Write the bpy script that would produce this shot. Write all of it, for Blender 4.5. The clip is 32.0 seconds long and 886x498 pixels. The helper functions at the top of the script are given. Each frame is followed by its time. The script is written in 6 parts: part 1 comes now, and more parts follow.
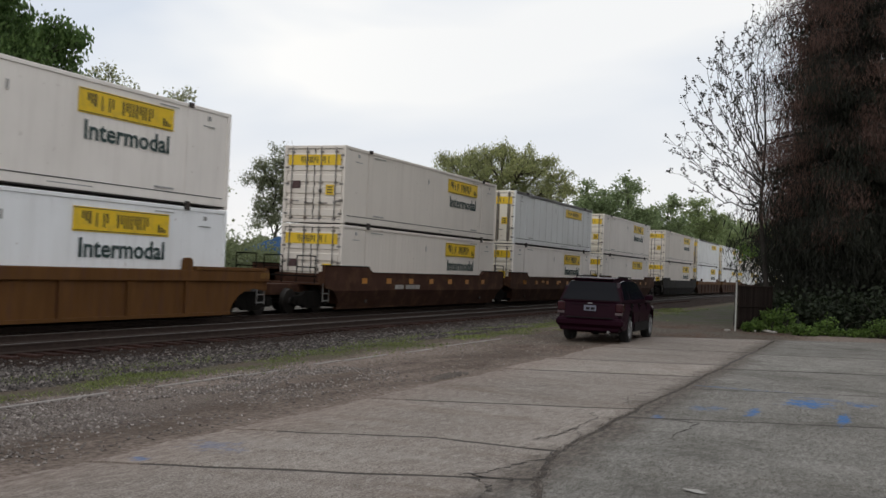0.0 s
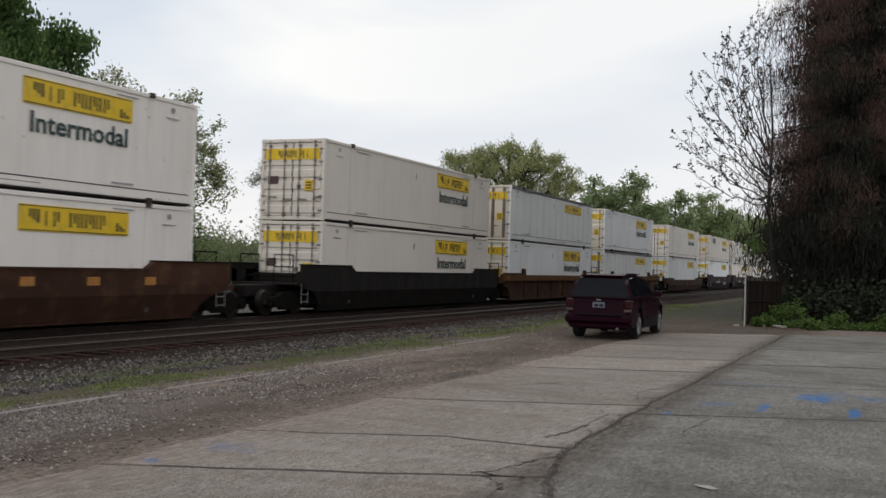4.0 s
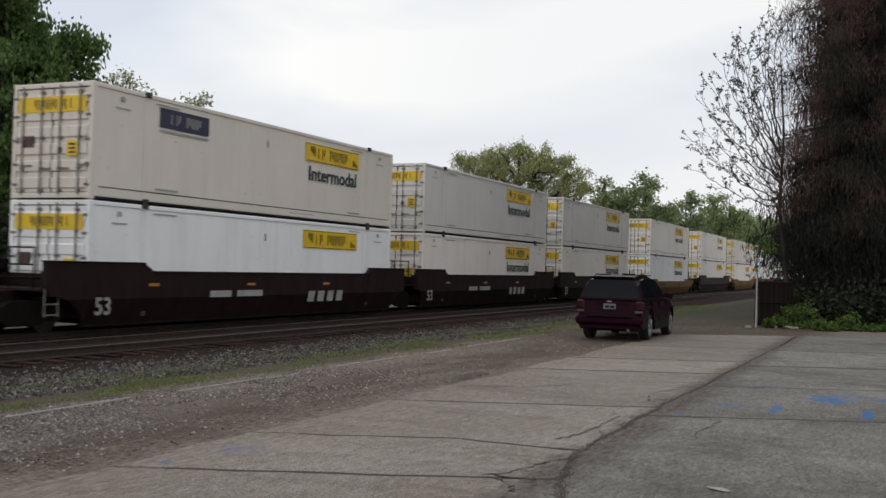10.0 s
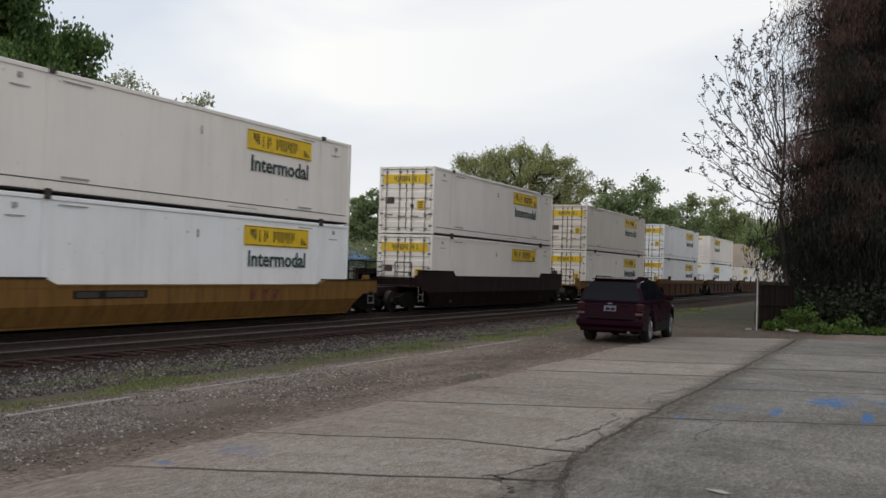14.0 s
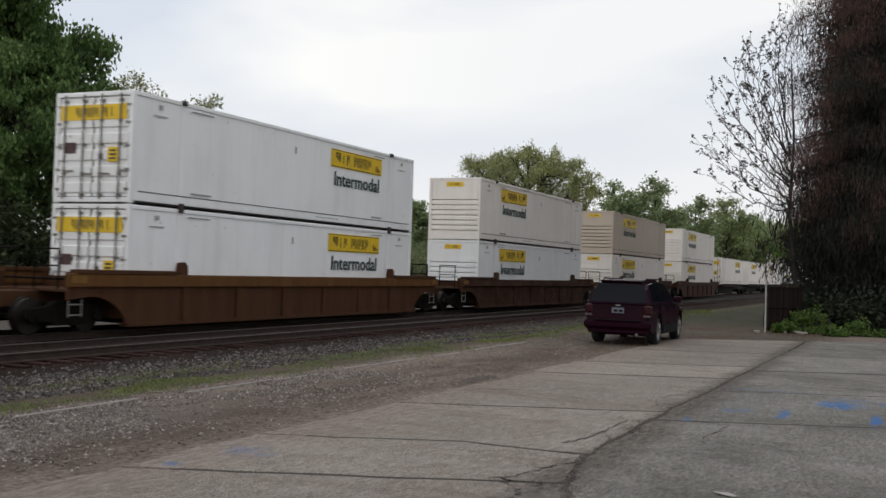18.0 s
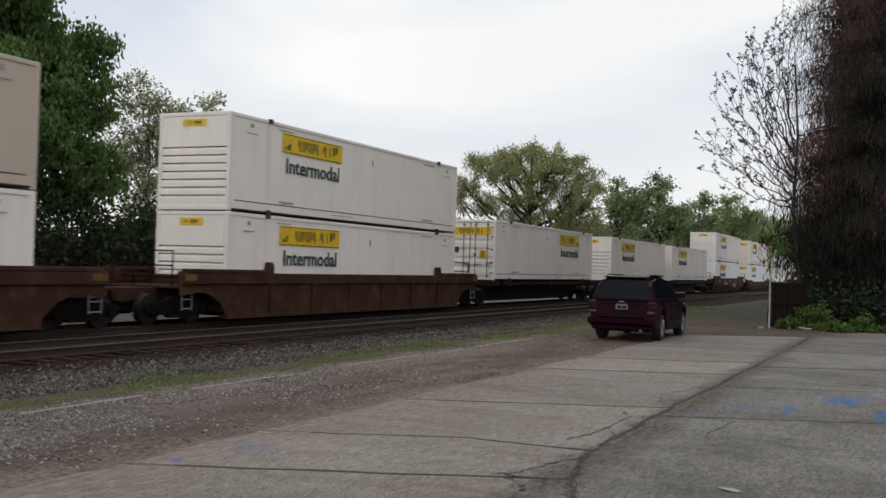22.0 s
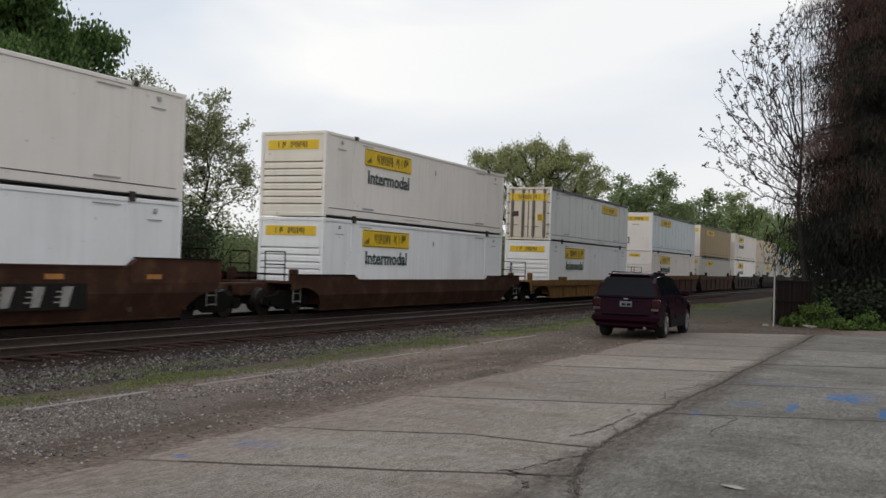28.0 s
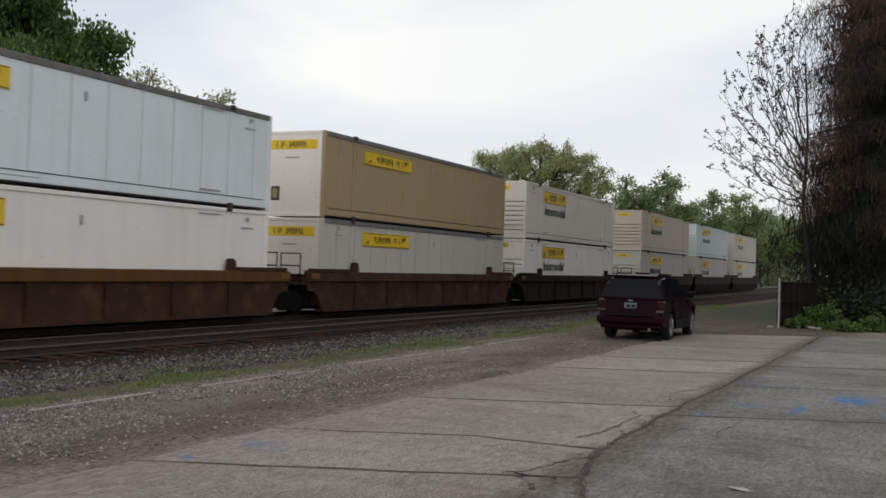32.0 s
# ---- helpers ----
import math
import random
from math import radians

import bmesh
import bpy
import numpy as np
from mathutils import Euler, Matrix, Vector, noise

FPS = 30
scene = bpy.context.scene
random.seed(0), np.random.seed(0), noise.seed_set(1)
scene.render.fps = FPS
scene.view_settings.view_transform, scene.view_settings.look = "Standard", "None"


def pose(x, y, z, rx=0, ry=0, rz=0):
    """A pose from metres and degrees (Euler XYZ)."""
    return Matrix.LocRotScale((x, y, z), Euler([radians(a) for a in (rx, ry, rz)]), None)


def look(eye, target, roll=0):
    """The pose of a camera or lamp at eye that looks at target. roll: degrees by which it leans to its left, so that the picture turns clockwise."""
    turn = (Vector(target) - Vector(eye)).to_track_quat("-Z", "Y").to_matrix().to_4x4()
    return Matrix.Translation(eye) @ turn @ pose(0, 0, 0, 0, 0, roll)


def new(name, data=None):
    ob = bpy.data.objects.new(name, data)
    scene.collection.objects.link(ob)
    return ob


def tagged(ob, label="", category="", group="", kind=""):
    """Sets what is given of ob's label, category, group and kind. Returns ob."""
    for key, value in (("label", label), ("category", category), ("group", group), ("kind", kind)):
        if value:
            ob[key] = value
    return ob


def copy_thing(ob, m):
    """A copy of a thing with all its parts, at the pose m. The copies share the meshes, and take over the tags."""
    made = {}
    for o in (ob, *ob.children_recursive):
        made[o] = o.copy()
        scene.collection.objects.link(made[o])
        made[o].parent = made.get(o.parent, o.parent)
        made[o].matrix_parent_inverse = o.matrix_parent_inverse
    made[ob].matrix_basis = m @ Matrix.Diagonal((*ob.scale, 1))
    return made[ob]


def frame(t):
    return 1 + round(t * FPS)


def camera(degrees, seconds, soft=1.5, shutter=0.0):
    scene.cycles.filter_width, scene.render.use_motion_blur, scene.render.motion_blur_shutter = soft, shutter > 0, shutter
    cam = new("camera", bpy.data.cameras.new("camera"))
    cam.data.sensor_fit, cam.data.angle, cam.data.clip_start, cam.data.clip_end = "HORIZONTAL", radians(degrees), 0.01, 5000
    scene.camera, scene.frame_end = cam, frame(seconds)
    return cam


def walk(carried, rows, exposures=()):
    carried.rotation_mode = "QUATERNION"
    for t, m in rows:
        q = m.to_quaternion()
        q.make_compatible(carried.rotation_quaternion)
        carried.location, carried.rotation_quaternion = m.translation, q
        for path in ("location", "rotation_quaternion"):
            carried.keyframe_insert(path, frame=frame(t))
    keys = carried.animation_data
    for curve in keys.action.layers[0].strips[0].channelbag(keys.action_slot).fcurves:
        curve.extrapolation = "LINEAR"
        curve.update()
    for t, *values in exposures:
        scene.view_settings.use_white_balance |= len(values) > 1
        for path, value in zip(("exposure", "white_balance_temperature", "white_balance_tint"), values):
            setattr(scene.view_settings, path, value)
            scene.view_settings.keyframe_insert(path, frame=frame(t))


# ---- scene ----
LENS = 46.81
SECONDS = 32.0
cam = camera(LENS, SECONDS, soft=1.5, shutter=0.2)
# seconds, eye, turn in degrees
PATH = [
    (0, 0.016, 0.001, 1.748, 91.029, -2.433, -67.139),
    (0.5, 0.019, 0.000, 1.748, 91.031, -2.305, -67.125),
    (1, 0.011, 0.002, 1.748, 90.874, -2.208, -67.165),
    (1.5, 0.013, 0.006, 1.742, 90.564, -2.290, -67.259),
    (2, 0.007, 0.001, 1.747, 90.521, -1.994, -67.100),
    (2.5, 0.003, -0.000, 1.747, 90.753, -2.024, -66.768),
    (3, 0.006, 0.002, 1.750, 90.780, -1.891, -66.760),
    (3.5, 0.002, 0.001, 1.751, 90.887, -1.788, -66.754),
    (5.5, 0.003, 0.001, 1.756, 90.984, -1.683, -66.542),
    (6, 0.005, -0.004, 1.752, 91.056, -1.684, -66.510),
    (6.5, 0.007, -0.002, 1.749, 91.051, -1.674, -66.353),
    (7, 0.010, -0.002, 1.748, 91.058, -1.513, -66.389),
    (7.5, 0.010, 0.005, 1.747, 91.009, -1.538, -66.335),
    (8, 0.007, 0.007, 1.748, 90.975, -1.477, -66.239),
    (8.5, 0.006, 0.003, 1.750, 91.033, -1.551, -66.099),
    (9, 0.004, 0.005, 1.751, 91.047, -1.493, -66.076),
    (9.5, 0.002, 0.008, 1.750, 91.042, -1.515, -66.134),
    (10, 0.004, 0.009, 1.752, 91.019, -1.579, -66.127),
    (10.5, 0.003, 0.004, 1.750, 91.060, -1.663, -66.141),
    (11, 0.005, -0.002, 1.746, 91.152, -1.753, -66.154),
    (11.5, 0.004, 0.003, 1.752, 91.188, -1.659, -66.174),
    (12, 0.009, 0.004, 1.751, 91.337, -1.835, -66.267),
    (12.5, 0.005, 0.003, 1.760, 91.123, -1.903, -66.223),
    (13, 0.000, 0.006, 1.757, 91.127, -1.948, -66.232),
    (13.5, 0.002, 0.005, 1.752, 91.106, -1.874, -66.061),
    (14, 0.003, 0.006, 1.749, 91.095, -1.846, -66.086),
    (14.5, -0.000, 0.002, 1.753, 91.085, -1.866, -66.012),
    (16.5, -0.000, -0.002, 1.757, 91.177, -1.853, -65.919),
    (17, -0.002, -0.008, 1.747, 91.308, -1.996, -65.830),
    (17.5, -0.001, -0.001, 1.747, 91.218, -1.975, -65.635),
    (18, 0.000, -0.005, 1.753, 91.167, -1.906, -65.632),
    (18.5, -0.003, 0.000, 1.751, 91.207, -1.914, -65.627),
    (19, 0.004, 0.002, 1.748, 91.221, -1.922, -65.541),
    (19.5, -0.007, 0.004, 1.748, 91.202, -1.908, -65.540),
    (20, -0.005, -0.001, 1.753, 91.162, -1.870, -65.484),
    (20.5, -0.006, -0.005, 1.749, 91.152, -1.898, -65.437),
    (21, -0.006, -0.000, 1.753, 91.130, -1.869, -65.461),
    (21.5, -0.003, -0.002, 1.752, 91.066, -1.836, -65.480),
    (22, -0.004, -0.004, 1.748, 90.989, -1.769, -65.431),
    (22.5, -0.006, -0.000, 1.747, 90.954, -1.820, -65.436),
    (23, -0.008, -0.006, 1.744, 90.934, -1.824, -65.395),
    (23.5, -0.003, -0.003, 1.747, 90.939, -1.780, -65.439),
    (24, -0.007, -0.003, 1.752, 90.887, -1.857, -65.436),
    (24.5, -0.006, 0.002, 1.751, 90.896, -1.889, -65.357),
    (25, -0.004, -0.001, 1.750, 90.890, -1.882, -65.385),
    (25.5, -0.009, -0.005, 1.749, 90.826, -1.839, -65.430),
    (27.5, -0.007, -0.004, 1.754, 90.817, -1.881, -65.232),
    (28, -0.009, -0.010, 1.747, 90.815, -1.870, -65.194),
    (28.5, -0.013, -0.012, 1.747, 90.814, -1.830, -65.139),
    (29, -0.013, -0.012, 1.748, 90.823, -1.852, -65.188),
    (29.5, -0.017, -0.014, 1.748, 90.827, -1.865, -65.145),
    (30, -0.013, 0.001, 1.747, 90.912, -1.829, -65.045),
    (30.5, -0.006, -0.000, 1.754, 90.868, -1.894, -65.067),
    (31, -0.007, 0.004, 1.752, 90.846, -1.933, -65.093),
    (31.5, -0.004, 0.003, 1.750, 90.856, -1.940, -65.075),
    (32, -0.007, 0.009, 1.746, 90.877, -1.929, -64.970),
]
walk(cam, [(t, pose(x, y, z, rx, ry, rz)) for t, x, y, z, rx, ry, rz in PATH], exposures=[(0.0, 0.0), (32.0, 0.0)])

# ---- world and light ----
SUN_EL, SUN_AZ = radians(27.4), radians(278.5)
world = bpy.data.worlds.new("overcast_sky")
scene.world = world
world.use_nodes = True
wn, wl = world.node_tree.nodes, world.node_tree.links
wn.clear()
sky = wn.new("ShaderNodeTexSky")
sky.sky_type, sky.sun_disc, sky.sun_elevation, sky.sun_rotation = "NISHITA", False, SUN_EL, SUN_AZ
sky_low = wn.new("ShaderNodeMix")
sky_low.data_type, sky_low.blend_type = "RGBA", "MULTIPLY"
sky_low.inputs[0].default_value = 1.0
sky_low.inputs[7].default_value = (0.10, 0.10, 0.10, 1)
wl.new(sky.outputs[0], sky_low.inputs[6])
wc = wn.new("ShaderNodeTexCoord")
wm = wn.new("ShaderNodeMapping")
wm.inputs["Scale"].default_value = (1.0, 1.0, 3.2)
wm.inputs["Location"].default_value = (0.35, 0.1, 0.62)
wl.new(wc.outputs["Generated"], wm.inputs[0])
wnoise = wn.new("ShaderNodeTexNoise")
wnoise.inputs["Scale"].default_value, wnoise.inputs["Detail"].default_value = 1.7, 4.0
wnoise.inputs["Roughness"].default_value, wnoise.inputs["Distortion"].default_value = 0.45, 0.5
wl.new(wm.outputs[0], wnoise.inputs["Vector"])
wr = wn.new("ShaderNodeValToRGB")
wr.color_ramp.elements[0].position, wr.color_ramp.elements[0].color = 0.41, (0.715, 0.77, 0.855, 1)
wr.color_ramp.elements[1].position, wr.color_ramp.elements[1].color = 0.57, (1.02, 1.01, 0.985, 1)
wl.new(wnoise.outputs["Fac"], wr.inputs[0])
wmix = wn.new("ShaderNodeMix")
wmix.data_type = "RGBA"
wmix.inputs[0].default_value = 0.94
wl.new(sky_low.outputs[2], wmix.inputs[6])
wl.new(wr.outputs[0], wmix.inputs[7])
# sky strength set brighter ahead to backlight the trees, not following the sun lamp
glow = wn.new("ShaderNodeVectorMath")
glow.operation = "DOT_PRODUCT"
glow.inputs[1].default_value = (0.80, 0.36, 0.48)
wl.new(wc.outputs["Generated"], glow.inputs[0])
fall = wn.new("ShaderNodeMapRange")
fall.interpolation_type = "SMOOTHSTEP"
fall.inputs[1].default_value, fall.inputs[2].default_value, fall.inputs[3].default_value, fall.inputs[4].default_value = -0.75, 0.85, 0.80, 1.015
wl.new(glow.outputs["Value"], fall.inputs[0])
# haze low down turns the cloud a warm white
low_z = wn.new("ShaderNodeSeparateXYZ")
wl.new(wc.outputs["Generated"], low_z.inputs[0])
haze = wn.new("ShaderNodeMapRange")
haze.interpolation_type = "SMOOTHSTEP"
haze.inputs[1].default_value, haze.inputs[2].default_value, haze.inputs[3].default_value, haze.inputs[4].default_value = 0.02, 0.19, 0.85, 0.0
wl.new(low_z.outputs[2], haze.inputs[0])
warm = wn.new("ShaderNodeMix")
warm.data_type = "RGBA"
warm.inputs[7].default_value = (0.95, 0.935, 0.92, 1)
wl.new(haze.outputs[0], warm.inputs[0])
wl.new(wmix.outputs[2], warm.inputs[6])
# greyer cloud lies up the line, behind the conifers
bank = wn.new("ShaderNodeVectorMath")
bank.operation = "DOT_PRODUCT"
bank.inputs[1].default_value = (0.972, 0.20, 0.12)
wl.new(wc.outputs["Generated"], bank.inputs[0])
thick = wn.new("ShaderNodeMapRange")
thick.interpolation_type = "SMOOTHSTEP"
thick.inputs[1].default_value, thick.inputs[2].default_value, thick.inputs[3].default_value, thick.inputs[4].default_value = 0.93, 1.0, 0.0, 0.45
wl.new(bank.outputs["Value"], thick.inputs[0])
grey = wn.new("ShaderNodeMix")
grey.data_type = "RGBA"
grey.inputs[7].default_value = (0.80, 0.825, 0.86, 1)
wl.new(thick.outputs[0], grey.inputs[0])
wl.new(warm.outputs[2], grey.inputs[6])
wb = wn.new("ShaderNodeBackground")
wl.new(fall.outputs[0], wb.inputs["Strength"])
wl.new(grey.outputs[2], wb.inputs[0])
wo = wn.new("ShaderNodeOutputWorld")
wl.new(wb.outputs[0], wo.inputs[0])

sun = new("sun", bpy.data.lights.new("sun", "SUN"))
sun.data.energy, sun.data.angle, sun.data.color = 0.40, radians(40), (1.0, 0.96, 0.9)
sun.matrix_world = look((-80, 12, 42), (0, 0, 0))


# ---- materials ----
def nodes_of(name):
    m = bpy.data.materials.new(name)
    m.use_nodes = True
    nt = m.node_tree
    return m, nt, nt.nodes["Principled BSDF"]


def noise_tex(nt, scale, detail=4.0, rough=0.55, vec=None, stretch=None):
    n = nt.nodes.new("ShaderNodeTexNoise")
    n.inputs["Scale"].default_value, n.inputs["Detail"].default_value, n.inputs["Roughness"].default_value = scale, detail, rough
    if vec is None:
        vec = nt.nodes.new("ShaderNodeTexCoord").outputs["Object"]
    if stretch:
        mp = nt.nodes.new("ShaderNodeMapping")
        mp.inputs["Scale"].default_value = stretch
        nt.links.new(vec, mp.inputs[0])
        vec = mp.outputs[0]
    nt.links.new(vec, n.inputs["Vector"])
    return n.outputs["Fac"]


def ramp(nt, fac, stops):
    r = nt.nodes.new("ShaderNodeValToRGB")
    els = r.color_ramp.elements
    while len(els) < len(stops):
        els.new(0.5)
    for e, (p, c) in zip(els, stops):
        e.position, e.color = p, (*c, 1) if len(c) == 3 else c
    nt.links.new(fac, r.inputs[0])
    return r.outputs[0]


def mix(nt, fac, a, b, blend="MIX"):
    m = nt.nodes.new("ShaderNodeMix")
    m.data_type, m.blend_type = "RGBA", blend
    for slot, v in ((0, fac), (6, a), (7, b)):
        if isinstance(v, bpy.types.NodeSocket):
            nt.links.new(v, m.inputs[slot])
        else:
            m.inputs[slot].default_value = v if slot == 0 else (*v, 1)
    return m.outputs[2]


def maths(nt, op, a, b=None, c=None, clamp=False):
    m = nt.nodes.new("ShaderNodeMath")
    m.operation, m.use_clamp = op, clamp
    for i, v in enumerate((a, b, c)):
        if v is None:
            continue
        if isinstance(v, bpy.types.NodeSocket):
            nt.links.new(v, m.inputs[i])
        else:
            m.inputs[i].default_value = v
    return m.outputs[0]


def bump(nt, bsdf, height, strength, distance=0.02):
    b = nt.nodes.new("ShaderNodeBump")
    b.inputs["Strength"].default_value, b.inputs["Distance"].default_value = strength, distance
    nt.links.new(height, b.inputs["Height"])
    nt.links.new(b.outputs[0], bsdf.inputs["Normal"])


def surface(name, base, dark=0.6, scale=3.0, rough=0.7, metal=0.0, grain=40.0, relief=0.15, spec=0.5, dirt=None, dirt_amount=0.5, streak=False, vary=0.0):
    """Paint, metal, wood or stone: two scales of variation, dirt of its own colour, and fine relief."""
    m, nt, bsdf = nodes_of(name)
    big = noise_tex(nt, scale, 5, 0.6, stretch=(2.2, 2.2, 0.35) if streak else None)
    fine = noise_tex(nt, grain, 3, 0.6)
    col = mix(nt, ramp(nt, big, [(0.3, (1, 1, 1)), (0.75, (0, 0, 0))]), tuple(c * dark for c in base), base)
    col = mix(nt, ramp(nt, fine, [(0.35, (0.25, 0.25, 0.25)), (0.7, (0, 0, 0))]), col, tuple(c * dark * 0.8 for c in base))
    if dirt:
        d = ramp(nt, noise_tex(nt, scale * 1.7, 6, 0.65, stretch=(3, 3, 0.4) if streak else None), [(0.5, (0, 0, 0)), (0.72, (dirt_amount,) * 3)])
        col = mix(nt, d, col, dirt)
    if vary:
        info = nt.nodes.new("ShaderNodeObjectInfo")
        v = nt.nodes.new("ShaderNodeHueSaturation")
        nt.links.new(maths(nt, "MULTIPLY_ADD", info.outputs["Random"], 2 * vary, 1 - vary), v.inputs["Value"])
        nt.links.new(col, v.inputs["Color"])
        col = v.outputs[0]
    nt.links.new(col, bsdf.inputs["Base Color"])
    bsdf.inputs["Metallic"].default_value = metal
    bsdf.inputs["Specular IOR Level"].default_value = spec
    nt.links.new(maths(nt, "MULTIPLY_ADD", big, 0.25, rough - 0.12, clamp=True), bsdf.inputs["Roughness"])
    bump(nt, bsdf, fine, relief, 0.01)
    return m


def container_paint():
    """Weathered paint in the colour of its own object, with rain streaks, scuffs and rust freckles."""
    m, nt, bsdf = nodes_of("container_paint")
    info = nt.nodes.new("ShaderNodeObjectInfo")
    add = nt.nodes.new("ShaderNodeVectorMath")
    nt.links.new(nt.nodes.new("ShaderNodeTexCoord").outputs["Object"], add.inputs[0])
    comb = nt.nodes.new("ShaderNodeCombineXYZ")
    nt.links.new(maths(nt, "MULTIPLY", info.outputs["Random"], 90.0), comb.inputs[0])
    nt.links.new(comb.outputs[0], add.inputs[1])
    vec = add.outputs[0]
    streaks = noise_tex(nt, 1.6, 5, 0.6, vec, (1.6, 1.6, 0.14))
    cloud = noise_tex(nt, 0.5, 4, 0.55, vec)
    fine = noise_tex(nt, 30, 3, 0.6, vec)
    col = mix(nt, ramp(nt, streaks, [(0.48, (0, 0, 0)), (0.80, (0.16, 0.16, 0.16))]), info.outputs["Color"], (0.36, 0.32, 0.27))
    col = mix(nt, ramp(nt, cloud, [(0.4, (0, 0, 0)), (0.75, (0.14, 0.14, 0.14))]), col, (0.42, 0.39, 0.35))
    spots = noise_tex(nt, 5.5, 2, 0.5, vec)
    col = mix(nt, ramp(nt, spots, [(0.70, (0, 0, 0)), (0.76, (0.45, 0.45, 0.45))]), col, (0.28, 0.2, 0.15))
    nt.links.new(col, bsdf.inputs["Base Color"])
    nt.links.new(maths(nt, "MULTIPLY_ADD", cloud, 0.25, 0.55), bsdf.inputs["Roughness"])
    bsdf.inputs["Specular IOR Level"].default_value = 0.3
    bump(nt, bsdf, fine, 0.05, 0.005)
    return m


PAINT = container_paint()
CASTING = surface("casting_steel", (0.045, 0.042, 0.04), rough=0.75, dirt=(0.12, 0.05, 0.03))
TOP_GREY = surface("top_rail_grey", (0.21, 0.205, 0.20), rough=0.7, dirt=(0.08, 0.07, 0.06), dirt_amount=0.5)
GASKET = surface("door_gasket", (0.07, 0.065, 0.06), rough=0.8)
ROD = surface("lock_rod_steel", (0.27, 0.26, 0.25), rough=0.6, metal=0.2, dirt=(0.2, 0.09, 0.04), dirt_amount=0.7)
YELLOW = surface("banner_yellow", (0.90, 0.60, 0.02), dark=0.85, scale=2, rough=0.5, dirt=(0.35, 0.24, 0.08), dirt_amount=0.45)
INK = surface("banner_ink", (0.062, 0.050, 0.016), rough=0.5)
GREEN_INK = surface("lettering_green", (0.022, 0.06, 0.058), rough=0.5, dirt=(0.15, 0.17, 0.17), dirt_amount=0.4)
FADED_INK = surface("stencil_grey", (0.44, 0.43, 0.42), rough=0.6)
GRIME = surface("door_grime", (0.30, 0.255, 0.20), dark=0.5, scale=2.0, rough=0.8, dirt=(0.12, 0.075, 0.05), dirt_amount=0.7, streak=True)
SEAM = surface("panel_seam", (0.50, 0.49, 0.47), dark=0.7, rough=0.7)
PLACARD = surface("placard_maroon", (0.075, 0.03, 0.032), rough=0.5, dirt=(0.2, 0.17, 0.15), dirt_amount=0.4)
NAVY = surface("navy_panel", (0.03, 0.035, 0.08), rough=0.5)
WHITE_MARK = surface("white_marking", (0.40, 0.385, 0.36), dark=0.6, rough=0.6, dirt=(0.2, 0.13, 0.09), dirt_amount=0.7)
RED_MARK = surface("faded_red_marking", (0.13, 0.02, 0.010), rough=0.7, dirt=(0.22, 0.11, 0.03), dirt_amount=0.7)
ORANGE_TAPE = surface("reflector_orange", (0.55, 0.24, 0.05), rough=0.4)
CAR_BROWN = surface("car_oxide_brown", (0.024, 0.0105, 0.0085), scale=1.2, rough=0.75, dirt=(0.026, 0.02, 0.017), dirt_amount=0.8, streak=True, spec=0.2)
CAR_RUST = surface("car_rust_brown", (0.066, 0.029, 0.018), scale=0.9, rough=0.85, spec=0.2, dirt=(0.135, 0.072, 0.036), dirt_amount=0.55, vary=0.15)
CAR_MAROON = surface("car_dark_maroon", (0.020, 0.0065, 0.008), scale=1.2, rough=0.7, dirt=(0.014, 0.011, 0.010), dirt_amount=0.7, streak=True, spec=0.2)
CAR_YELLOW = surface("car_faded_yellow", (0.235, 0.122, 0.030), scale=1.2, rough=0.7, dirt=(0.085, 0.038, 0.022), dirt_amount=0.85, streak=True, spec=0.2)
FADED_SPRAY = surface("faded_grey_spray", (0.145, 0.125, 0.115), dark=0.5, scale=3, rough=0.85, spec=0.2)
CAR_STREAK = surface("car_streaked_rust", (0.090, 0.039, 0.018), scale=1.0, rough=0.85, spec=0.2, dirt=(0.060, 0.030, 0.021), dirt_amount=0.9, streak=True)
CAR_ORANGE = surface("car_dirty_orange", (0.15, 0.066, 0.018), scale=1.2, rough=0.75, dirt=(0.09, 0.042, 0.026), dirt_amount=0.85, streak=True, spec=0.2)
CAR_BLACK = surface("car_grimy_black", (0.014, 0.012, 0.011), scale=1.2, rough=0.75, dirt=(0.03, 0.02, 0.016), dirt_amount=0.5, streak=True, spec=0.2)
TRUCK = surface("truck_grime", (0.010, 0.009, 0.008), scale=4, rough=0.9, spec=0.08, dirt=(0.018, 0.012, 0.009))
WHEEL = surface("wheel_steel", (0.035, 0.03, 0.027), rough=0.5, metal=0.6, dirt=(0.05, 0.03, 0.02))
RAIL_TOP = surface("rail_polished", (0.105, 0.095, 0.092), dark=0.8, rough=0.5, metal=0.6, relief=0.03)
RAIL_SIDE = surface("rail_rust", (0.045, 0.027, 0.02), scale=6, rough=0.9)
TIE = surface("tie_creosote", (0.040, 0.0195, 0.0155), scale=3, rough=0.92, spec=0.15, dirt=(0.05, 0.031, 0.026), dirt_amount=0.6, vary=0.4, relief=0.5)
BARK = surface("bark", (0.075, 0.06, 0.05), scale=5, rough=0.95, relief=0.6)
BARK_DARK = surface("bark_dark", (0.04, 0.034, 0.03), scale=5, rough=0.95, relief=0.6)


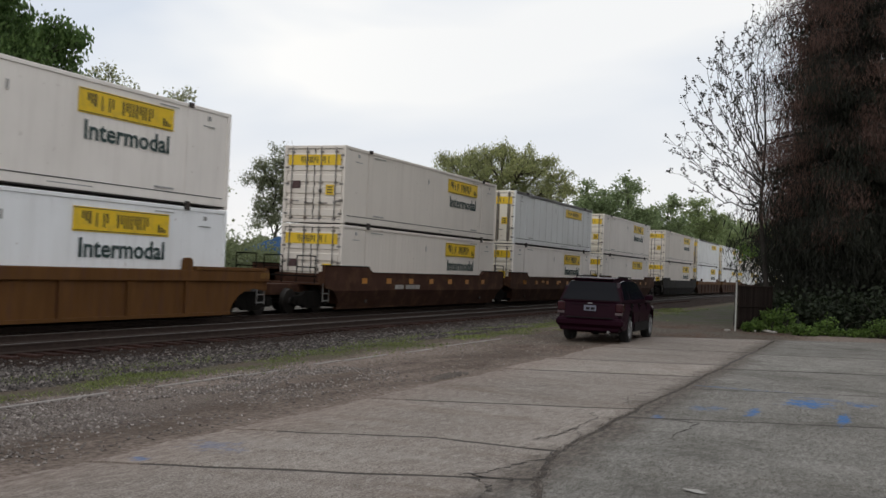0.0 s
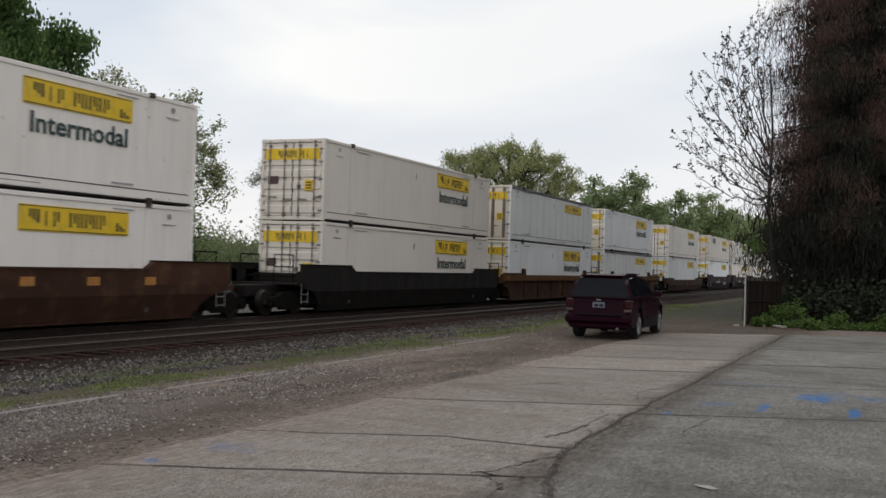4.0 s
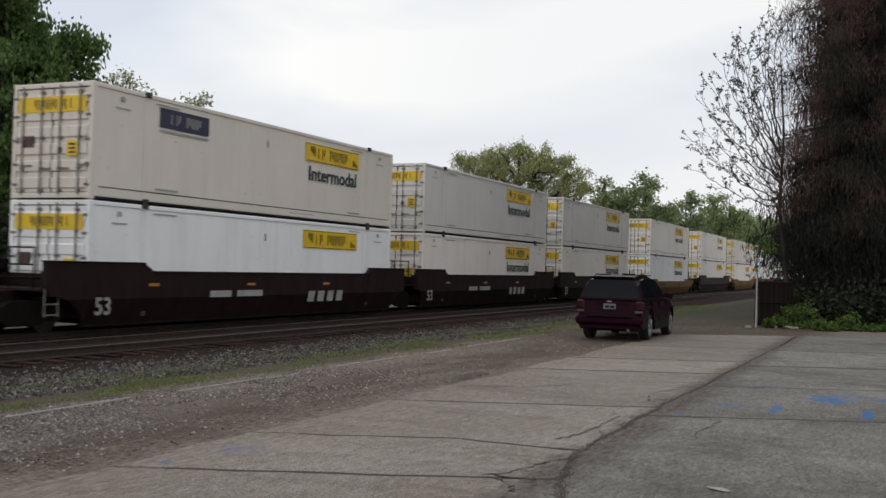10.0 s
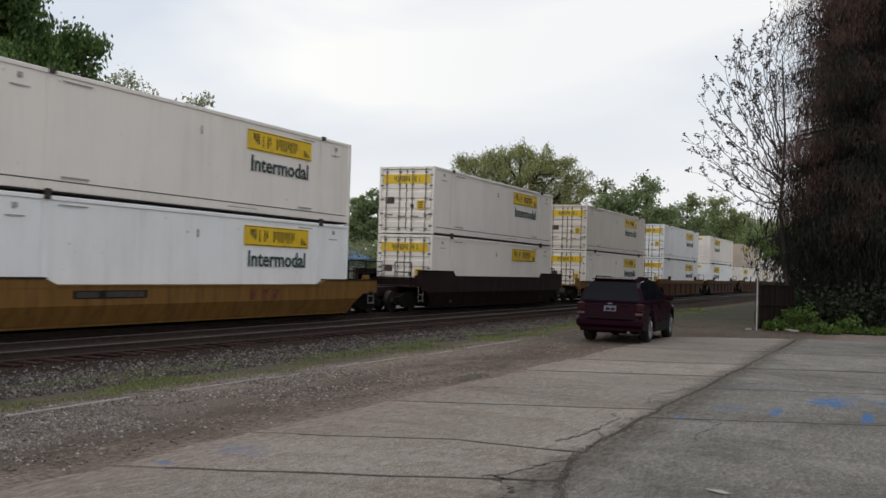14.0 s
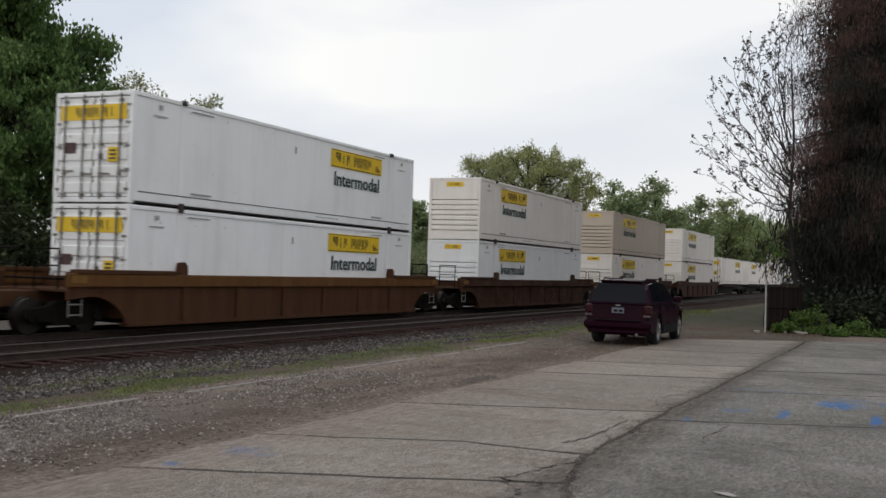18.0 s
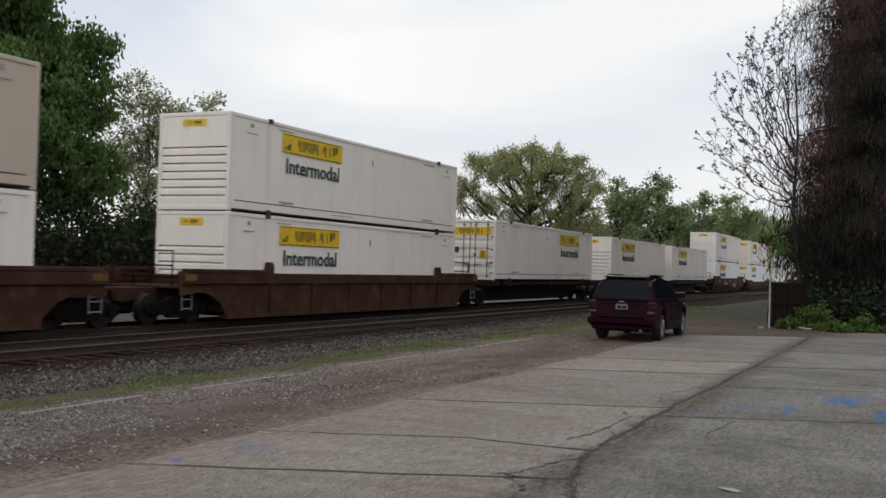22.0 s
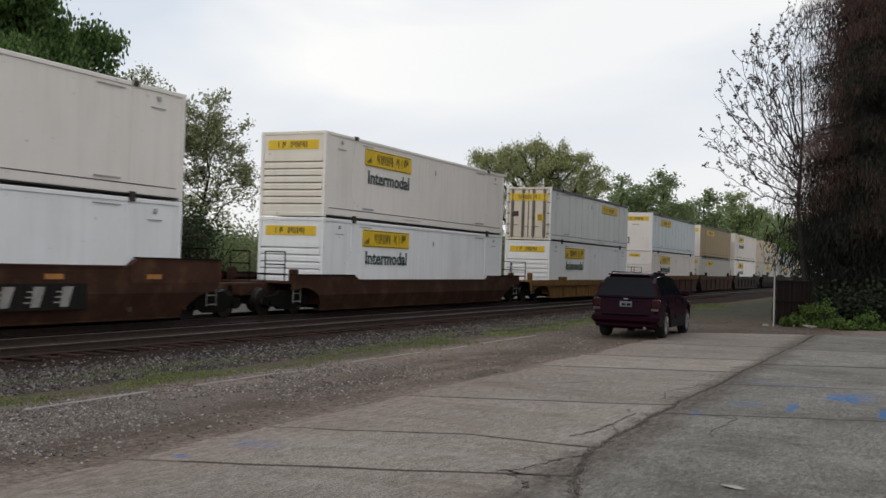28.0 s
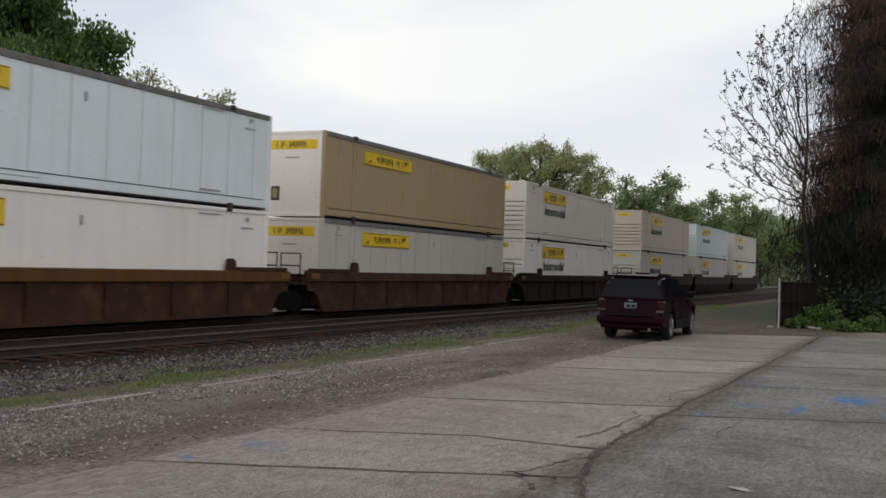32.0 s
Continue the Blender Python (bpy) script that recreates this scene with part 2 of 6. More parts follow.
def leaf_material(name, light, dark, rough=0.6, translucent=0.25):
    m, nt, bsdf = nodes_of(name)
    geo = nt.nodes.new("ShaderNodeNewGeometry")
    col = ramp(nt, geo.outputs["Random Per Island"], [(0.0, dark), (0.6, tuple((a + b) / 2 for a, b in zip(light, dark))), (1.0, light)])
    patch = noise_tex(nt, 0.35, 2, 0.5)
    col = mix(nt, ramp(nt, patch, [(0.35, (0.55, 0.55, 0.55)), (0.7, (0, 0, 0))]), col, dark)
    nt.links.new(col, bsdf.inputs["Base Color"])
    bsdf.inputs["Roughness"].default_value = rough
    bsdf.inputs["Specular IOR Level"].default_value = 0.25
    tr = nt.nodes.new("ShaderNodeBsdfTranslucent")
    nt.links.new(col, tr.inputs["Color"])
    ms = nt.nodes.new("ShaderNodeMixShader")
    ms.inputs[0].default_value = translucent
    nt.links.new(bsdf.outputs[0], ms.inputs[1])
    nt.links.new(tr.outputs[0], ms.inputs[2])
    nt.links.new(ms.outputs[0], nt.nodes["Material Output"].inputs[0])
    return m


LEAF_DARK = leaf_material("leaf_maple_green", (0.235, 0.355, 0.115), (0.070, 0.126, 0.040), translucent=0.42)
LEAF_BUD = leaf_material("leaf_budding_olive", (0.50, 0.51, 0.27), (0.23, 0.245, 0.13), translucent=0.45)
LEAF_WILLOW = leaf_material("leaf_willow_yellow_green", (0.56, 0.57, 0.25), (0.24, 0.265, 0.12), translucent=0.45)
# distance haze is put into this lighter, greyer green
LEAF_GREEN = leaf_material("leaf_spring_green", (0.38, 0.46, 0.23), (0.18, 0.235, 0.115), translucent=0.42)
LEAF_PALE = leaf_material("leaf_pale_green", (0.42, 0.50, 0.23), (0.18, 0.23, 0.10), translucent=0.42)
LEAF_GREY = leaf_material("leaf_grey_green", (0.40, 0.42, 0.28), (0.17, 0.19, 0.12), translucent=0.42)
# olive greyed, with haze mixed into the leaf colour
LEAF_OLIVE = leaf_material("leaf_olive_haze", (0.34, 0.37, 0.20), (0.16, 0.19, 0.10), translucent=0.42)
# the conifers' shade is put into this near-black leaf colour
LEAF_SHADE_TONED = leaf_material("leaf_shade_green", (0.030, 0.042, 0.018), (0.009, 0.014, 0.006), translucent=0.1)
# canopy shade under the maples is put into this darker leaf green
LEAF_THICKET_SHADED = leaf_material("leaf_thicket_green", (0.095, 0.12, 0.053), (0.027, 0.04, 0.018), translucent=0.3)
LEAF_WEED = leaf_material("leaf_weed_green", (0.225, 0.345, 0.078), (0.046, 0.082, 0.02), translucent=0.35)
LEAF_BUDTIP = leaf_material("bud_dark", (0.07, 0.07, 0.05), (0.03, 0.03, 0.022))
NEEDLE_BROWN = leaf_material("needles_russet", (0.190, 0.108, 0.087), (0.064, 0.038, 0.032), translucent=0.2)
# green taken near black: shade inside the conifers is put into the colour
NEEDLE_SHADED = leaf_material("needles_dark_green", (0.034, 0.037, 0.025), (0.011, 0.0125, 0.0085), translucent=0.1)
GRASS = leaf_material("grass_blades", (0.27, 0.325, 0.085), (0.095, 0.115, 0.045))


def stones_material(name, a, b):
    m, nt, bsdf = nodes_of(name)
    geo = nt.nodes.new("ShaderNodeNewGeometry")
    col = ramp(nt, geo.outputs["Random Per Island"], [(0.0, a), (0.55, tuple(0.75 * p + 0.25 * q for p, q in zip(a, b))), (0.88, tuple((p + q) / 2 for p, q in zip(a, b))), (1.0, b)])
    nt.links.new(col, bsdf.inputs["Base Color"])
    bsdf.inputs["Roughness"].default_value = 0.9
    bump(nt, bsdf, noise_tex(nt, 60, 3), 0.3, 0.01)
    return m


BALLAST_STONE = stones_material("ballast_stone", (0.012, 0.009, 0.008), (0.25, 0.22, 0.205))
GRAVEL_STONE = stones_material("gravel_stone", (0.080, 0.064, 0.056), (0.40, 0.36, 0.335))


def ground_material():
    """Soil, gravel, grass and ballast in strips beside the line, by place."""
    m, nt, bsdf = nodes_of("ground_soil_gravel_grass")
    pos = nt.nodes.new("ShaderNodeNewGeometry").outputs["Position"]
    sep = nt.nodes.new("ShaderNodeSeparateXYZ")
    nt.links.new(pos, sep.inputs[0])
    wob = noise_tex(nt, 0.55, 5, 0.6, pos)
    wob2 = noise_tex(nt, 2.6, 4, 0.6, pos)
    fine = noise_tex(nt, 14, 6, 0.7, pos)
    grit = noise_tex(nt, 55, 4, 0.7, pos)
    y = maths(nt, "ADD", sep.outputs[1], maths(nt, "MULTIPLY_ADD", wob, 1.5, -0.75))
    y = maths(nt, "ADD", y, maths(nt, "MULTIPLY_ADD", wob2, 0.7, -0.35))

    def band(lo, hi, soft):
        up = nt.nodes.new("ShaderNodeMapRange")
        up.inputs[1].default_value, up.inputs[2].default_value = lo - soft, lo + soft
        nt.links.new(y, up.inputs[0])
        dn = nt.nodes.new("ShaderNodeMapRange")
        dn.inputs[1].default_value, dn.inputs[2].default_value = hi - soft, hi + soft
        dn.inputs[3].default_value, dn.inputs[4].default_value = 1, 0
        nt.links.new(y, dn.inputs[0])
        return maths(nt, "MULTIPLY", up.outputs[0], dn.outputs[0])

    soil = ramp(nt, fine, [(0.36, (0.125, 0.096, 0.080)), (0.50, (0.215, 0.172, 0.148)), (0.64, (0.32, 0.265, 0.232))])
    patchy = noise_tex(nt, 0.42, 6, 0.7, pos)
    brown = mix(nt, ramp(nt, patchy, [(0.42, (0, 0, 0)), (0.58, (1, 1, 1))]), ramp(nt, fine, [(0.40, (0.034, 0.021, 0.016)), (0.50, (0.096, 0.062, 0.047)), (0.60, (0.19, 0.138, 0.11))]),
                ramp(nt, fine, [(0.36, (0.065, 0.055, 0.045)), (0.50, (0.108, 0.094, 0.078)), (0.64, (0.17, 0.153, 0.13))]))
    lane = mix(nt, ramp(nt, patchy, [(0.46, (0, 0, 0)), (0.60, (0.8, 0.8, 0.8))]), ramp(nt, fine, [(0.36, (0.055, 0.050, 0.043)), (0.64, (0.125, 0.113, 0.098))]), (0.062, 0.082, 0.036))
    gravel = ramp(nt, grit, [(0.42, (0.075, 0.060, 0.053)), (0.52, (0.178, 0.150, 0.134)), (0.62, (0.36, 0.32, 0.295))])
    turf = ramp(nt, fine, [(0.40, (0.055, 0.055, 0.03)), (0.52, (0.10, 0.105, 0.05)), (0.62, (0.17, 0.15, 0.12))])
    ballast = ramp(nt, grit, [(0.42, (0.011, 0.007, 0.0055)), (0.52, (0.028, 0.018, 0.014)), (0.62, (0.075, 0.052, 0.043))])
    far_turf = ramp(nt, noise_tex(nt, 0.15, 5, 0.6, pos), [(0.3, (0.05, 0.075, 0.03)), (0.7, (0.10, 0.12, 0.055))])
    dark_soil = ramp(nt, fine, [(0.3, (0.07, 0.053, 0.043)), (0.7, (0.165, 0.13, 0.108))])
    clumps = nt.nodes.new("ShaderNodeSeparateColor")
    nt.links.new(ramp(nt, noise_tex(nt, 0.8, 5, 0.65, pos, (0.35, 1.2, 1)), [(0.36, (0.15, 0.15, 0.15)), (0.52, (1, 1, 1))]), clumps.inputs[0])
    col = mix(nt, maths(nt, "MULTIPLY", band(6.3, 7.9, 0.5), clumps.outputs[0]), soil, dark_soil)
    near = nt.nodes.new("ShaderNodeMapRange")
    near.inputs[1].default_value, near.inputs[2].default_value, near.inputs[3].default_value, near.inputs[4].default_value = 9.0, 12.0, 1, 0
    nt.links.new(sep.outputs[0], near.inputs[0])
    col = mix(nt, maths(nt, "MULTIPLY", band(7.3, 8.9, 0.35), near.outputs[0]), col, gravel)
    farx = nt.nodes.new("ShaderNodeMapRange")
    farx.inputs[1].default_value, farx.inputs[2].default_value = 19, 29
    nt.links.new(sep.outputs[0], farx.inputs[0])
    col = mix(nt, maths(nt, "MULTIPLY", band(2.0, 9.4, 0.6), farx.outputs[0]), col, brown)
    lanex = nt.nodes.new("ShaderNodeMapRange")
    lanex.inputs[1].default_value, lanex.inputs[2].default_value = 37, 44
    nt.links.new(sep.outputs[0], lanex.inputs[0])
    col = mix(nt, maths(nt, "MULTIPLY", band(2.0, 10.4, 0.8), lanex.outputs[0]), col, lane)
    col = mix(nt, band(9.3, 11.6, 0.3), col, dark_soil)
    tuft = ramp(nt, noise_tex(nt, 1.3, 4, 0.65, pos), [(0.44, (0.1, 0.1, 0.1)), (0.60, (0.8, 0.8, 0.8))])
    sepv = nt.nodes.new("ShaderNodeSeparateColor")
    nt.links.new(tuft, sepv.inputs[0])
    col = mix(nt, maths(nt, "MULTIPLY", band(9.35, 10.9, 0.3), sepv.outputs[0]), col, turf)
    col = mix(nt, band(10.55, 22.5, 0.35), col, ballast)
    yard = ramp(nt, grit, [(0.40, (0.07, 0.062, 0.055)), (0.62, (0.19, 0.175, 0.16))])
    col = mix(nt, band(22.3, 30.0, 0.5), col, yard)
    col = mix(nt, band(30.0, 9000, 1.0), col, far_turf)
    col = mix(nt, band(-9000, -7.5, 0.8), col, far_turf)
    nt.links.new(col, bsdf.inputs["Base Color"])
    bsdf.inputs["Specular IOR Level"].default_value = 0.08
    bsdf.inputs["Roughness"].default_value = 0.95
    bump(nt, bsdf, maths(nt, "ADD", fine, maths(nt, "MULTIPLY", grit, 0.7)), 0.8, 0.03)
    return m


def concrete_material():
    """Worn exposed-aggregate concrete with stains, tyre polish and sprayed blue utility marks."""
    m, nt, bsdf = nodes_of("old_concrete")
    pos = nt.nodes.new("ShaderNodeNewGeometry").outputs["Position"]
    sep = nt.nodes.new("ShaderNodeSeparateXYZ")
    nt.links.new(pos, sep.inputs[0])
    big = noise_tex(nt, 0.38, 6, 0.62, pos)
    mid = noise_tex(nt, 1.5, 7, 0.72, pos)
    speck = noise_tex(nt, 12, 6, 0.8, pos, (0.4, 1.2, 1))
    grit = noise_tex(nt, 46, 5, 0.85, pos)
    col = ramp(nt, mid, [(0.30, (0.205, 0.172, 0.149)), (0.5, (0.280, 0.241, 0.212)), (0.70, (0.345, 0.303, 0.268))])
    col = mix(nt, ramp(nt, big, [(0.44, (0, 0, 0)), (0.68, (0.5, 0.5, 0.5))]), col, (0.150, 0.126, 0.107))
    col = mix(nt, ramp(nt, speck, [(0.34, (0.7, 0.7, 0.7)), (0.48, (0, 0, 0))]), col, (0.115, 0.095, 0.084))
    col = mix(nt, ramp(nt, speck, [(0.53, (0, 0, 0)), (0.62, (0.55, 0.55, 0.55))]), col, (0.44, 0.405, 0.37))
    col = mix(nt, ramp(nt, grit, [(0.38, (0.85, 0.85, 0.85)), (0.50, (0, 0, 0))]), col, (0.085, 0.072, 0.062))
    col = mix(nt, ramp(nt, grit, [(0.53, (0, 0, 0)), (0.63, (0.55, 0.55, 0.55))]), col, (0.54, 0.50, 0.465))
    # rusty and oily stains that lie across the lot
    stain = noise_tex(nt, 0.5, 7, 0.68, pos, (1.8, 0.5, 1))
    col = mix(nt, ramp(nt, stain, [(0.54, (0, 0, 0)), (0.68, (0.6, 0.6, 0.6))]), col, (0.150, 0.108, 0.080))
    col = mix(nt, ramp(nt, stain, [(0.32, (0.4, 0.4, 0.4)), (0.46, (0, 0, 0))]), col, (0.38, 0.345, 0.315))
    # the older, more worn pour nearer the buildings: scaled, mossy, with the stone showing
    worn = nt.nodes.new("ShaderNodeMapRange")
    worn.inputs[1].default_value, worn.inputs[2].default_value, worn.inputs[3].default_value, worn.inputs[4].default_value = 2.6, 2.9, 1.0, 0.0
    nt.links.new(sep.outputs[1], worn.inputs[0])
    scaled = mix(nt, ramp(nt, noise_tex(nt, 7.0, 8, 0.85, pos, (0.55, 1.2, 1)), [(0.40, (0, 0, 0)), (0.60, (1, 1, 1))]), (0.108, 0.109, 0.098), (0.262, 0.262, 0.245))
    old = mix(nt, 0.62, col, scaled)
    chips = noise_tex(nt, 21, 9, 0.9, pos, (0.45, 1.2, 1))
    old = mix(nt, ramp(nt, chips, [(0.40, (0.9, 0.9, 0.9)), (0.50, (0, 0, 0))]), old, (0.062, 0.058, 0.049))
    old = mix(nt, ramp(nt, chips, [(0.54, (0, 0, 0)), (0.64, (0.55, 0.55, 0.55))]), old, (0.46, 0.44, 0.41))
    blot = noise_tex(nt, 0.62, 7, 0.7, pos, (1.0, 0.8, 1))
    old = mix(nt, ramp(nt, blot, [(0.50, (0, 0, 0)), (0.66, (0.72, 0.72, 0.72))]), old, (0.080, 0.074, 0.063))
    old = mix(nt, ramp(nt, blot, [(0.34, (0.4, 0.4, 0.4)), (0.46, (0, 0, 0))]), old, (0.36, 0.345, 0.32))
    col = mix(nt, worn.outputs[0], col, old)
    # soil washed over the edge of the lot and grit lying along the long joint
    wash = nt.nodes.new("ShaderNodeMapRange")
    wash.inputs[1].default_value, wash.inputs[2].default_value = 5.0, 6.1
    nt.links.new(maths(nt, "ADD", sep.outputs[1], maths(nt, "MULTIPLY_ADD", mid, 1.6, -0.8)), wash.inputs[0])
    col = mix(nt, maths(nt, "MULTIPLY", wash.outputs[0], 0.9), col, ramp(nt, speck, [(0.36, (0.15, 0.115, 0.096)), (0.50, (0.235, 0.19, 0.163)), (0.64, (0.33, 0.275, 0.24))]))
    off = maths(nt, "ABSOLUTE", maths(nt, "SUBTRACT", sep.outputs[1], 2.66))
    near_joint = nt.nodes.new("ShaderNodeMapRange")
    near_joint.inputs[1].default_value, near_joint.inputs[2].default_value, near_joint.inputs[3].default_value, near_joint.inputs[4].default_value = 0.05, 0.42, 0.8, 0.0
    nt.links.new(maths(nt, "ADD", off, maths(nt, "MULTIPLY_ADD", mid, 0.9, -0.45)), near_joint.inputs[0])
    col = mix(nt, near_joint.outputs[0], col, ramp(nt, speck, [(0.40, (0.05, 0.04, 0.033)), (0.60, (0.16, 0.132, 0.112))]))
    # sprayed marks: centre, half-lengths along x and y, strength
    spray = noise_tex(nt, 4.5, 6, 0.8, pos)
    for cx, cy, rx, ry, k in ((15.75, 0.85, 0.62, 0.42, 0.9), (16.15, 0.1, 0.3, 0.3, 0.55), (14.3, 0.3, 0.85, 0.09, 0.9), (14.15, 1.42, 0.55, 0.10, 0.75), (12.9, 2.43, 0.25, 0.10, 0.5), (14.2, 2.05, 0.35, 0.3, 0.3), (17.1, 1.9, 0.16, 0.9, 0.3), (8.0, 5.55, 0.35, 0.35, 0.26), (7.14, 5.74, 0.14, 0.14, 0.5), (16.5, 0.6, 0.2, 0.6, 0.3)):
        dx = maths(nt, "DIVIDE", maths(nt, "SUBTRACT", sep.outputs[0], cx), rx)
        dy = maths(nt, "DIVIDE", maths(nt, "SUBTRACT", sep.outputs[1], cy), ry)
        d2 = maths(nt, "ADD", maths(nt, "MULTIPLY", dx, dx), maths(nt, "MULTIPLY", dy, dy))
        edge = maths(nt, "SUBTRACT", maths(nt, "MULTIPLY_ADD", spray, 9.0, -3.8), d2)
        col = mix(nt, maths(nt, "MULTIPLY", maths(nt, "MULTIPLY", edge, 1.2, clamp=True), k), col, (0.045, 0.15, 0.37))
    info = nt.nodes.new("ShaderNodeObjectInfo")
    v = nt.nodes.new("ShaderNodeHueSaturation")
    nt.links.new(maths(nt, "MULTIPLY_ADD", info.outputs["Random"], 0.2, 0.93), v.inputs["Value"])
    nt.links.new(col, v.inputs["Color"])
    nt.links.new(v.outputs[0], bsdf.inputs["Base Color"])
    bsdf.inputs["Specular IOR Level"].default_value = 0.2
    bsdf.inputs["Roughness"].default_value = 0.9
    bump(nt, bsdf, maths(nt, "ADD", maths(nt, "MULTIPLY", grit, 0.8), maths(nt, "ADD", speck, maths(nt, "MULTIPLY", mid, 0.5))), 0.7, 0.02)
    return m


GROUND = ground_material()
CONCRETE = concrete_material()
ASPHALT = surface("dark_crack_filler", (0.055, 0.046, 0.039), scale=9, rough=0.95, relief=0.8)


# ---- mesh helpers ----
def mesh_ob(name, bm, material, smooth=False):
    me = bpy.data.meshes.new(name)
    bm.to_mesh(me)
    bm.free()
    for mt in material if isinstance(material, (list, tuple)) else (material,):
        me.materials.append(mt)
    if smooth:
        me.shade_smooth()
    return new(name, me)


def part(name, bm, material, parent, label="", smooth=False):
    """One mesh object under a thing or a part."""
    ob = mesh_ob(name, bm, material, smooth)
    ob.parent = parent
    if label:
        ob["label"] = label
    return ob


def again(ob, x=0.0, y=0.0, z=0.0, turn=None, parent=None):
    """Another part on the same mesh."""
    o = ob.copy()
    scene.collection.objects.link(o)
    o.parent = parent or ob.parent
    o.matrix_basis = Matrix.Translation((x, y, z)) @ (turn or Matrix())
    return o


def add_box(bm, x0, x1, y0, y1, z0, z1, bevel=0.0, mat=0):
    r = bmesh.ops.create_cube(bm, size=1.0, matrix=Matrix.Translation(((x0 + x1) / 2, (y0 + y1) / 2, (z0 + z1) / 2)) @ Matrix.Diagonal((abs(x1 - x0), abs(y1 - y0), abs(z1 - z0), 1)))
    faces = {f for v in r["verts"] for f in v.link_faces}
    for f in faces:
        f.material_index = mat
    if bevel:
        edges = list({e for v in r["verts"] for e in v.link_edges})
        bmesh.ops.bevel(bm, geom=edges, offset=bevel, segments=1, affect="EDGES")
    return bm


def box(*a, bevel=0.0):
    return add_box(bmesh.new(), *a, bevel=bevel)


def add_tube(bm, p, q, r0, r1=None, sides=8):
    p, q = Vector(p), Vector(q)
    d = q - p
    m = Matrix.Translation((p + q) / 2) @ d.to_track_quat("Z", "Y").to_matrix().to_4x4()
    bmesh.ops.create_cone(bm, cap_ends=True, segments=sides, radius1=r0, radius2=r0 if r1 is None else r1, depth=d.length, matrix=m)
    return bm


def add_prism(bm, outline, y0, y1):
    """A closed outline in x and z, drawn out from y0 to y1."""
    a = [bm.verts.new((x, y0, z)) for x, z in outline]
    b = [bm.verts.new((x, y1, z)) for x, z in outline]
    n = len(outline)
    bm.faces.new(a)
    bm.faces.new(b[::-1])
    for i in range(n):
        bm.faces.new((a[(i + 1) % n], a[i], b[i], b[(i + 1) % n]))
    bmesh.ops.recalc_face_normals(bm, faces=bm.faces[:])
    return bm


def thing(name, label, category, group="", kind=""):
    ob = new(name)
    ob.empty_display_size = 0.3
    return tagged(ob, label, category, group, kind)


def from_lists(name, verts, faces, material, parent=None):
    me = bpy.data.meshes.new(name)
    me.from_pydata(verts, [], faces)
    for mt in material if isinstance(material, (list, tuple)) else (material,):
        me.materials.append(mt)
    ob = new(name, me)
    ob.parent = parent
    return ob


def lettering(text, height, material, name, parent):
    """Bold flat lettering, capitals of that height, from the origin along x, standing upright and facing -y."""
    cu = bpy.data.curves.new(name, "FONT")
    cu.body, cu.size, cu.extrude, cu.offset = text, height / 0.7, 0.004, 0.012
    cu.resolution_u = 2
    tmp = bpy.data.objects.new(name, cu)
    scene.collection.objects.link(tmp)
    me = bpy.data.meshes.new_from_object(tmp.evaluated_get(bpy.context.evaluated_depsgraph_get()))
    bpy.data.objects.remove(tmp)
    me.transform(pose(0, 0, 0, 90, 0, 0))
    me.materials.clear()
    me.materials.append(material)
    ob = new(name, me)
    ob.parent = parent
    return ob


# ---- ground ----
TRACK_Y, NEAR_Y = 19.16, 15.75      # centre lines of the two tracks
RAIL_Z = -0.05                      # head of rail


def ground_z(x, y):
    keys = [(-3000, -0.3), (-9, -0.09), (-7.4, -0.07), (5.3, -0.07), (5.55, -0.009), (6.25, -0.015), (8.8, -0.02), (10.6, -0.10), (12.4, -0.20), (13.4, -0.26), (13.9, -0.275), (21.2, -0.275), (22.4, -0.5), (26, -0.55), (40, -0.4), (3000, 2.0)]
    z = float(np.interp(y, [k[0] for k in keys], [k[1] for k in keys]))
    if 6.2 < y < 13.8 and -6 < x < 90:
        z += 0.025 * noise.noise(Vector((x * 0.7, y * 0.7, 0))) + 0.012 * noise.noise(Vector((x * 2.3, y * 2.3, 4)))
    if y < 6.2 and x > 29:
        z = -0.07 + 0.055 * min(1, max(0, (x - (34.3 - 0.78 * y)) / 0.3 + 0.5))
    return z


def build_ground():
    xs = [-3000, -800, -250, -100, -50, -25, -12] + [-6 + 0.5 * i for i in range(113)] + [52 + 2 * i for i in range(1, 30)] + [130, 170, 250, 400, 800, 1600, 3500]
    ys = [-3000, -800, -250, -80, -40, -20, -12] + [-9, -8, -7.4, -6] + [-5 + i for i in range(11)] + [5.3, 5.55, 6.0, 6.25] + [6.5 + 0.35 * i for i in range(22)] + [14.4, 15.75, 17.5, 19.2, 21.2, 22.4, 24, 26, 30, 40, 60, 100, 250, 800, 3000]
    verts = [(x, y, ground_z(x, y)) for x in xs for y in ys]
    n = len(ys)
    faces = [(i * n + j, (i + 1) * n + j, (i + 1) * n + j + 1, i * n + j + 1) for i in range(len(xs) - 1) for j in range(n - 1)]
    ob = from_lists("ground", verts, faces, GROUND)
    ob.data.shade_smooth()
    tagged(ob, "bare soil, grey gravel and thin grass beside the railway line", "ground", kind="structure")


def joint_drift(x):
    """How far the long joint strays from its line as it crumbles towards the lot's near end."""
    return float(np.interp(x, (-9, 6, 7.6, 8.3, 9.2, 10, 13.9, 18.2, 25.8, 30), (-0.8, -0.8, -0.42, -0.2, 0.0, 0.04, 0.05, 0.0, -0.08, -0.1)))


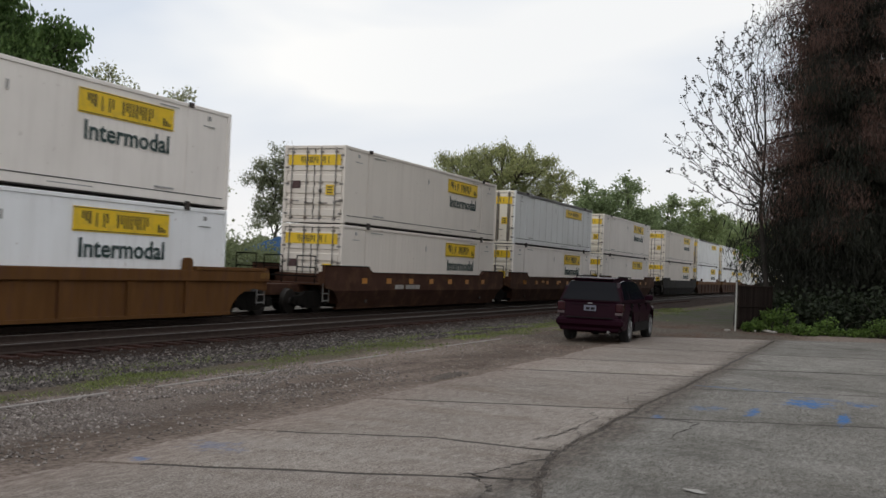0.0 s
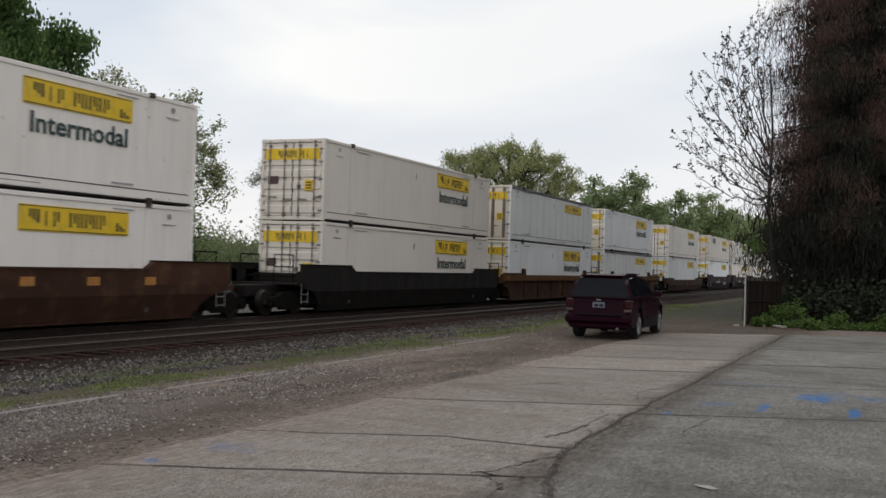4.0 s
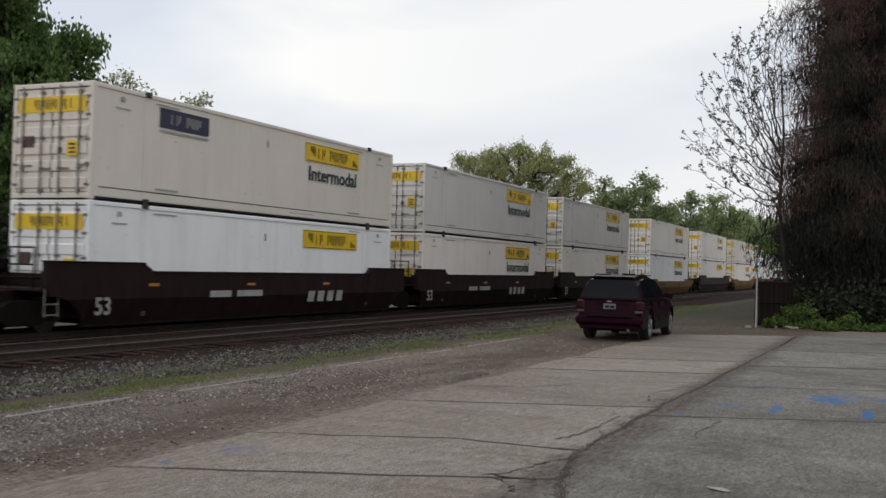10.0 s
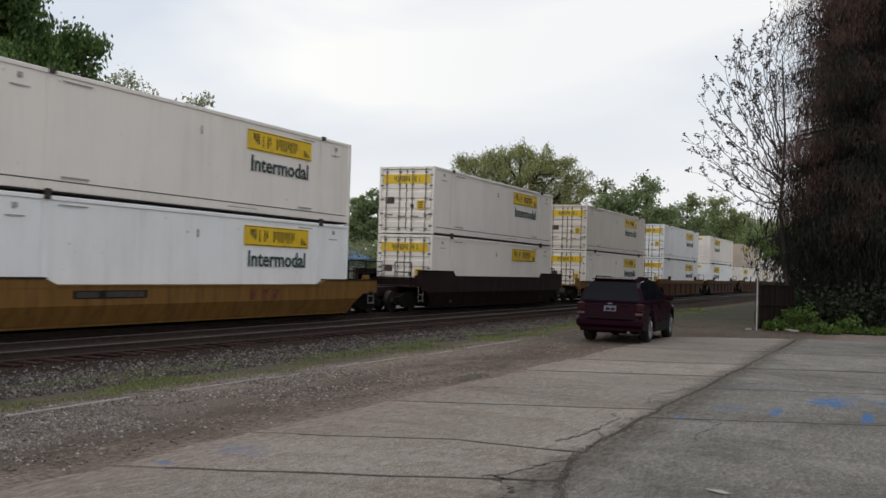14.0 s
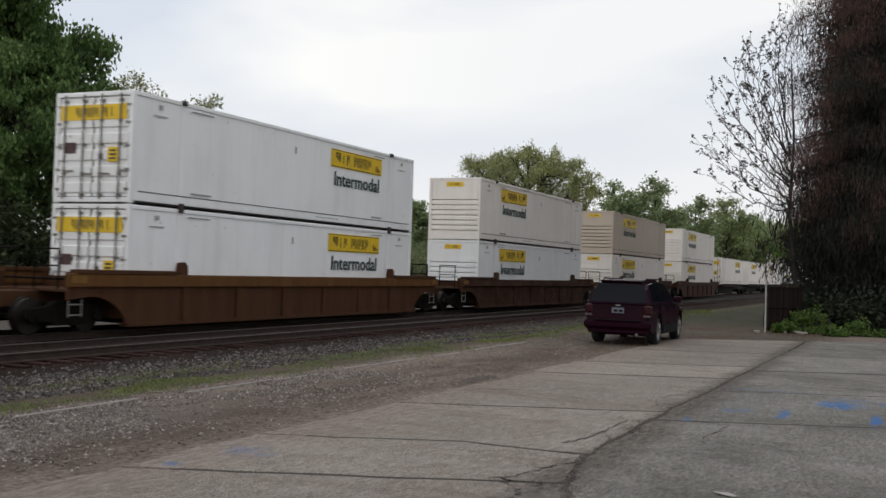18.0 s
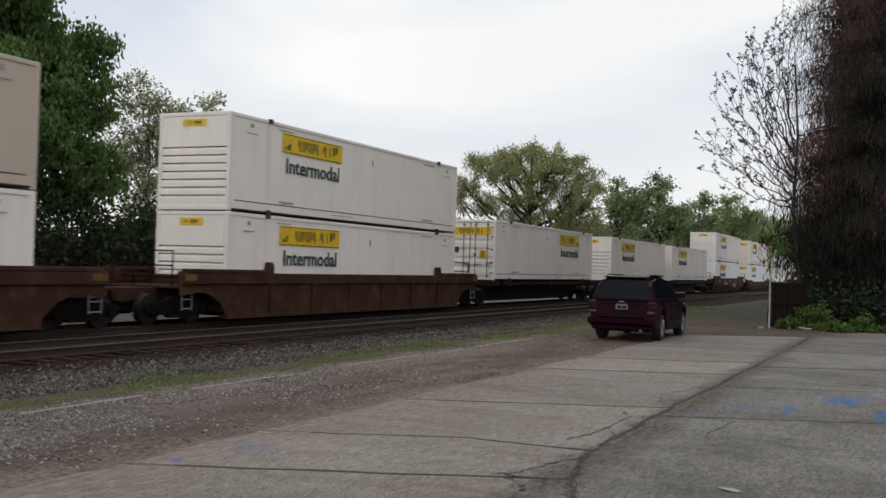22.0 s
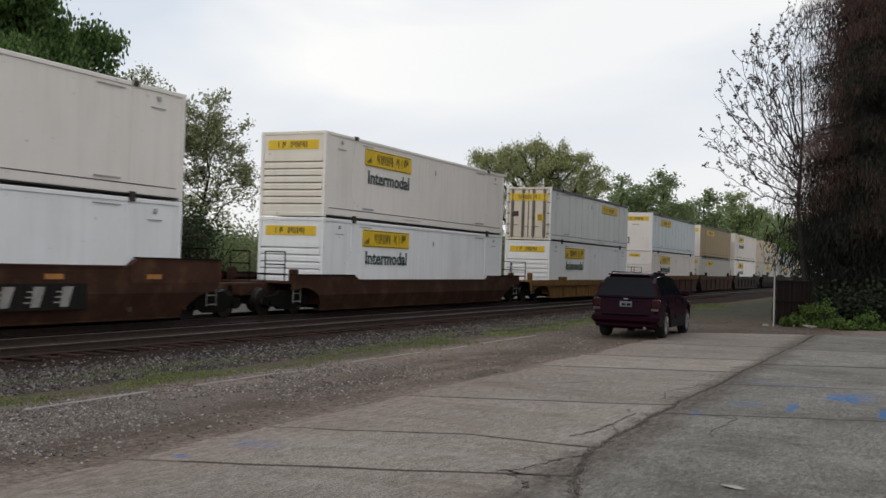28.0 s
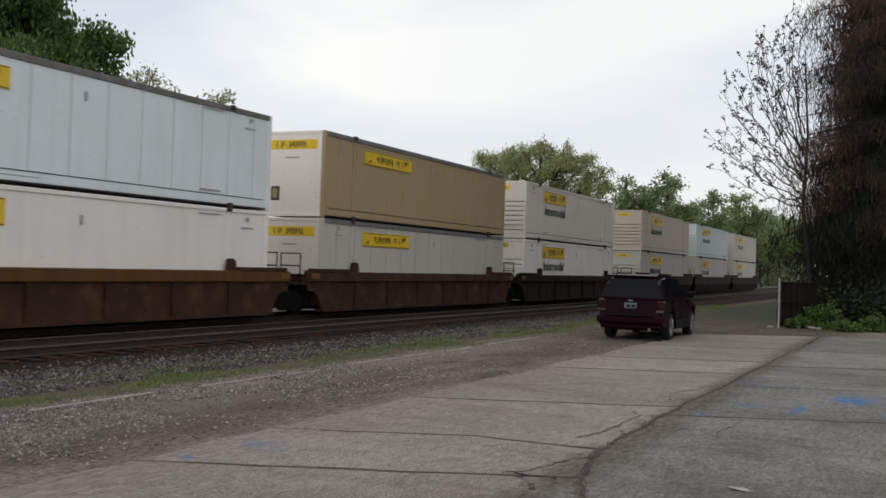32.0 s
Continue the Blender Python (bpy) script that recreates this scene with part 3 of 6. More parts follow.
def build_pavement():
    """The old concrete lot: slabs with open, crumbled joints."""
    lot = thing("pavement", "cracked old grey concrete parking lot in large slabs", "pavement", kind="structure")
    rnd = random.Random(5)
    slant = -0.43

    def line(xj, y):
        x = xj + slant * (y - 4.4)
        return min(x, 9.72) if xj == 9.58 else x

    def far(y):
        return 34.15 - 0.78 * y

    def seam(x, y):
        """Sideways drift of a long joint that has become a crack."""
        path = joint_drift(x) if y > 2 else 0.0
        return path + 0.06 * noise.noise(Vector((x * 0.9, y, 0))) + 0.035 * noise.noise(Vector((x * 3.1, y, 5)))

    rows = [(2.765, 6.1, [-9, -5.5, -2, 1.5, 4.6, 7.48, 9.58, 12.72, 17.9, 20.75, 25.0, None]),
            (-1.9, 2.735, [-9, -4.5, 0.2, 4.3, 11.85, 15.7, 19.9, 24.6, None]),
            (-6.8, -1.95, [-9, -4.5, 0.2, 4.6, 8.6, 11.9, 16.5, 20.3, 24.6, None])]
    for y0, y1, joints in rows:
        steps = 26
        for a, b in zip(joints, joints[1:]):
            def edge(xa, xb, y, sgn, crumble, n=60):
                out = []
                for k in range(1, n):
                    x = xa + (xb - xa) * k / n
                    base = seam(x, 2.75 if abs(y - 2.75) < 0.1 else -1.9) if y < 5 else -0.3 * abs(noise.noise(Vector((x * 0.6, 1, 0))))
                    gap = 0.004 * (x < 24) + crumble * max(0, noise.noise(Vector((x * 1.1, y, 2)))) + 0.5 * crumble * abs(noise.noise(Vector((x * 9, y, 7 + sgn))))
                    out.append((x, y + base + sgn * gap))
                return out

            def cut(joint, sgn, low_y, high_y):
                out = []
                for k in range(steps + 1):
                    y = low_y + (high_y - low_y) * k / steps
                    if joint is None:
                        out.append((far(y), y))
                    else:
                        out.append((line(joint, y) + sgn * (0.040 + (0.03 if joint > 16 else 0.0) + 0.035 * abs(noise.noise(Vector((y * 7, joint + sgn, 1.3))))) + 0.05 * noise.noise(Vector((y * 1.9, joint, 3.3))), y))
                return out

            end = b if b is not None else None
            top = edge(line(b, y1) if b is not None else far(y1), line(a, y1), y1, -1, 0.024 if y1 < 6 else 0.25)
            bot = edge(line(a, y0), line(b, y0) if b is not None else far(y0), y0, 1, 0.024)
            left, right = cut(a, 1, bot[0][1], top[-1][1]), cut(end, -1, bot[-1][1], top[0][1])
            bot = [p for p in bot if left[0][0] < p[0] < right[0][0]]
            top = [p for p in top if left[-1][0] < p[0] < right[-1][0]]
            outline = bot + right + top + left[::-1]
            bm = bmesh.new()
            dz = rnd.uniform(0.0, 0.004)
            up = [bm.verts.new((x, y, dz)) for x, y in outline]
            dn = [bm.verts.new((x, y, -0.12)) for x, y in outline]
            bm.faces.new(up)
            n = len(up)
            for i in range(n):
                bm.faces.new((up[i], dn[i], dn[(i + 1) % n], up[(i + 1) % n]))
            bmesh.ops.recalc_face_normals(bm, faces=bm.faces[:])
            bmesh.ops.bevel(bm, geom=[e for e in bm.edges if all(abs(v.co.z - dz) < 1e-5 for v in e.verts)], offset=0.003, segments=1, affect="EDGES")
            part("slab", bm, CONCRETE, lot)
    bm = box(-9.5, 27, -6.9, 5.6, -0.066, -0.001)
    part("joint_bed", bm, ASPHALT, lot, "dark soil and tar in the joints")
    # cracks across the slabs, filled with dark dirt
    for width, pts in ((0.018, ((12.7, 3.22), (12.2, 3.03), (11.45, 3.06), (10.9, 3.05), (10.5, 3.12), (10.1, 3.24))), (0.02, ((9.7, 3.17), (9.7, 2.88), (9.36, 2.72))), (0.022, ((9.36, 2.74), (9.0, 2.88), (8.6, 2.96), (8.3, 3.02), (8.07, 3.18))),
                       (0.022, ((8.15, 3.06), (8.16, 2.81), (8.09, 2.63))), (0.014, ((8.04, 3.06), (7.82, 2.8), (7.6, 2.75), (7.3, 2.75))), (0.018, ((14.64, 3.2), (13.9, 3.05), (13.97, 2.84))), (0.016, ((11.2, 3.06), (11.0, 2.94), (10.7, 2.86))),
                       (0.016, ((13.9, 3.0), (14.29, 3.19), (14.93, 3.18), (15.55, 3.05), (16.33, 2.88))), (0.02, ((21.0, 2.6), (21.3, 1.2), (21.9, 0.1))), (0.016, ((12.8, 2.4), (12.6, 1.9), (11.4, 2.0), (10.3, 1.7))), (0.018, ((17.5, 2.3), (18.4, 1.5), (18.2, 0.3))), (0.014, ((14.0, 5.9), (14.6, 4.9), (15.6, 4.4)))):
        verts, faces = [], []
        line_pts = []
        for p, q in zip(pts, pts[1:]):
            for k in range(7):
                f = k / 7
                line_pts.append((p[0] + (q[0] - p[0]) * f + rnd.gauss(0, 0.022), p[1] + (q[1] - p[1]) * f + rnd.gauss(0, 0.022)))
        for k, (px, py) in enumerate(line_pts):
            w = 0.8 * width * rnd.uniform(0.3, 1.5) * (0.3 if k in (0, len(line_pts) - 1) else 1)
            verts += [(px - w, py - w * 0.5, 0.0065), (px + w, py + w * 0.5, 0.0065)]
            if k:
                faces.append((2 * k - 2, 2 * k - 1, 2 * k + 1, 2 * k))
        from_lists("crack", verts, faces, ASPHALT, lot)


def build_tracks():
    for cy, label in ((NEAR_Y, "empty railway track on dark ties in ballast"), (TRACK_Y, "railway track under the moving freight train")):
        track = thing("railway_track", label, "railway track", "railway tracks", kind="structure")
        prof = [(-0.07, -0.175), (0.07, -0.175), (0.07, -0.16), (0.012, -0.135), (0.012, -0.045), (0.036, -0.03), (0.036, -0.004), (0.03, 0), (-0.03, 0), (-0.036, -0.004), (-0.036, -0.03), (-0.012, -0.045), (-0.012, -0.135), (-0.07, -0.16)]
        for side in (-0.752, 0.752):
            bm = bmesh.new()
            ends = [[bm.verts.new((x, cy + side + py, RAIL_Z + pz)) for py, pz in prof] for x in (-80.0, 420.0)]
            k = len(prof)
            for i in range(k):
                f = bm.faces.new((ends[0][i], ends[0][(i + 1) % k], ends[1][(i + 1) % k], ends[1][i]))
                f.material_index = 0 if prof[i][1] > -0.01 and prof[(i + 1) % k][1] > -0.01 else 1
            bmesh.ops.recalc_face_normals(bm, faces=bm.faces[:])
            part("rail", bm, [RAIL_TOP, RAIL_SIDE], track, "rail with polished head and rusty web")
        bm = box(-0.115, 0.115, -1.3, 1.3, -0.175, 0.0, bevel=0.012)
        tie = part("tie", bm, TIE, track)
        rnd = random.Random(int(cy * 10))
        n = 150 if cy == NEAR_Y else 90
        x0 = 9.0
        for i in range(n):
            o = tie if i == 0 else again(tie)
            o.matrix_basis = pose(x0 + 0.535 * i + rnd.uniform(-0.03, 0.03), cy + rnd.uniform(-0.05, 0.05), RAIL_Z - 0.176 + rnd.uniform(-0.015, 0.004), 0, 0, rnd.uniform(-1.2, 1.2))


def build_edging():
    """What is left of an old concrete edging: low pale lengths, half buried."""
    rnd = random.Random(17)
    x = 5.0
    edge = thing("concrete_edging", "low pale broken concrete edging sunk in gravel", "edging", kind="structure")
    while x < 24:
        ln = rnd.uniform(0.8, 2.2)
        z = ground_z(x, 8.8)
        b = part("edging_length", add_box(bmesh.new(), 0, ln, -0.03, 0.03, -0.06, 0.012, 0.006), EDGING, edge)
        b.matrix_basis = pose(x, 8.80 + rnd.uniform(-0.03, 0.03), z + rnd.uniform(-0.008, 0.006), 0, 0, rnd.uniform(-1.2, 1.2))
        x += ln + rnd.choice((0.03, 0.05, 0.4, 0.9))


EDGING = surface("edging_concrete", (0.33, 0.30, 0.28), dark=0.7, rough=0.9, dirt=(0.2, 0.17, 0.15))
build_ground()
build_edging()
build_pavement()
build_tracks()


# ---- the freight train ----
CL, CW, CH = 16.15, 2.59, 2.875     # a 53-foot container
STACK_Z = 0.285                     # floor of the wells
FLAT_Z = 1.17                       # deck of the spine cars
MOVERS = []                         # (thing, place along the train, y, z, turned round)


def side_panels(parent, style):
    for s in (-1, 1):
        y = s * (CW / 2 - 0.03)
        pts, x = [], 0.1
        if style == "plate":
            while x < CL - 0.35:
                pts += [(x, 0.0), (x + 0.24, 0.0), (x + 0.255, -0.004), (x + 0.285, -0.004)]
                x += 0.3
        else:
            pts.append((0.1, 0.0))
            x = 0.9
            while x < CL - 0.5:
                pts += [(x - 0.025, 0.0), (x - 0.02, 0.012), (x + 0.02, 0.012), (x + 0.025, 0.0)]
                x += 1.19
        pts.append((CL - 0.1, 0.0))
        bm = bmesh.new()
        ring = [(px, y + s * d) for px, d in pts] + [(CL - 0.1, y - s * 0.03), (0.1, y - s * 0.03)]
        lo = [bm.verts.new((px, py, 0.12)) for px, py in ring]
        hi = [bm.verts.new((px, py, CH - 0.09)) for px, py in ring]
        for k in range(len(ring)):
            q = (k + 1) % len(ring)
            bm.faces.new((lo[k], lo[q], hi[q], hi[k]))
        bmesh.ops.recalc_face_normals(bm, faces=bm.faces[:])
        part("side_panel", bm, PAINT, parent)
        if style == "rivet":
            x = 0.9
            while x < CL - 0.5:
                part("seam", box(x - 0.012, x + 0.012, y + s * 0.010, y + s * 0.0145, 0.33, CH - 0.2), SEAM, parent)
                x += 1.19
        for x in (1.98, CL - 1.98):
            part("side_post", add_box(bmesh.new(), x - 0.1, x + 0.1, y, y + s * 0.022, 0.14, CH - 0.12, 0.006), PAINT, parent)


def frame_parts(parent, style):
    w = CW / 2
    for s in (-1, 1):
        part("top_rail", add_box(bmesh.new(), 0.02, CL - 0.02, s * w, s * (w - 0.09), CH - 0.12 - (0.05 if style == "rivet" else 0), CH - 0.01, 0.012), TOP_GREY if style == "rivet" else PAINT, parent, "dull grey top rail" if style == "rivet" else "")
        bm = add_box(bmesh.new(), 0.02, CL - 0.02, s * w, s * (w - 0.09), 0.075, 0.30, 0.012)
        part("bottom_rail", bm, PAINT, parent)
        part("rail_groove", box(0.3, CL - 0.3, s * (w - 0.02), s * (w + 0.004), 0.303, 0.328), GASKET, parent)
        for x in (0.0, CL):
            d = 0.16 if x == 0 else -0.16
            part("corner_post", add_box(bmesh.new(), x, x + d, s * (w + 0.002), s * (w - 0.13), 0.0, CH, 0.02), PAINT, parent)
    part("roof", box(0.05, CL - 0.05, -w + 0.05, w - 0.05, CH - 0.06, CH - 0.015), PAINT, parent)
    part("floor_pan", box(0.05, CL - 0.05, -w + 0.05, w - 0.05, 0.04, 0.12), CASTING, parent)
    cast = part("corner_casting", add_box(bmesh.new(), -0.09, 0.09, -0.06, 0.045, -0.065, 0.065, 0.012), CASTING, parent)
    first = True
    for x in (1.98, CL - 1.98):
        for s in (-1, 1):
            for z in (0.055, CH - 0.045):
                m = pose(0, 0, 0, 0, 0, 0 if s < 0 else 180)
                if first:
                    cast.matrix_basis = Matrix.Translation((x, s * (w + 0.01), z)) @ m
                    first = False
                else:
                    again(cast, x, s * (w + 0.01), z, m)
    # small stencilled lines near the ends of both sides
    for s in (-1, 1):
        for x0, x1, z, h in ((2.35, 3.3, CH - 0.235, 0.035), (CL - 3.3, CL - 2.5, CH - 0.235, 0.03), (1.0, 1.14, CH - 0.36, 0.12), (0.8, 1.35, CH - 0.55, 0.03), (CL - 1.14, CL - 1.0, CH - 0.36, 0.12), (CL - 1.35, CL - 0.8, CH - 0.55, 0.03),
                             (2.4, 3.3, 0.39, 0.05), (CL - 3.4, CL - 2.6, 0.39, 0.05), (8.9, 10.4, 0.18, 0.025), (CL - 8.6, CL - 8.53, CH - 0.75, 0.22)):
            part("stencil", box(x0, x1, s * (w - 0.012), s * (w + 0.001), z, z + h), FADED_INK, parent)


def bars(bm, x0, x1, z0, z1, place, count=7):
    """Plain upright bars in place of a trade mark; place(x, z) gives the corner of the box."""
    step = (x1 - x0) / count
    for i, wide in enumerate((0.55, 0.72, 0.0, 0.8, 0.74, 0.82, 0.66, 0.7)[:count]):
        if wide:
            a, w = x0 + i * step, step * wide
            place(bm, a, a + 0.34 * w, z0, z1)
            if w > 0.6 * step:
                place(bm, a + 0.66 * w, a + w, z0 + (0.3 if i % 2 else 0.0) * (z1 - z0), z1)


def side_marks(parent, text, style, extra):
    """Yellow panel near the front (+x) end on both sides."""
    w = CW / 2
    h0, h1 = (CH - 0.9, CH - 0.29) if style == "plate" else (CH - 0.86, CH - 0.36)
    for s in (-1, 1):
        y = s * (w - 0.018)
        o = y + s * 0.012
        x0, x1 = CL - 6.35, CL - 2.7
        p = part("side_banner", box(x0, x1, y, o, h0, h1), YELLOW, parent, "yellow company panel with dark bars")
        bm = bmesh.new()
        bars(bm, x0 + 0.8, x1 - 0.8, h0 + 0.13, h1 - 0.13, lambda b, a, c, d, e: add_box(b, a, c, o, o + s * 0.005, d, e), 8)
        add_box(bm, x0 + 0.03, x1 - 0.03, o, o + s * 0.005, h0 + 0.02, h0 + 0.04)
        add_box(bm, x0 + 0.03, x1 - 0.03, o, o + s * 0.005, h1 - 0.04, h1 - 0.02)
        for k in range(3):
            add_box(bm, x0 + 0.3 + 0.12 * k, x0 + 0.38 + 0.12 * k, o, o + s * 0.005, h0 + 0.32 - 0.06 * k, h1 - 0.1)
            add_box(bm, x1 - 0.46 + 0.12 * k, x1 - 0.38 + 0.12 * k, o, o + s * 0.005, h0 + 0.1, h1 - 0.3 - 0.06 * k)
        tagged(part("marking", bm, INK, p), kind="stuff")
        if text:
            t = lettering("Intermodal", 0.47, GREEN_INK, "lettering", parent)
            k = 3.25 / max(0.1, t.dimensions.x if t.dimensions.x > 0.1 else max(v.co.x for v in t.data.vertices))
            for v in t.data.vertices:
                v.co.x *= k
            t.matrix_basis = pose(x0 + 0.2, o, h0 - 0.62) if s < 0 else pose(x1 - 0.2, o, h0 - 0.62, 0, 0, 180)
            t["label"] = "dark green word Intermodal"
        if extra:
            a, b = (2.5, 4.6)
            n = part("navy_panel", box(a, b, y, o, CH - 0.8, CH - 0.28), NAVY, parent, "navy blue panel with white bars")
            bm = bmesh.new()
            bars(bm, a + 0.45, b - 0.35, CH - 0.68, CH - 0.4, lambda q, g, c, d, e: add_box(q, g, c, o, o + s * 0.005, d, e), 6)
            tagged(part("marking", bm, WHITE_MARK, n), kind="stuff")
            part("stencil_bars", box(a, b, y, o, CH - 0.92, CH - 0.86), FADED_INK, parent)


def door_end(parent, style):
    """Two doors at the -x end, with ribs, lock rods and a yellow band."""
    w = CW / 2
    part("door_sill", add_box(bmesh.new(), 0.0, 0.12, -w + 0.1, w - 0.1, 0.02, 0.15, 0.015), PAINT, parent)
    part("door_header", add_box(bmesh.new(), 0.0, 0.12, -w + 0.1, w - 0.1, CH - 0.13, CH - 0.01, 0.015), PAINT, parent)
    part("door_gasket", box(0.06, 0.09, -w + 0.12, w - 0.12, 0.14, CH - 0.12), GASKET, parent)
    for s in (-1, 1):
        bm = bmesh.new()
        y0, y1 = (0.03, w - 0.15) if s > 0 else (-w + 0.15, -0.03)
        face = 0.046 if style == "plate" else 0.02
        outline = [(0.058, 0.17), (face, 0.17)]
        for k in range(6 if style == "plate" else 0):
            z = 0.24 + k * 0.42
            h = 0.30 if k != 5 else 0.24
            outline += [(0.046, z), (0.004, z + 0.035), (0.004, z + h - 0.035), (0.046, z + h)]
        add_prism(bm, outline + [(face, CH - 0.15), (0.058, CH - 0.15)], y0, y1)
        leaf = part("door", bm, PAINT, parent, "white container door with raised panels" if style == "plate" else "stained flush container door")
        for q in (0.30, 0.92):
            y = s * q
            bm = bmesh.new()
            add_tube(bm, (-0.035, y, 0.1), (-0.035, y, CH - 0.08), 0.024, sides=6)
            for z in (0.2, 0.75, 1.5, 2.1, CH - 0.25):
                add_box(bm, -0.045, 0.03, y - 0.05, y + 0.05, z - 0.035, z + 0.035)
            part("lock_rod", bm, ROD, leaf, "galvanised lock rod")
            if style == "rivet":
                part("rod_channel", box(-0.004, 0.022, y - 0.085, y + 0.085, 0.2, CH - 0.16), GRIME, leaf, "grimy channel behind the lock rod")
            part("door_handle", add_box(bmesh.new(), -0.045, -0.02, y - 0.32, y + 0.05, 0.72 + 0.08 * (q > 0.5), 0.76 + 0.08 * (q > 0.5)), ROD, leaf)
        bm = bmesh.new()
        for z in (0.35, 0.85, 1.45, 2.05, 2.5):
            add_box(bm, 0.0, 0.03, s * (w - 0.22), s * (w - 0.05), z - 0.035, z + 0.035)
        tagged(part("hinge_strip", bm, ROD, leaf), kind="stuff")
    p = part("door_banner", box(-0.012, 0.006, -1.1, 1.1, CH - 0.74, CH - 0.35), YELLOW, parent, "yellow company band across the doors")
    bm = bmesh.new()
    bars(bm, -0.62, 0.62, CH - 0.67, CH - 0.42, lambda b, a, c, d, e: add_box(b, -0.016, -0.01, a, c, d, e), 8)
    tagged(part("marking", bm, INK, p), kind="stuff")
    q = part("door_sticker", box(-0.012, 0.006, -0.86, -0.52, 1.05, 1.42), YELLOW, parent, "small yellow notice on the door")
    bm = bmesh.new()
    for k in range(3):
        add_box(bm, -0.016, -0.01, -0.8, -0.58, 1.11 + 0.1 * k, 1.16 + 0.1 * k)
    tagged(part("marking", bm, INK, q), kind="stuff")
    part("door_placard", box(-0.012, 0.006, 0.56, 0.98, 1.28, 1.56), PLACARD, parent, "dark maroon placard on the door")
    part("door_plate", box(-0.012, 0.006, -0.36, -0.22, 1.12, 1.26), GASKET, parent)


def front_end(parent, style, band):
    """The blank end at +x: level slats, or a plain sheet with a small inspection hatch."""
    w = CW / 2
    x = CL
    bm = add_box(bmesh.new(), x - 0.1, x - 0.05, -w + 0.1, w - 0.1, 0.05, CH - 0.05)
    if style == "slats":
        bm.free()
        outline = [(x - 0.22, 0.05), (x - 0.02, 0.05), (x - 0.02, 0.36)]
        for k in range(7):
            z = 0.42 + k * 0.235
            outline += [(x - 0.03, z - 0.018), (x - 0.16, z - 0.018), (x - 0.16, z + 0.018), (x - 0.012, z + 0.034), (x - 0.012, z + 0.17)]
        bm = add_prism(bmesh.new(), outline + [(x - 0.02, CH - 0.72), (x - 0.02, CH - 0.06), (x - 0.22, CH - 0.06)], -w + 0.14, w - 0.14)
    else:
        bm.free()
        bm = add_box(bmesh.new(), x - 0.1, x - 0.012, -w + 0.12, w - 0.12, 0.1, CH - 0.1, 0.02)
    part("front_wall", bm, PAINT, parent, "slatted front wall" if style == "slats" else "plain front wall")
    part("front_header", add_box(bmesh.new(), x, x - 0.1, -w + 0.1, w - 0.1, CH - 0.12, CH - 0.008, 0.012), PAINT, parent)
    part("front_sill", add_box(bmesh.new(), x, x - 0.1, -w + 0.1, w - 0.1, 0.01, 0.14, 0.012), PAINT, parent)
    half, z0, z1 = (1.0, CH - 0.62, CH - 0.3) if band else (0.42, CH - 0.42, CH - 0.2)
    p = part("front_banner", box(x - 0.03, x - 0.006, -half, half, z0, z1), YELLOW, parent, "yellow company panel on the front wall")
    bm = bmesh.new()
    bars(bm, -half * 0.6, half * 0.6, z0 + 0.06, z1 - 0.06, lambda b, a, c, d, e: add_box(b, x - 0.008, x, a, c, d, e), 7)
    tagged(part("marking", bm, INK, p), kind="stuff")
    if style == "plain":
        h = part("hatch", add_box(bmesh.new(), x - 0.03, x + 0.01, -0.78, -0.44, 0.55, 1.02, 0.015), GASKET, parent, "small framed hatch")
        part("hatch_pane", box(x - 0.005, x + 0.014, -0.70, -0.52, 0.63, 0.94), PAINT, h)
        part("stencil_bars", box(x - 0.02, x - 0.008, -0.25, 0.3, CH - 0.92, CH - 0.87), FADED_INK, parent)


TEMPLATES = {}
END_PARTS = ("door", "door_sill", "door_header", "front_wall", "front_header", "front_sill")


def container(u, z, tint, style="plate", text=True, front="slats", band=False, turned=False, extra=False, label="white", end_tint=None):
    key = (style, text, front, band, extra)
    if key in TEMPLATES:
        c = copy_thing(TEMPLATES[key], pose(0, 0, 0))
    else:
        c = thing("freight_container", "", "container", "containers on the train")
        side_panels(c, style)
        frame_parts(c, style)
        side_marks(c, text, style, extra)
        door_end(c, style)
        front_end(c, front, band)
        TEMPLATES[key] = c
    c["label"] = label
    for o in c.children_recursive:
        o.color = (*(end_tint if end_tint and o.name.split(".")[0] in END_PARTS else tint), 1)
    MOVERS.append((c, u, TRACK_Y, z, turned))
    return c


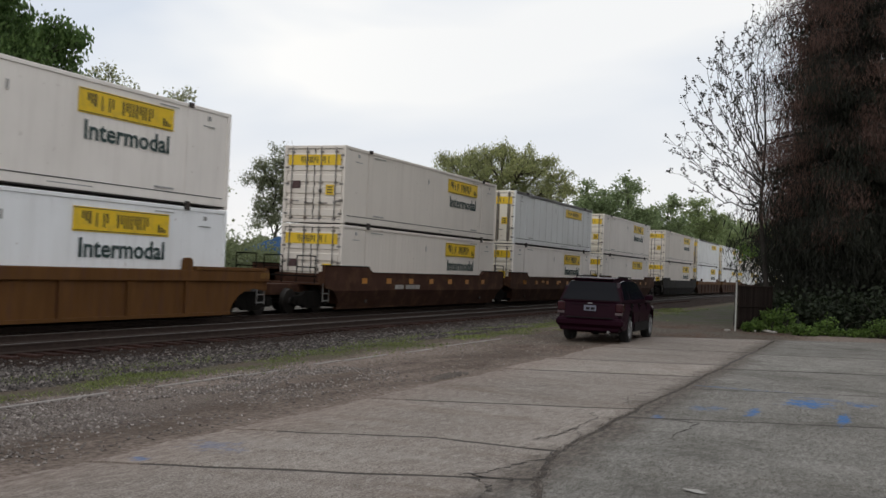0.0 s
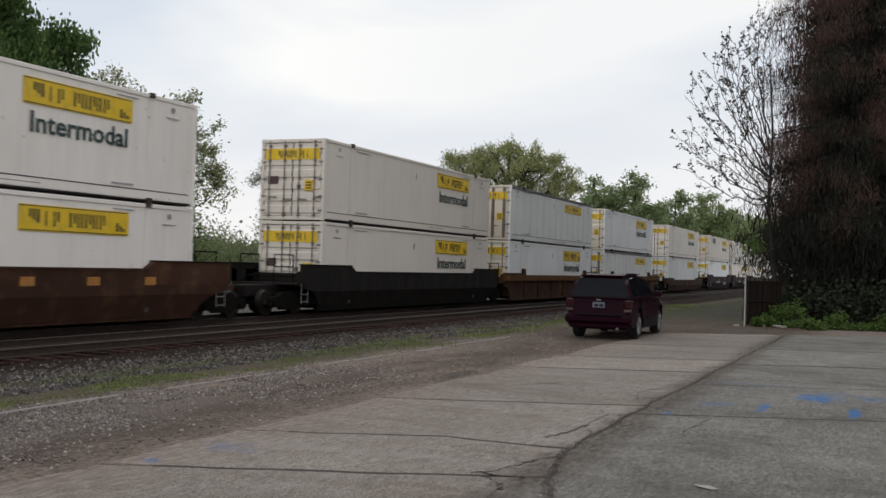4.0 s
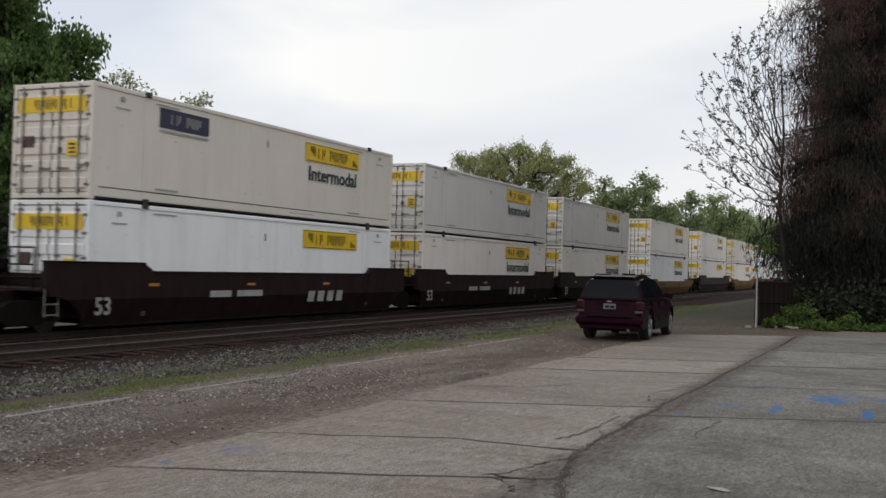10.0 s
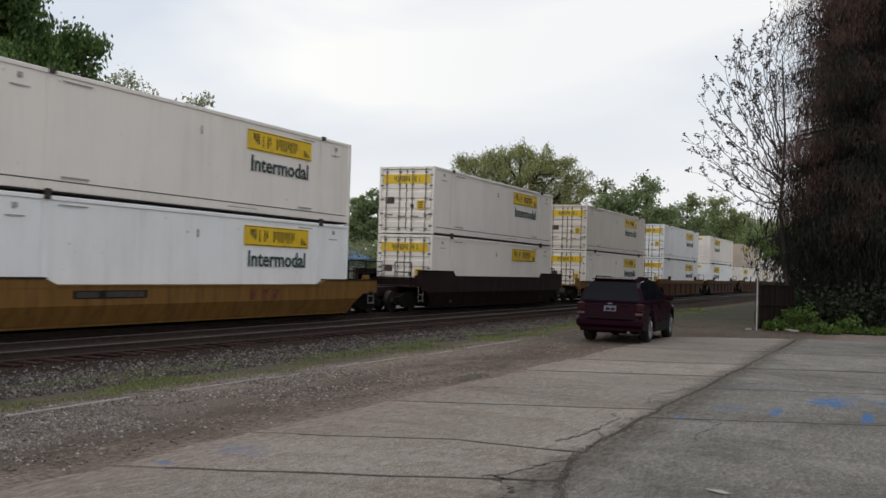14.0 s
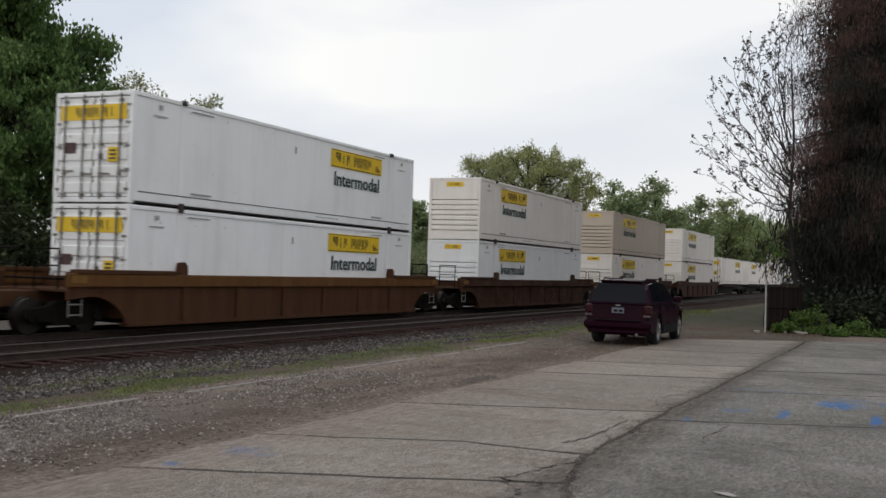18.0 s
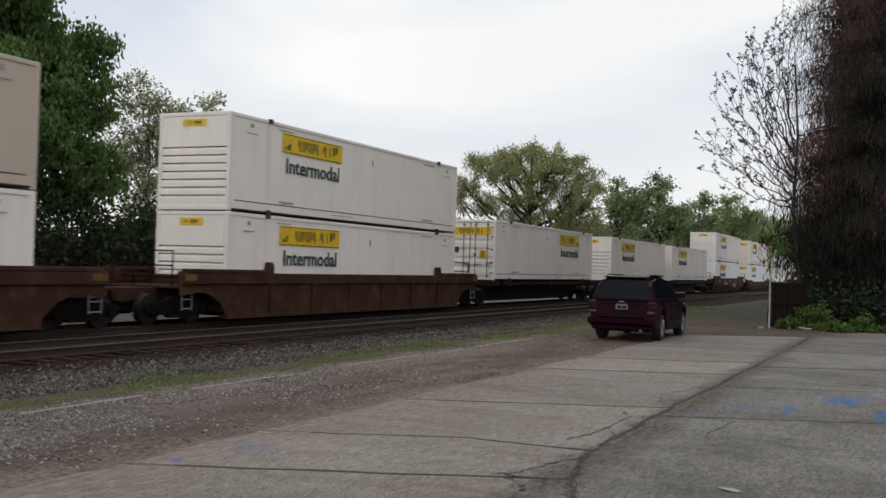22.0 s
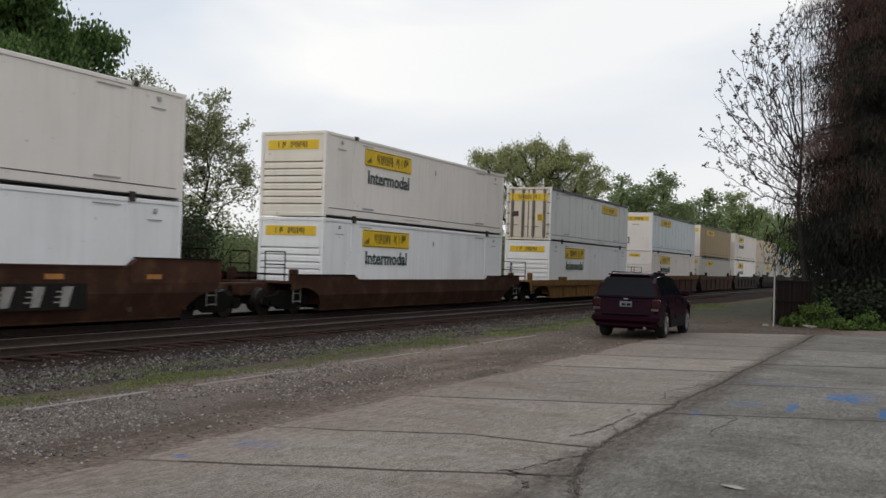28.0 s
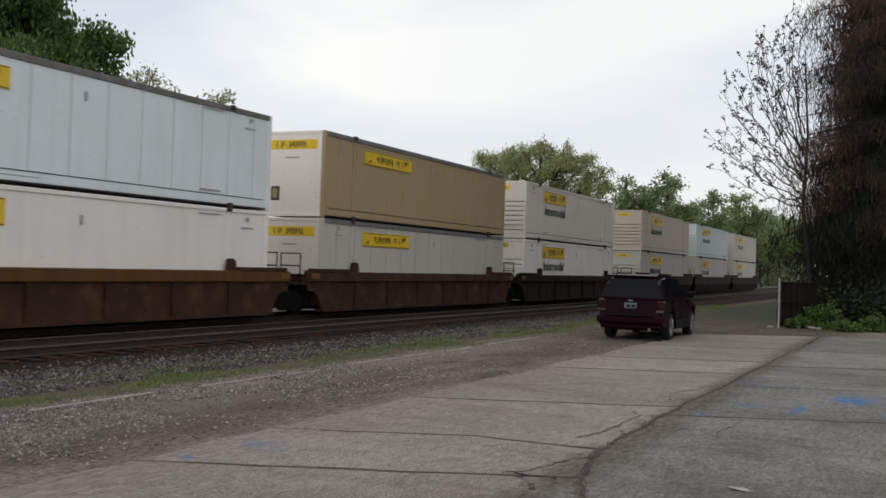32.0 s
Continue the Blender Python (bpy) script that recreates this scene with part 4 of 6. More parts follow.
def add_wheelset(parent, x, y, template):
    """A two-axle truck under a car."""
    if "truck" in template:
        base = template["truck"]
        made = {}
        for o in (base, *base.children_recursive):
            made[o] = o.copy()
            scene.collection.objects.link(made[o])
            made[o].parent = made.get(o.parent, parent)
        made[base].matrix_basis = pose(x, 0, 0)
        return
    base = part("truck", add_box(bmesh.new(), -0.25, 0.25, -1.05, 1.05, 0.4, 0.72, 0.03), TRUCK, parent, "black grimy two-axle truck")
    base.matrix_basis = pose(x, 0, 0)
    for s in (-1, 1):
        bm = bmesh.new()
        add_prism(bm, [(-1.2, 0.36), (-1.05, 0.28), (-0.6, 0.3), (-0.45, 0.2), (0.45, 0.2), (0.6, 0.3), (1.05, 0.28), (1.2, 0.36), (1.15, 0.6), (0.62, 0.66), (0.4, 0.78), (-0.4, 0.78), (-0.62, 0.66), (-1.15, 0.6)], s * 1.0, s * 1.14)
        for ax in (-0.89, 0.89):
            add_tube(bm, (ax, s * 1.1, 0.42), (ax, s * 1.2, 0.42), 0.13, sides=8)
        for k in (-0.25, 0, 0.25):
            add_tube(bm, (k, s * 1.07, 0.28), (k, s * 1.07, 0.56), 0.09, sides=6)
        part("side_frame", bm, TRUCK, base)
    bm = bmesh.new()
    add_tube(bm, (0, -0.69, 0), (0, -0.82, 0), 0.42, 0.42, 20)
    add_tube(bm, (0, -0.66, 0), (0, -0.69, 0), 0.46, 0.46, 20)
    add_tube(bm, (0, -0.82, 0), (0, -0.86, 0), 0.14, 0.12, 10)
    wheel = part("wheel", bm, WHEEL, base, "steel wheel", smooth=False)
    wheel.matrix_basis = pose(-0.89, 0, 0.42)
    for ax in (-0.89, 0.89):
        for s in (0, 180):
            if ax < 0 and s == 0:
                continue
            again(wheel, ax, 0, 0.42, pose(0, 0, 0, 0, 0, s), base)
        part("axle", add_tube(bmesh.new(), (ax, -0.7, 0.42), (ax, 0.7, 0.42), 0.08), WHEEL, base)
    template["truck"] = base


TRUCKS = {}


def joined_end(parent, sign, joint, paint, reach):
    """Sill, platform and fittings from a well's end to its truck. sign -1: low-x end; reach: how far the sides run past the well."""
    x = 0.0 if sign < 0 else CL
    own = joint >= 2.2
    far = x + sign * (3.3 if own else joint)
    a, b = sorted((far, x - sign * 0.2))
    part("draft_sill", add_box(bmesh.new(), a, b, -0.42, 0.42, 0.62, 1.0, 0.02), paint, parent)
    a, b = sorted((x + sign * 0.24, x + sign * (reach - 0.05)))
    part("end_platform", add_box(bmesh.new(), a, b, -1.34, 1.34, 0.99, 1.05, 0.01), paint, parent)
    xe = x + sign * (reach - 0.2)
    for s in (-1, 1):
        a, b = sorted((xe, xe - sign * 0.3))
        part("end_stanchion", add_box(bmesh.new(), a, b, s * 1.1, s * 1.3, 1.04, 1.46, 0.02), paint, parent)
    a, b = sorted((xe - sign * 0.05, xe - sign * 0.3))
    part("crossover_step", add_box(bmesh.new(), a, b, -0.9, 0.9, 1.26, 1.31, 0.01), TRUCK, parent, "dark crossover step of grating")
    xr = x + sign * (reach - 0.06)
    for s in (-1, 1):
        bm = bmesh.new()
        for p, q in (((xr, s * 1.05, 1.04), (xr, s * 1.05, 2.0)), ((xr, s * 1.05, 2.0), (xr, s * 0.3, 2.0)), ((xr, s * 1.05, 1.6), (xr, s * 0.3, 1.6)), ((xr, s * 0.3, 2.0), (xr, s * 0.3, 1.04))):
            add_tube(bm, p, q, 0.022, sides=5)
        part("handrail", bm, TRUCK, parent)
    if not own:
        part("articulation", add_tube(bmesh.new(), (far, 0, 0.6), (far, 0, 1.1), 0.35, sides=12), TRUCK, parent)
        return
    a, b = sorted((far, far + sign * 0.35))
    part("coupler", add_box(bmesh.new(), a, b, -0.14, 0.14, 0.68, 0.94, 0.03), TRUCK, parent)
    for s in (-1, 1):
        for z in (0.45, 0.7):
            a, b = (xr - sign * 0.42, s * 1.4, z), (xr, s * 1.4, z)
            part("ladder_rung", add_tube(bmesh.new(), a, b, 0.018, sides=5), ROD, parent)
        for xx in (xr - sign * 0.42, xr):
            part("ladder_rail", add_tube(bmesh.new(), (xx, s * 1.4, 0.4), (xx, s * 1.4, 1.1), 0.018, sides=5), ROD, parent)
    part("brake_hose", add_tube(add_tube(bmesh.new(), (far, 0.3, 0.75), (far + sign * 0.2, 0.32, 0.4), 0.03, sides=6), (far + sign * 0.2, 0.32, 0.4), (far + sign * 0.4, 0.3, 0.36), 0.03, sides=6), GASKET, parent)


def car_marks(car, x0, marks):
    y = -1.502
    if "squares" in marks:
        for k in range(7):
            part("reflector", box(1.3 + k * 2.1, 1.72 + k * 2.1, y - 0.012, y, 1.06, 1.27), ORANGE_TAPE, car)
    if "name" in marks:
        part("mark_panel", box(x0 - 0.25, x0 + 2.75, y - 0.006, y, 0.46, 1.06), CAR_BLACK, car, "black panel behind the company mark")
        for k in range(3):
            xx = x0 + 0.1 + k * 0.85
            part("white_mark", add_prism(bmesh.new(), [(xx + 0.12, 0.53), (xx + 0.36, 0.53), (xx + 0.52, 0.99), (xx + 0.2, 0.99)], y - 0.012, y - 0.004), WHITE_MARK, car, "white slanted company bar")
            for z in (0.62, 0.74, 0.86):
                part("white_stripe", box(xx - 0.1 + 0.3 * (z - 0.5), xx + 0.08 + 0.3 * (z - 0.5), y - 0.012, y - 0.004, z, z + 0.03), WHITE_MARK, car)
        for k in range(5):
            part("reflector", box(1.2 + k * 3.35, 1.75 + k * 3.35, y - 0.012, y, 1.16, 1.28), ORANGE_TAPE, car)
    if "long" in marks:
        bm = bmesh.new()
        for k in range(4):
            xx = x0 + k * 0.62
            add_prism(bm, [(xx, 0.55), (xx + 0.4, 0.55), (xx + 0.5, 0.9), (xx + 0.1, 0.9)], y - 0.008, y)
        part("white_mark", bm, WHITE_MARK, car, "white slanted company bars")
        bm = bmesh.new()
        add_box(bm, 4.6, 5.6, y - 0.008, y, 0.78, 0.96)
        add_box(bm, 5.9, 7.2, y - 0.008, y, 0.78, 0.96)
        part("number_bars", bm, FADED_INK, car)
        t = lettering("53", 0.42, WHITE_MARK, "lettering", car)
        t.matrix_basis = pose(0.05, y, 0.42)
        for k in range(3):
            part("reflector", box(2.0 + k * 4.4, 2.4 + k * 4.4, y - 0.012, y, 1.1, 1.18), ORANGE_TAPE, car)
    if "graffiti" in marks:
        # four block shapes: uprights with a bar at the foot, middle or head
        for k, (bar, right) in enumerate(((0.56, False), (1.02, True), (0.80, True), (0.56, True))):
            xx = 2.4 + k * 0.84
            bm = add_box(bmesh.new(), xx, xx + 0.17, y - 0.008, y, 0.54, 1.2 - 0.05 * (k % 2))
            add_box(bm, xx + 0.165, xx + 0.47, y - 0.007, y, bar, bar + 0.13)
            if right:
                add_box(bm, xx + 0.465, xx + 0.62, y - 0.008, y, 0.54, 1.16)
            part("graffiti", bm, FADED_SPRAY, car, "faded grey spray-painted block shape")
    if "stencil" in marks:
        n = part("mark_panel", box(2.7, 5.3, y - 0.006, y, 0.80, 1.0), CAR_BLACK, car, "black stencil panel with grey bars")
        for x1, x2 in ((2.8, 3.55), (3.8, 5.2)):
            part("number_bars", box(x1, x2, y - 0.012, y - 0.004, 0.83, 0.97), CASTING, n)
        for k in range(3):
            xx = 9.9 + 0.62 * k
            part("red_mark", add_prism(bmesh.new(), [(xx, 0.67), (xx + 0.2, 0.67), (xx + 0.34, 1.0), (xx + 0.02, 1.0)], y - 0.008, y), RED_MARK, car, "faded red slanted company bar")
    if "number" in marks:
        bm = bmesh.new()
        add_box(bm, 4.2, 5.0, y - 0.008, y, 0.85, 1.02)
        add_box(bm, 5.2, 6.6, y - 0.008, y, 0.85, 1.02)
        part("number_bars", bm, WHITE_MARK, car)


def well_car(u, kind, paint, band, before, after, marks=(), mark_x=9.8, label=""):
    """One well platform. before, after: room to the next truck at the low and the high end; 2.2 m or more means its own truck and coupler."""
    car = thing("well_car", label, "rail car", "cars of the freight train")
    top, low = {"low": (1.06, 0.10), "mid": (1.08, 0.07), "chord": (1.38, 0.07)}.get(kind, (1.43, 0.07))
    top -= RAIL_Z
    low -= RAIL_Z
    r0 = min({"high": 1.5, "mid": 1.9, "low": 3.1}.get(kind, 2.1), before - (0.15 if before >= 2.2 else 0.6))
    r1 = min({"high": 1.5, "mid": 1.9, "low": 3.1}.get(kind, 2.1), after - (0.15 if after >= 2.2 else 0.6))

    def arch(reach, top_z):
        """The underside of a side past the well: rises in a curve over the truck; (distance past the well, height)."""
        n, w, h = 6, min(1.25, reach - 0.1), 0.82 - low
        return [(0.12 + w * (1 - math.cos(0.5 * math.pi * k / n)) ** 0.8, low + 0.07 + h * math.sin(0.5 * math.pi * k / n)) for k in range(n + 1)] + [(reach, top_z - 0.32), (reach, top_z)]

    def side_outline(z1):
        left = [(-d, z) for d, z in arch(r0, z1)]
        right = [(CL + d, z) for d, z in arch(r1, z1)]
        return right + left[::-1]

    for s in (-1, 1):
        o, i = s * 1.5, s * 1.36
        bm = bmesh.new()
        if kind in ("high", "mid"):
            # an upright upper plate, and a lower plate that leans in under it
            knee, lean = (0.80 if kind == "high" else 0.64), 0.42
            upper, lower = [], []
            for reach, x0, d in ((r1, CL, 1), (r0, 0.0, -1)):
                pts = arch(reach, top)
                k = next(j for j, p in enumerate(pts) if p[1] > knee)
                f = (knee - pts[k - 1][1]) / (pts[k][1] - pts[k - 1][1])
                cross = (pts[k - 1][0] + f * (pts[k][0] - pts[k - 1][0]), knee)
                up = [(x0 + d * p, z) for p, z in [cross] + pts[k:]]
                dn = [(x0 + d * p, z) for p, z in pts[:k] + [cross]]
                upper += up if d > 0 else up[::-1]
                lower += dn if d > 0 else dn[::-1]
            part("side_sill", add_prism(bm, upper, o, i), paint, car)
            bm = add_prism(bmesh.new(), lower, o, s * 1.46)
            for v in bm.verts:
                v.co.y -= s * lean * (knee - v.co.z)
            part("lower_plate", bm, paint, car)
            rise = 0.2 if kind == "high" else 0.15
            for x0, x1 in ((-r0 + 0.01, 2.15), (CL - 2.15, CL + r1 - 0.01)):
                slope = [(x0, 1.06), (x0, top + rise), (x1 - 0.3, top + rise), (x1, top + 0.03), (x1, 1.06)] if x0 < 5 else [(x0, 1.06), (x0, top + 0.03), (x0 + 0.3, top + rise), (x1, top + rise), (x1, 1.06)]
                part("raised_end", add_prism(bmesh.new(), slope, s * 1.508, i), paint, car)
                part("end_cap", box(x0, x1 - 0.3, s * 1.54, s * 1.3, top + rise, top + rise + 0.03) if x0 < 5 else box(x0 + 0.3, x1, s * 1.54, s * 1.3, top + rise, top + rise + 0.03), TRUCK, car)
            part("top_flange", box(2.2, CL - 2.2, s * 1.53, s * 1.33, top - 0.03, top + 0.012), paint, car)
            part("bottom_flange", box(-0.1, CL + 0.1, s * (1.5 - lean * (knee - low)), s * 1.08, low, low + 0.07), paint, car)
        else:
            part("side_web", add_prism(bm, side_outline(top - 0.3), s * 1.44, i), paint, car)
            part("top_chord", add_box(bmesh.new(), -r0, CL + r1, s * 1.53, s * 1.33, top - 0.32, top, 0.02), band, car, "top chord in brighter worn paint")
            part("bottom_flange", box(-0.1, CL + 0.1, s * 1.5, s * 1.2, low, low + 0.09), paint, car)
            for k in range(6):
                x = 2.05 + k * 2.41
                part("stiffener", add_prism(bmesh.new(), [(x - 0.06, low + 0.08), (x + 0.06, low + 0.08), (x + 0.06, top - 0.3), (x - 0.06, top - 0.3)], s * 1.515, s * 1.43), paint, car)
            for x in (1.98, CL - 1.98):
                block = [(x - 0.4, top - 0.02), (x + 0.4, top - 0.02), (x + 0.52, top + 0.17), (x - 0.52, top + 0.17)] if kind == "low" else [(x - 0.16, top - 0.02), (x + 0.16, top - 0.02), (x + 0.13, top + 0.26), (x + 0.02, top + 0.34), (x - 0.1, top + 0.32)]
                part("guide_block", add_prism(bmesh.new(), block, s * 1.52, s * 1.34), paint, car)
            if kind != "low":
                for x0, x1 in ((-r0 + 0.2, 1.7), (CL - 1.7, CL + r1 - 0.2)):
                    part("end_ledge", add_box(bmesh.new(), x0, x1, s * 1.55, s * 1.25, top, top + 0.1, 0.01), paint, car)
                for x in (-r0 + 0.25, CL + r1 - 0.25):
                    part("safety_patch", box(x - 0.24, x + 0.24, s * 1.536, s * 1.53, top - 0.22, top - 0.05), CAR_YELLOW, car, "worn yellow paint at the chord's tip")
    wide = 1.05 if kind in ("high", "mid") else 1.4
    bearer = part("cross_bearer", box(-0.25, 0.25, -wide, wide, low + 0.06, STACK_Z - RAIL_Z - 0.006), TRUCK, car)
    bearer.matrix_basis = pose(0.4, 0, 0)
    for x in (3.4, 6.5, CL / 2, 9.7, 12.8, CL - 0.4):
        again(bearer, x)
    for s in (0, 1):
        x = 0.0 if s == 0 else CL
        d = -1 if s == 0 else 1
        part("end_bulkhead", box(min(x + d * 0.12, x + d * 0.2), max(x + d * 0.12, x + d * 0.2), -1.36, 1.36, low + 0.2, top - 0.1), paint, car)
    joined_end(car, -1, before, paint, r0)
    joined_end(car, 1, after, paint, r1)
    add_wheelset(car, -1.75 if before >= 2.2 else -before, 0, TRUCKS)
    if after >= 2.2:
        add_wheelset(car, CL + 1.75, 0, TRUCKS)
    car_marks(car, mark_x, marks)
    MOVERS.append((car, u, TRACK_Y, RAIL_Z, False))


def spine_car(u, before, after, label):
    car = thing("spine_car", label, "rail car", "cars of the freight train")
    deck = FLAT_Z - RAIL_Z
    far0, far1 = -before, CL + after
    bm = bmesh.new()
    add_box(bm, far0 + 0.2, far1 - 0.2, -0.45, 0.45, 0.62, deck - 0.12, 0.02)
    add_box(bm, 1.9, CL - 1.9, -0.42, 0.42, 0.20, 0.64, 0.02)
    part("spine", bm, CAR_BLACK, car, "black box-section spine")
    for x in (0.25, 1.98, 5.2, CL / 2, 10.9, CL - 1.98, CL - 0.25):
        part("side_arm", add_prism(bmesh.new(), [(x - 0.2, deck - 0.25), (x + 0.2, deck - 0.25), (x + 0.2, deck - 0.004), (x - 0.2, deck - 0.004)], -1.4, 1.4), CAR_BROWN, car)
    for s in (-1, 1):
        part("side_rail", box(1.2, CL - 1.2, s * 1.36, s * 1.26, deck - 0.2, deck - 0.06), CAR_BROWN, car, "brown outer rail below the deck")
    part("coupler", add_box(bmesh.new(), far0 - 0.25, far0 + 0.3, -0.14, 0.14, 0.68, 0.94, 0.03), TRUCK, car)
    add_wheelset(car, far0 + 0.1 if before < 2.2 else -1.3, 0, TRUCKS)
    if after >= 2.2:
        add_wheelset(car, CL + 1.3, 0, TRUCKS)
    bm = bmesh.new()
    for k in (-1.2, 1.2):
        add_tube(bm, (-1.0, k, deck - 0.3), (-1.0, k, 0.4), 0.016, sides=5)
    part("ladder", bm, CAR_BROWN, car)
    MOVERS.append((car, u, TRACK_Y, RAIL_Z, False))


WHITE, COOL, GREY, BEIGE, TAN, BLUEISH, OCHRE, BRIGHT, MID_GREY, ICE = (0.90, 0.845, 0.80), (0.83, 0.84, 0.84), (0.73, 0.705, 0.68), (0.76, 0.70, 0.64), (0.58, 0.49, 0.41), (0.62, 0.68, 0.70), (0.40, 0.29, 0.155), (0.92, 0.93, 0.95), (0.54, 0.51, 0.46), (0.81, 0.87, 0.90)
RUSTY, STAINED = (0.76, 0.68, 0.57), (0.86, 0.80, 0.70)
# place along the train, car (kind, paint, chord, marks), upper and lower container (tint and options)
TRAIN = [
    (9.49, ("chord", CAR_ORANGE, CAR_ORANGE, ()), (WHITE, {}), (BRIGHT, {})),
    (32.85, ("high", CAR_RUST, CAR_RUST, ("squares", "number")), (BEIGE, {}), (BEIGE, {})),
    (52.04, ("high", CAR_RUST, CAR_RUST, ("squares", "name")), (COOL, dict(style="rivet", text=False, end_tint=STAINED)), (WHITE, dict(end_tint=STAINED))),
    (71.64, ("high", CAR_RUST, CAR_RUST, ("squares", "graffiti")), (WHITE, dict(end_tint=STAINED)), (WHITE, dict(text=False))),
    (94.97, ("high", CAR_BLACK, CAR_BLACK, ()), (BEIGE, {}), (BEIGE, {})),
    (114.27, ("chord", CAR_RUST, CAR_ORANGE, ()), (COOL, dict(style="rivet", text=False, end_tint=RUSTY)), (BRIGHT, dict(end_tint=STAINED))),
    (133.85, ("chord", CAR_RUST, CAR_ORANGE, ()), (BRIGHT, dict(end_tint=STAINED)), (COOL, dict(style="rivet", text=False))),
    (156.90, ("mid", CAR_RUST, CAR_RUST, ()), (WHITE, {}), (COOL, dict(text=False))),
    (180.28, ("high", CAR_MAROON, CAR_MAROON, ("long",)), (BEIGE, dict(extra=True)), (BRIGHT, dict(text=False))),
    (199.41, ("high", CAR_MAROON, CAR_MAROON, ("long",)), (GREY, {}), (WHITE, {})),
    (218.65, ("high", CAR_MAROON, CAR_MAROON, ("long",)), (GREY, {}), (WHITE, {})),
    (242.07, ("mid", CAR_YELLOW, CAR_YELLOW, ("stencil",)), (WHITE, {}), (BRIGHT, {})),
    (265.40, ("high", CAR_MAROON, CAR_MAROON, ()), (WHITE, {}), (WHITE, dict(text=False))),
    (288.68, ("mid", CAR_YELLOW, CAR_YELLOW, ("stencil",)), (BEIGE, {}), (WHITE, {})),
    (312.05, ("chord", CAR_STREAK, CAR_ORANGE, ()), (BRIGHT, {}), (BRIGHT, {})),
    (335.20, ("chord", CAR_RUST, CAR_RUST, ()), (WHITE, dict(turned=True)), (BRIGHT, dict(turned=True))),
    (358.55, ("chord", CAR_RUST, CAR_RUST, ()), (TAN, dict(turned=True)), (WHITE, dict(turned=True))),
    (381.78, ("chord", CAR_RUST, CAR_RUST, ()), (WHITE, dict(turned=True)), (WHITE, dict(turned=True))),
    (402.56, "spine", (WHITE, {}), None),
    (423.18, "spine", (WHITE, dict(turned=True)), None),
    (441.79, "spine", (WHITE, dict(turned=True)), None),
    (462.58, ("high", CAR_RUST, CAR_RUST, ("name", "number")), (WHITE, dict(turned=True)), (BRIGHT, dict(turned=True))),
    (485.92, ("mid", CAR_RUST, CAR_RUST, ()), (WHITE, dict(turned=True, band=True, end_tint=STAINED)), (BRIGHT, dict(turned=True, band=True))),
    (509.07, ("low", CAR_YELLOW, CAR_YELLOW, ("number",)), (COOL, dict(style="rivet", text=False, end_tint=RUSTY)), (BRIGHT, dict(turned=True, band=True))),
    (532.44, ("chord", CAR_RUST, CAR_ORANGE, ()), (ICE, dict(style="rivet", text=False, front="plain", band=True, turned=True, end_tint=WHITE)), (WHITE, dict(turned=True))),
    (551.63, ("chord", CAR_RUST, CAR_RUST, ()), (OCHRE, dict(style="rivet", text=False, front="plain", band=True, turned=True, end_tint=WHITE)), (MID_GREY, dict(style="rivet", text=False, front="plain", band=True, turned=True, end_tint=BEIGE))),
    (570.59, ("chord", CAR_BROWN, CAR_BROWN, ()), (BEIGE, dict(turned=True)), (WHITE, dict(turned=True))),
    (593.90, ("high", CAR_BROWN, CAR_BROWN, ()), (TAN, dict(turned=True)), (MID_GREY, dict(turned=True))),
    (613.30, ("high", CAR_BROWN, CAR_BROWN, ()), (BLUEISH, dict(turned=True)), (MID_GREY, dict(turned=True))),
    (632.90, ("high", CAR_BROWN, CAR_BROWN, ()), (MID_GREY, dict(turned=True)), (MID_GREY, dict(turned=True))),
]
TINT_WORD = {WHITE: "dirty white", COOL: "cool white", GREY: "weathered grey", BEIGE: "beige grimy", TAN: "dusty tan", BLUEISH: "pale bluish", OCHRE: "ochre brown", BRIGHT: "bright white", MID_GREY: "mid grey", ICE: "pale ice-blue"}
PAINT_WORD = {CAR_BROWN: "oxide brown", CAR_RUST: "rust brown", CAR_MAROON: "dark maroon", CAR_YELLOW: "faded yellow", CAR_ORANGE: "dirty orange", CAR_STREAK: "rust-streaked brown", CAR_BLACK: "grimy black"}


def box_label(tint, opt, where):
    word = TINT_WORD[tint]
    kind = "ribbed steel" if opt.get("style", "plate") == "plate" else "riveted sheet"
    end = ("slatted front" if opt.get("front", "slats") == "slats" else "hatched front") if opt.get("turned") else "lock-rod doors"
    return f"{word} {kind} container with {end}, {where}"


def build_train():
    n = len(TRAIN)
    for i, (u, car, up, down) in enumerate(TRAIN):
        gap0 = u - TRAIN[i - 1][0] - CL if i else 7.2
        gap1 = TRAIN[i + 1][0] - u - CL if i < n - 1 else 7.2
        if car == "spine":
            spine_car(u, 2.3 if gap0 > 4.5 else gap0 / 2, 2.3 if gap1 > 4.5 else gap1 / 2, "black spine car carrying one white container")
            tint, opt = up
            container(u, FLAT_Z, tint, label=box_label(tint, opt, "on a spine car"), **opt)
            continue
        kind, paint, chord, marks = car
        well_car(u, kind, paint, chord, gap0 / 2, gap1 / 2, marks, label=f"{PAINT_WORD[paint]} steel well car carrying stacked containers")
        container(u, STACK_Z, down[0], label=box_label(*down, "in a well car"), **down[1])
        container(u, STACK_Z + CH + 0.02, up[0], label=box_label(*up, "stacked on top"), **up[1])


build_train()


